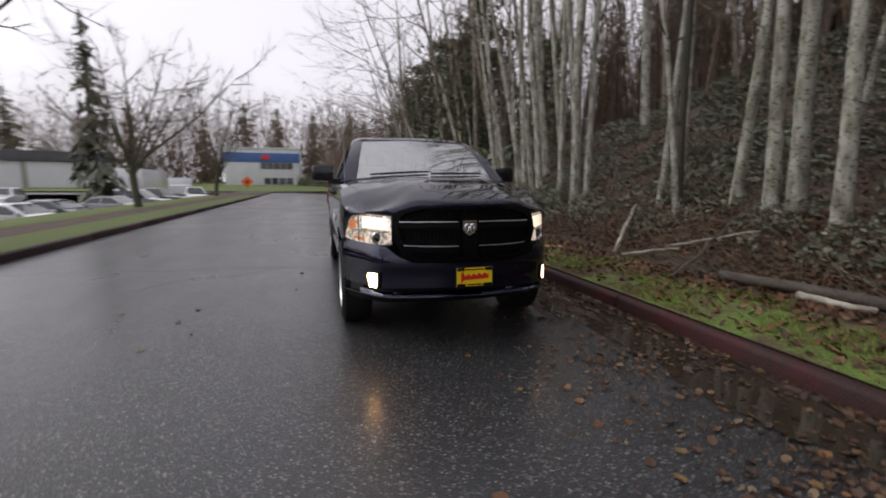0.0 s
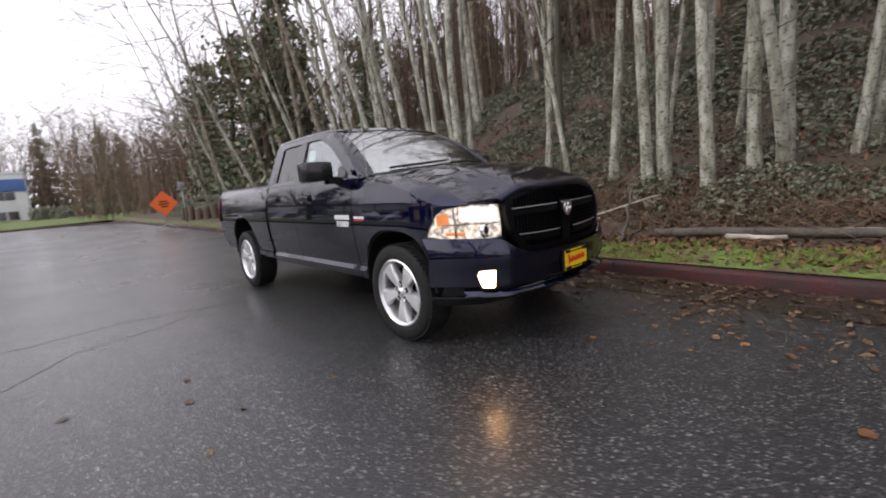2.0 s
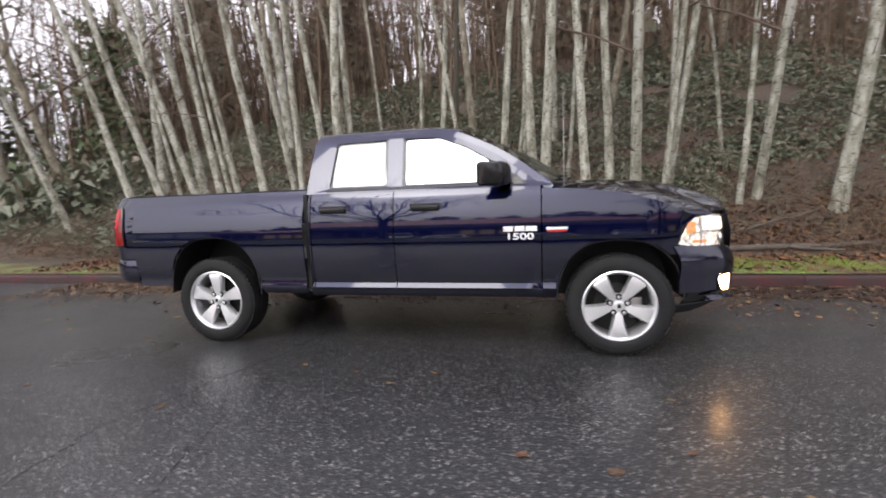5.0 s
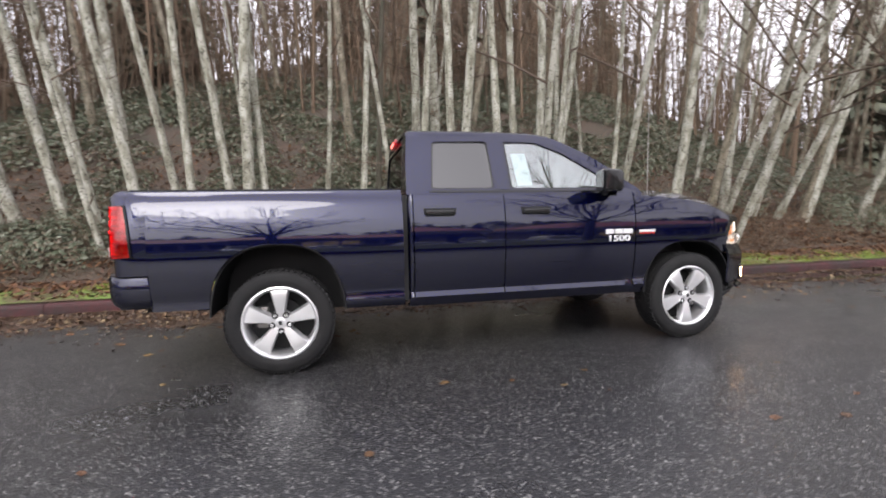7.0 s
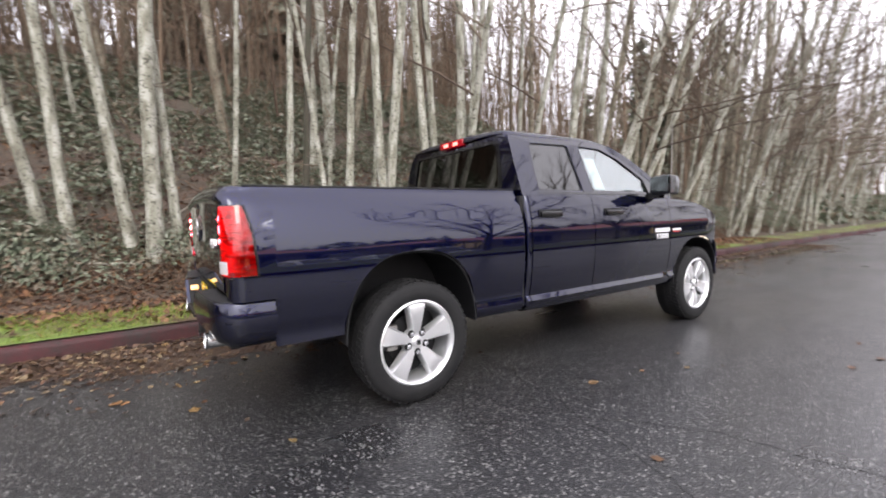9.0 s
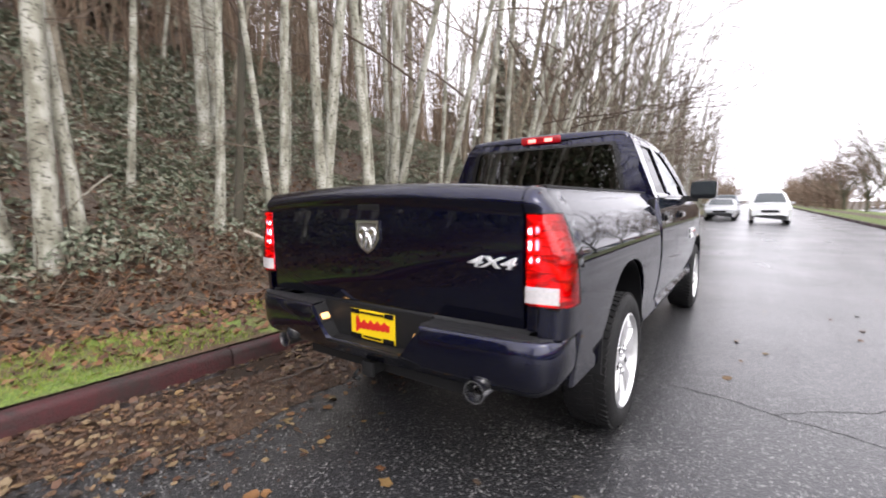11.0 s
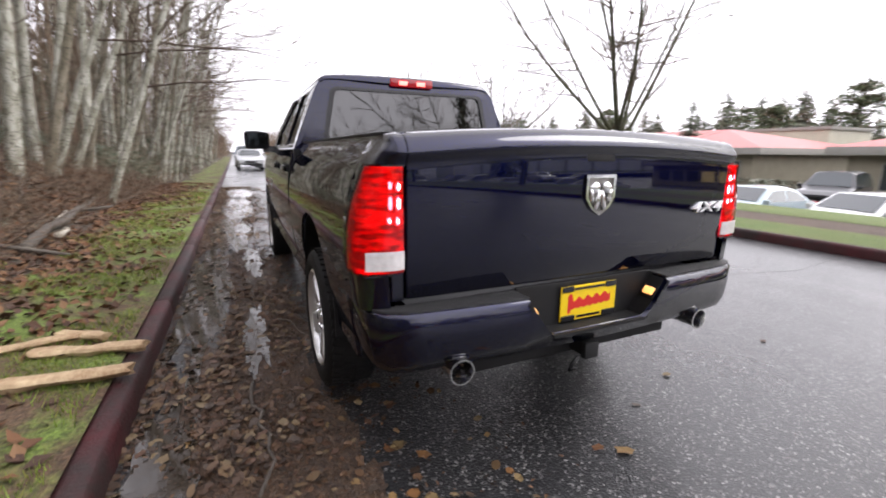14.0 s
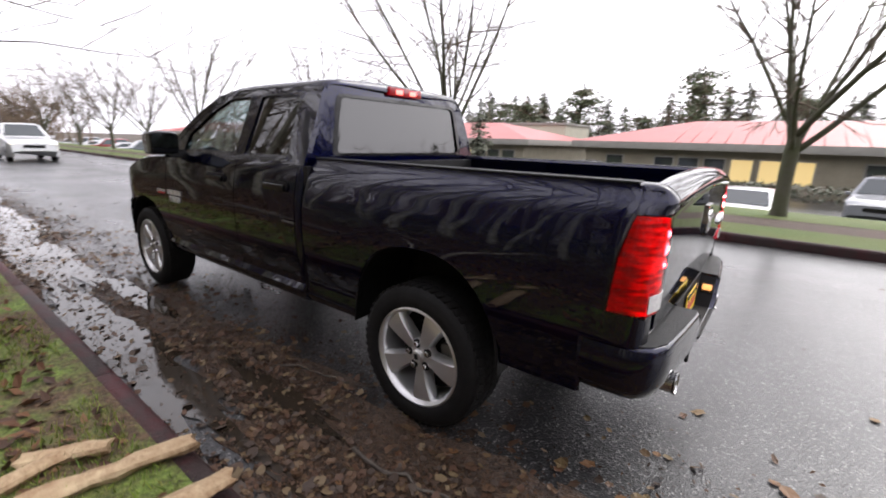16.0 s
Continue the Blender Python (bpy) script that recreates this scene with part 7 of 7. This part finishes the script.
ivies = [ivy_tree(12.0, 2.8), ivy_tree(9.5, 3.0)]
ivies[0].matrix_basis = pose(-25, 7.6, ground_z(-25, 7.6), 0, -4, 0)
ivies[1].matrix_basis = pose(-20.5, 8.4, ground_z(-20.5, 8.4), 0, -6, 0)
for k, (x, y, sc) in enumerate(((-29, 7.2, 1.1), (-33, 8.5, 1.0), (-23, 11, 1.2), (-17, 10.5, 0.8), (-38, 9, 1.1), (-28, 12, 1.3))):
    ob = copy_thing(ivies[k % 2], pose(x, y, ground_z(x, y), 0, -5, 70 * k))
    ob.scale = (sc, sc, sc)

for k in range(17):
    ob = copy_thing(ivies[k % 2], pose(-52 + 9.5 * k + rng.uniform(-3, 3), -60 - rng.uniform(0, 16), -1.2, 0, 0, 53 * k))
    ob.scale = (1.7, 1.7, rng.uniform(0.75, 1.1))
    tagged(ob, "round green evergreen in the far tree line", "tree", "far evergreens")

# ---- parked cars ----
CAR_GLASS = mat("dark_car_glass", (0.03, 0.04, 0.045), 0.08, coat=0.6)
LAMP_CLEAR = mat("car_lamp_glass", (0.6, 0.6, 0.62), 0.15, coat=0.6)
PAINTS = {}


def car_paint(name, rgb):
    if name not in PAINTS:
        PAINTS[name] = mat(f"{name}_car_paint", rgb, 0.3, 0.2, coat=0.9, vary=0.2, scale=30)
    return PAINTS[name]


BODIES = {
    "sedan": (4.6, 1.78, [(-2.3, 0.62), (-2.28, 0.92), (-1.7, 0.98), (-1.05, 1.36), (-0.6, 1.45), (0.2, 1.44), (0.95, 0.99), (1.9, 0.86), (2.26, 0.70), (2.3, 0.45)], (-1.62, 0.90), 0.97),
    "suv": (4.7, 1.86, [(-2.35, 0.6), (-2.34, 1.0), (-2.2, 1.15), (-1.95, 1.70), (-1.5, 1.78), (0.1, 1.76), (0.85, 1.12), (1.95, 1.02), (2.3, 0.85), (2.35, 0.5)], (-2.15, 0.82), 1.1),
    "pickup": (5.4, 1.95, [(-2.7, 0.65), (-2.7, 1.10), (-0.75, 1.10), (-0.65, 1.78), (-0.4, 1.84), (0.45, 1.82), (1.05, 1.18), (2.3, 1.10), (2.66, 0.95), (2.7, 0.55)], (-0.70, 1.02), 1.16),
}


def car(kind, colour, rgb, place, turn, label, lit=False):
    length, wide, prof, (g0, g1), belt = BODIES[kind]
    root = thing("parked_" + kind, place, label, "car", "cars in the car park" if place[2] < -0.5 else "", turn=turn)
    paint = car_paint(colour, rgb)
    xs = sorted(set(np.linspace(-length / 2, length / 2, 36).round(3)) | {p[0] for p in prof})
    top = lambda x: interp(x, prof)
    tumble = lambda z: wide / 2 * (1.0 if z < belt else 1 - 0.42 * (z - belt))
    ends = lambda x: 1 - 0.16 * max(0, (abs(x) - length / 2 + 0.45) / 0.45) ** 2
    rows = []
    for x in xs:
        z1 = max(top(x), 0.5)
        lowz = 0.24
        for xc in (-length * 0.30, length * 0.31):
            lowz = max(lowz, arch(x, xc, 0.40, 0.72, 0.24))
        zs = np.linspace(min(lowz, z1 - 0.08), z1 - 0.05, 9)
        halfp = [(tumble(z) * ends(x) * (0.96 if z < 0.4 else 1), z) for z in zs] + [(tumble(z1) * ends(x) * 0.9, z1 - 0.008), (tumble(z1) * ends(x) * 0.55, z1 + 0.012), (0, z1 + 0.02)]
        rows.append([(x, -y, z) for y, z in halfp] + [(x, y, z) for y, z in reversed(halfp[:-1])])
    bm = loft(rows, (0, 0, 1), 0.0)
    bmesh.ops.holes_fill(bm, edges=bm.edges, sides=0)
    body = part("body", bm, paint, root, smooth=35)
    for s in (-1, 1):
        split = (g0 + g1) / 2 - 0.05
        for a, b in ((g0 + 0.12, split - 0.03), (split + 0.03, g1 - 0.02)):
            cols = []
            for x in np.linspace(a, b, 9):
                z1 = top(x) - 0.10
                if z1 > belt + 0.03:
                    cols.append([(x, s * (tumble(z) + 0.006), z) for z in np.linspace(belt + 0.02, z1, 4)])
            if len(cols) > 1:
                part("side_window", loft(cols, (0, s, 0), 0.004), CAR_GLASS, root, "dark window", smooth=40)
    fr = [p for p in prof if p[1] > belt + 0.2]
    (xa, za), (xb, zb2) = max(fr), prof[prof.index(max(fr)) + 1]
    (xc, zc), (xd, zd) = min(fr), prof[prof.index(min(fr)) - 1]
    for nm, p0, p1, out in (("windscreen", (xa, za), (xb, zb2), (1, 0, 1)), ("rear_window", (xc, zc), (xd, max(zd, belt)), (-1, 0, 1))):
        g = [[(p0[0] + (p1[0] - p0[0]) * t + (0.016 if out[0] > 0 else -0.016), y * tumble(p0[1] + (p1[1] - p0[1]) * t) * 0.84, p0[1] + (p1[1] - p0[1]) * t + 0.022 - 0.008 * y * y) for y in np.linspace(-1, 1, 7)] for t in (0.10, 0.5, 0.92)]
        part(nm, loft(g, out, 0.004), CAR_GLASS, root, "dark sloping glass", smooth=40)
    for x in (-length * 0.30, length * 0.31):
        for s in (-1, 1):
            y = s * (wide / 2 - 0.12)
            w = part("wheel", lathe([(0.20, -0.10), (0.30, -0.11), (0.33, -0.08), (0.335, 0), (0.33, 0.08), (0.30, 0.11), (0.20, 0.10)], 24, "y", at=(x, y, 0.335)), RUBBER, root, "black tyre")
            part("rim", lathe([(0.0, 0.07), (0.07, 0.085), (0.19, 0.09), (0.21, 0.10), (0.21, -0.09), (0.0, -0.08)], 20, "y", at=(x, y + (0 if s > 0 else -0.01), 0.335)), ALLOY, w, "grey alloy rim")
    for s in (-1, 1):
        part("head_lamp", box((0.10, 0.38, 0.14), (length / 2 - 0.10, s * wide * 0.34, belt - 0.30), 0.03), LAMP_WHITE if lit else LAMP_CLEAR, root, "lit headlight" if lit else "clear headlight")
        part("tail_lamp", box((0.08, 0.26, 0.18), (-length / 2 + 0.05, s * wide * 0.37, belt - 0.12), 0.03), LENS_RED, root, "red tail lamp")
        part("door_mirror", box((0.12, 0.18, 0.13), (g1 - 0.12, s * (wide / 2 + 0.08), belt + 0.06), 0.03), paint, root)
    part("front_grille", box((0.04, wide * 0.42, 0.14), (length / 2 - 0.02, 0, belt - 0.38), 0.02), GLOSS_BLACK, root, "dark grille")
    return root


P = PARK_Z
car("sedan", "white", (0.7, 0.71, 0.72), (-17.2, -13.8, P), 80, "white sedan parked nose to the grass bank")
car("sedan", "slate", (0.10, 0.12, 0.14), (-21.0, -14.2, P), 82, "slate grey sedan parked nose to the grass bank")
car("suv", "silver", (0.42, 0.43, 0.45), (-32.8, -14.3, P), 84, "silver wagon parked nose to the grass bank")
car("sedan", "silver", (0.42, 0.43, 0.45), (-27.5, -14.0, P), 80, "silver sedan parked nose to the grass bank")
car("pickup", "black", (0.02, 0.02, 0.025), (-37.2, -14.6, P), 76, "black pickup parked nose to the grass bank")
car("pickup", "white", (0.7, 0.71, 0.72), (-45.0, -13.6, P), 20, "white pickup parked across the bay")
car("suv", "white", (0.7, 0.71, 0.72), (-40, -27, P), 10, "white wagon parked far across the lot")
car("sedan", "slate", (0.10, 0.12, 0.14), (-33, -27, P), 95, "slate grey sedan parked across the lot")
car("sedan", "white", (0.7, 0.71, 0.72), (1.6, -14.3, P), 78, "white sedan parked nose to the grass bank")
car("suv", "silver", (0.42, 0.43, 0.45), (7.6, -14.6, P), 95, "silver wagon parked nose to the grass bank")
car("sedan", "pale_blue", (0.45, 0.55, 0.6), (4.6, -14.2, P), 88, "pale blue sedan parked nose to the grass bank")
car("sedan", "white", (0.7, 0.71, 0.72), (-2.3, -14.3, P), 86, "white sedan parked nose to the grass bank")
car("suv", "grey", (0.22, 0.23, 0.25), (-6.3, -20.5, P), 80, "grey wagon parked before the low building")
car("suv", "black", (0.02, 0.02, 0.025), (6.0, -22.5, P), 100, "black wagon parked near the hedge")
car("sedan", "navy", (0.02, 0.03, 0.08), (30, -14.2, P), 85, "navy sedan parked nose to the grass bank")
car("pickup", "white", (0.7, 0.71, 0.72), (37, -15, P), 20, "white pickup parked across the bay")
for k, (nm, rgb) in enumerate((("white", (0.7, 0.71, 0.72)), ("slate", (0.10, 0.12, 0.14)), ("silver", (0.42, 0.43, 0.45)), ("red", (0.25, 0.02, 0.02)), ("white", (0.7, 0.71, 0.72)), ("silver", (0.42, 0.43, 0.45)), ("slate", (0.10, 0.12, 0.14)))):
    car(("sedan", "suv")[k % 2], nm, rgb, (44 + 5.2 * k, -14.5, P), 86, f"{nm} {('sedan', 'wagon')[k % 2]} in the far bays")
car("sedan", "silver", (0.42, 0.43, 0.45), (31.5, 0.35, 0), 180, "silver sedan parked against the kerb up the road")
car("suv", "slate", (0.10, 0.12, 0.14), (38.5, 0.45, 0), 180, "slate wagon parked against the kerb up the road")
car("suv", "white", (0.7, 0.71, 0.72), (27.0, -2.2, 0), 180, "white wagon with lit headlights on the road", lit=True)

# a box truck in the lot
bt = thing("box_truck", (-50.0, -16.2, P), "white box truck parked in the lot", "truck", turn=15)
part("cargo_box", box((4.2, 2.2, 2.1), (-0.9, 0, 1.75), 0.04), car_paint("white", (0.7, 0.71, 0.72)), bt)
part("cab", box((1.6, 2.0, 1.6), (2.0, 0, 1.25), 0.2, segments=3), car_paint("white", (0.7, 0.71, 0.72)), bt)
part("cab_glass", box((0.9, 2.02, 0.55), (2.2, 0, 1.65), 0.05), CAR_GLASS, bt, "dark cab windows")
for x in (-2.0, 1.9):
    for s in (-1, 1):
        part("wheel", lathe([(0.0, -0.12), (0.36, -0.12), (0.40, -0.08), (0.40, 0.08), (0.36, 0.12), (0.0, 0.12)], 20, "y", at=(x, s * 0.9, 0.40)), RUBBER, bt)

# a long white trailer parked behind the cars
trailer = thing("box_trailer", (-54.0, -21.0, P), "long white box trailer parked in the lot", "trailer", turn=6)
part("cargo_box", box((13.0, 2.5, 2.7), (0, 0, 2.35), 0.05), car_paint("white", (0.7, 0.71, 0.72)), trailer)
part("side_rail", box((12.8, 2.54, 0.14), (0, 0, 0.98), 0.02), DARK_METAL, trailer, "dark lower rail")
for x in (-4.6, -3.4):
    for s in (-1, 1):
        part("wheel", lathe([(0.0, -0.14), (0.42, -0.14), (0.48, -0.08), (0.48, 0.08), (0.42, 0.14), (0.0, 0.14)], 20, "y", at=(x, s * 1.05, 0.48)), RUBBER, trailer)
for s in (-1, 1):
    part("landing_leg", box((0.12, 0.12, 0.95), (3.8, s * 0.8, 0.475), 0.01), DARK_METAL, trailer)

# ---- buildings ----
WHITE_WALL = mat("white_render", (0.62, 0.63, 0.64), 0.8, vary=0.4, scale=0.6, dark=(0.45, 0.46, 0.47))
BLUE_BAND = mat("blue_band", (0.06, 0.13, 0.34), 0.6, vary=0.3, scale=1.0)
RED_ROOF = mat("red_metal_roof", (0.42, 0.10, 0.09), 0.45, vary=0.6, scale=0.8, dark=(0.30, 0.075, 0.07))
TAN_WALL = mat("tan_wall", (0.30, 0.27, 0.20), 0.85, vary=0.4, scale=1.2)
FASCIA = mat("grey_fascia", (0.30, 0.29, 0.26), 0.7, vary=0.3, scale=2)
DARK_PANE = mat("dark_window_pane", (0.03, 0.035, 0.04), 0.08, coat=0.5)
LIT_PANE = mat("lamplit_window", (0.5, 0.4, 0.2), 0.2, emit=(1.0, 0.72, 0.3), strength=0.35)

office = thing("office_building", (-92, -12, 0.45), "white two-storey office with a blue band under its roof", "building")
part("wall", box((12, 14.4, 7.6), (-6, 0, 3.8), 0.05), WHITE_WALL, office)
part("band", box((0.2, 14.6, 1.9), (0.05, 0, 5.75), 0.02), BLUE_BAND, office, "blue band")
part("parapet", box((12.3, 14.7, 0.25), (-6, 0, 7.65), 0.03), WHITE_WALL, office)
part("band_mark", box((0.1, 1.6, 0.8), (0.2, 0.6, 5.8), 0.02), RED_INK, office, "red mark on the band")
for k in range(5):
    w = part("window", box((0.12, 1.24, 1.3), (0.03, 0.2 + 1.25 * k, 4.1), 0.02), FASCIA, office)
    part("pane", box((0.05, 1.10, 1.14), (0.09, 0.2 + 1.25 * k, 4.1)), DARK_PANE, w, "dark pane", smooth=0)
for k in range(4):
    w = part("window", box((0.12, 1.3, 1.4), (0.03, 0.8 + 1.45 * k, 1.0), 0.02), FASCIA, office)
    part("pane", box((0.05, 1.12, 1.2), (0.09, 0.8 + 1.45 * k, 1.0)), DARK_PANE, w, "dark pane", smooth=0)
for y in (-3.5, -1.2):
    part("pilaster", box((0.3, 0.4, 4.8), (0.12, y, 2.4), 0.02), WHITE_WALL, office)

hall = thing("long_hall", (-62, -52, PARK_Z), "long white hall with a dark flat roof behind the car park", "building", turn=20)
part("wall", box((10, 46, 5.0), (-5, 0, 2.5), 0.05), WHITE_WALL, hall)
part("roof", box((10.8, 46.8, 1.4), (-5, 0, 5.7), 0.05), mat("dark_roof_edge", (0.09, 0.09, 0.10), 0.7, vary=0.4, scale=1), hall)
for k in range(8):
    part("pilaster", box((0.25, 0.5, 4.9), (0.08, -20 + 5.6 * k, 2.45), 0.02), FASCIA, hall)


def pavilion(x0, x1, y0, y1, label):
    """A low hall with a hipped standing-seam roof, deep fascia and strip windows."""
    root = thing("low_building", ((x0 + x1) / 2, (y0 + y1) / 2, PARK_Z), label, "building", "red-roofed buildings")
    L, D = (x1 - x0) / 2, (y1 - y0) / 2
    part("wall", box((2 * L - 1.6, 2 * D - 1.6, 2.6), (0, 0, 1.3), 0.03), TAN_WALL, root)
    part("fascia", box((2 * L, 2 * D, 0.45), (0, 0, 2.72), 0.02), FASCIA, root, "grey fascia")
    e, r, h = 2.95, 4.6, 0.15
    rx, ry = L - D * 0.9, 0.4
    roof_pts = [(-L, -D, e), (L, -D, e), (L, D, e), (-L, D, e), (-rx, -ry, r), (rx, -ry, r), (rx, ry, r), (-rx, ry, r)]
    rf = raw("roof", roof_pts, [(0, 1, 5, 4), (1, 2, 6, 5), (2, 3, 7, 6), (3, 0, 4, 7), (4, 5, 6, 7), (3, 2, 1, 0)], RED_ROOF, root)
    n = int(2 * rx / 0.9)
    for s in (-1, 1):
        for k in range(n + 1):
            x = -rx + 2 * rx * k / n
            tube("seam", [(x, s * D, e + 0.01), (x, s * ry, r + 0.01)], 0.025, RED_ROOF, rf, 4)
    k = 0
    x = -L + 1.6
    while x < L - 2.2:
        lit = (k // 3) % 3 == 1
        w = part("window", box((1.25, 0.10, 1.5), (x + 0.6, D - 0.78, 1.35), 0.02), FASCIA, root)
        part("pane", box((1.08, 0.04, 1.32), (x + 0.6, D - 0.72, 1.35)), LIT_PANE if lit else DARK_PANE, w, "lamplit pane" if lit else "dark pane", smooth=0)
        k += 1
        x += 1.45 if k % 6 else 3.2
    return root


pavilion(-27, 9.5, -44, -29, "low tan building with a red hipped metal roof")
pavilion(13.5, 35, -46, -30, "low tan building with a red hipped metal roof")
pavilion(42, 84, -44, -28, "low tan building with a red hipped metal roof")
store = thing("pale_store_hall", (23, -53, PARK_Z), "plain pale cream hall behind the low buildings", "building")
part("wall", box((9, 8, 5.0), (0, 0, 2.5), 0.05), mat("cream_wall", (0.5, 0.48, 0.38), 0.85, vary=0.3, scale=0.7), store)
part("parapet", box((9.3, 8.3, 0.3), (0, 0, 5.0), 0.03), FASCIA, store)


def hedge_pick(cx, cy, lx, ly, h):
    return lambda: (cx + rng.uniform(-lx, lx), cy + rng.uniform(-ly, ly), PARK_Z + h * rng.uniform(0.05, 1) ** 0.6)


scatter_leaves("clipped_hedge", "low clipped green hedge before the buildings", "hedge", SHRUB, 2600, hedge_pick(-1, -25.5, 6, 0.6, 1.0), (0.05, 0.11), 0.8, 0, True)
scatter_leaves("clipped_hedge", "low clipped green hedge before the buildings", "hedge", SHRUB, 2200, hedge_pick(12, -26, 5, 0.6, 1.1), (0.05, 0.11), 0.8, 0, True)
scatter_leaves("office_shrubs", "dark shrubs before the white office", "shrubs", SHRUB, 2200, lambda: (-84 + rng.uniform(-2, 2), rng.uniform(-5, 8), 0.5 + rng.uniform(0, 1.8)), (0.12, 0.25), 0.8, 0, True)
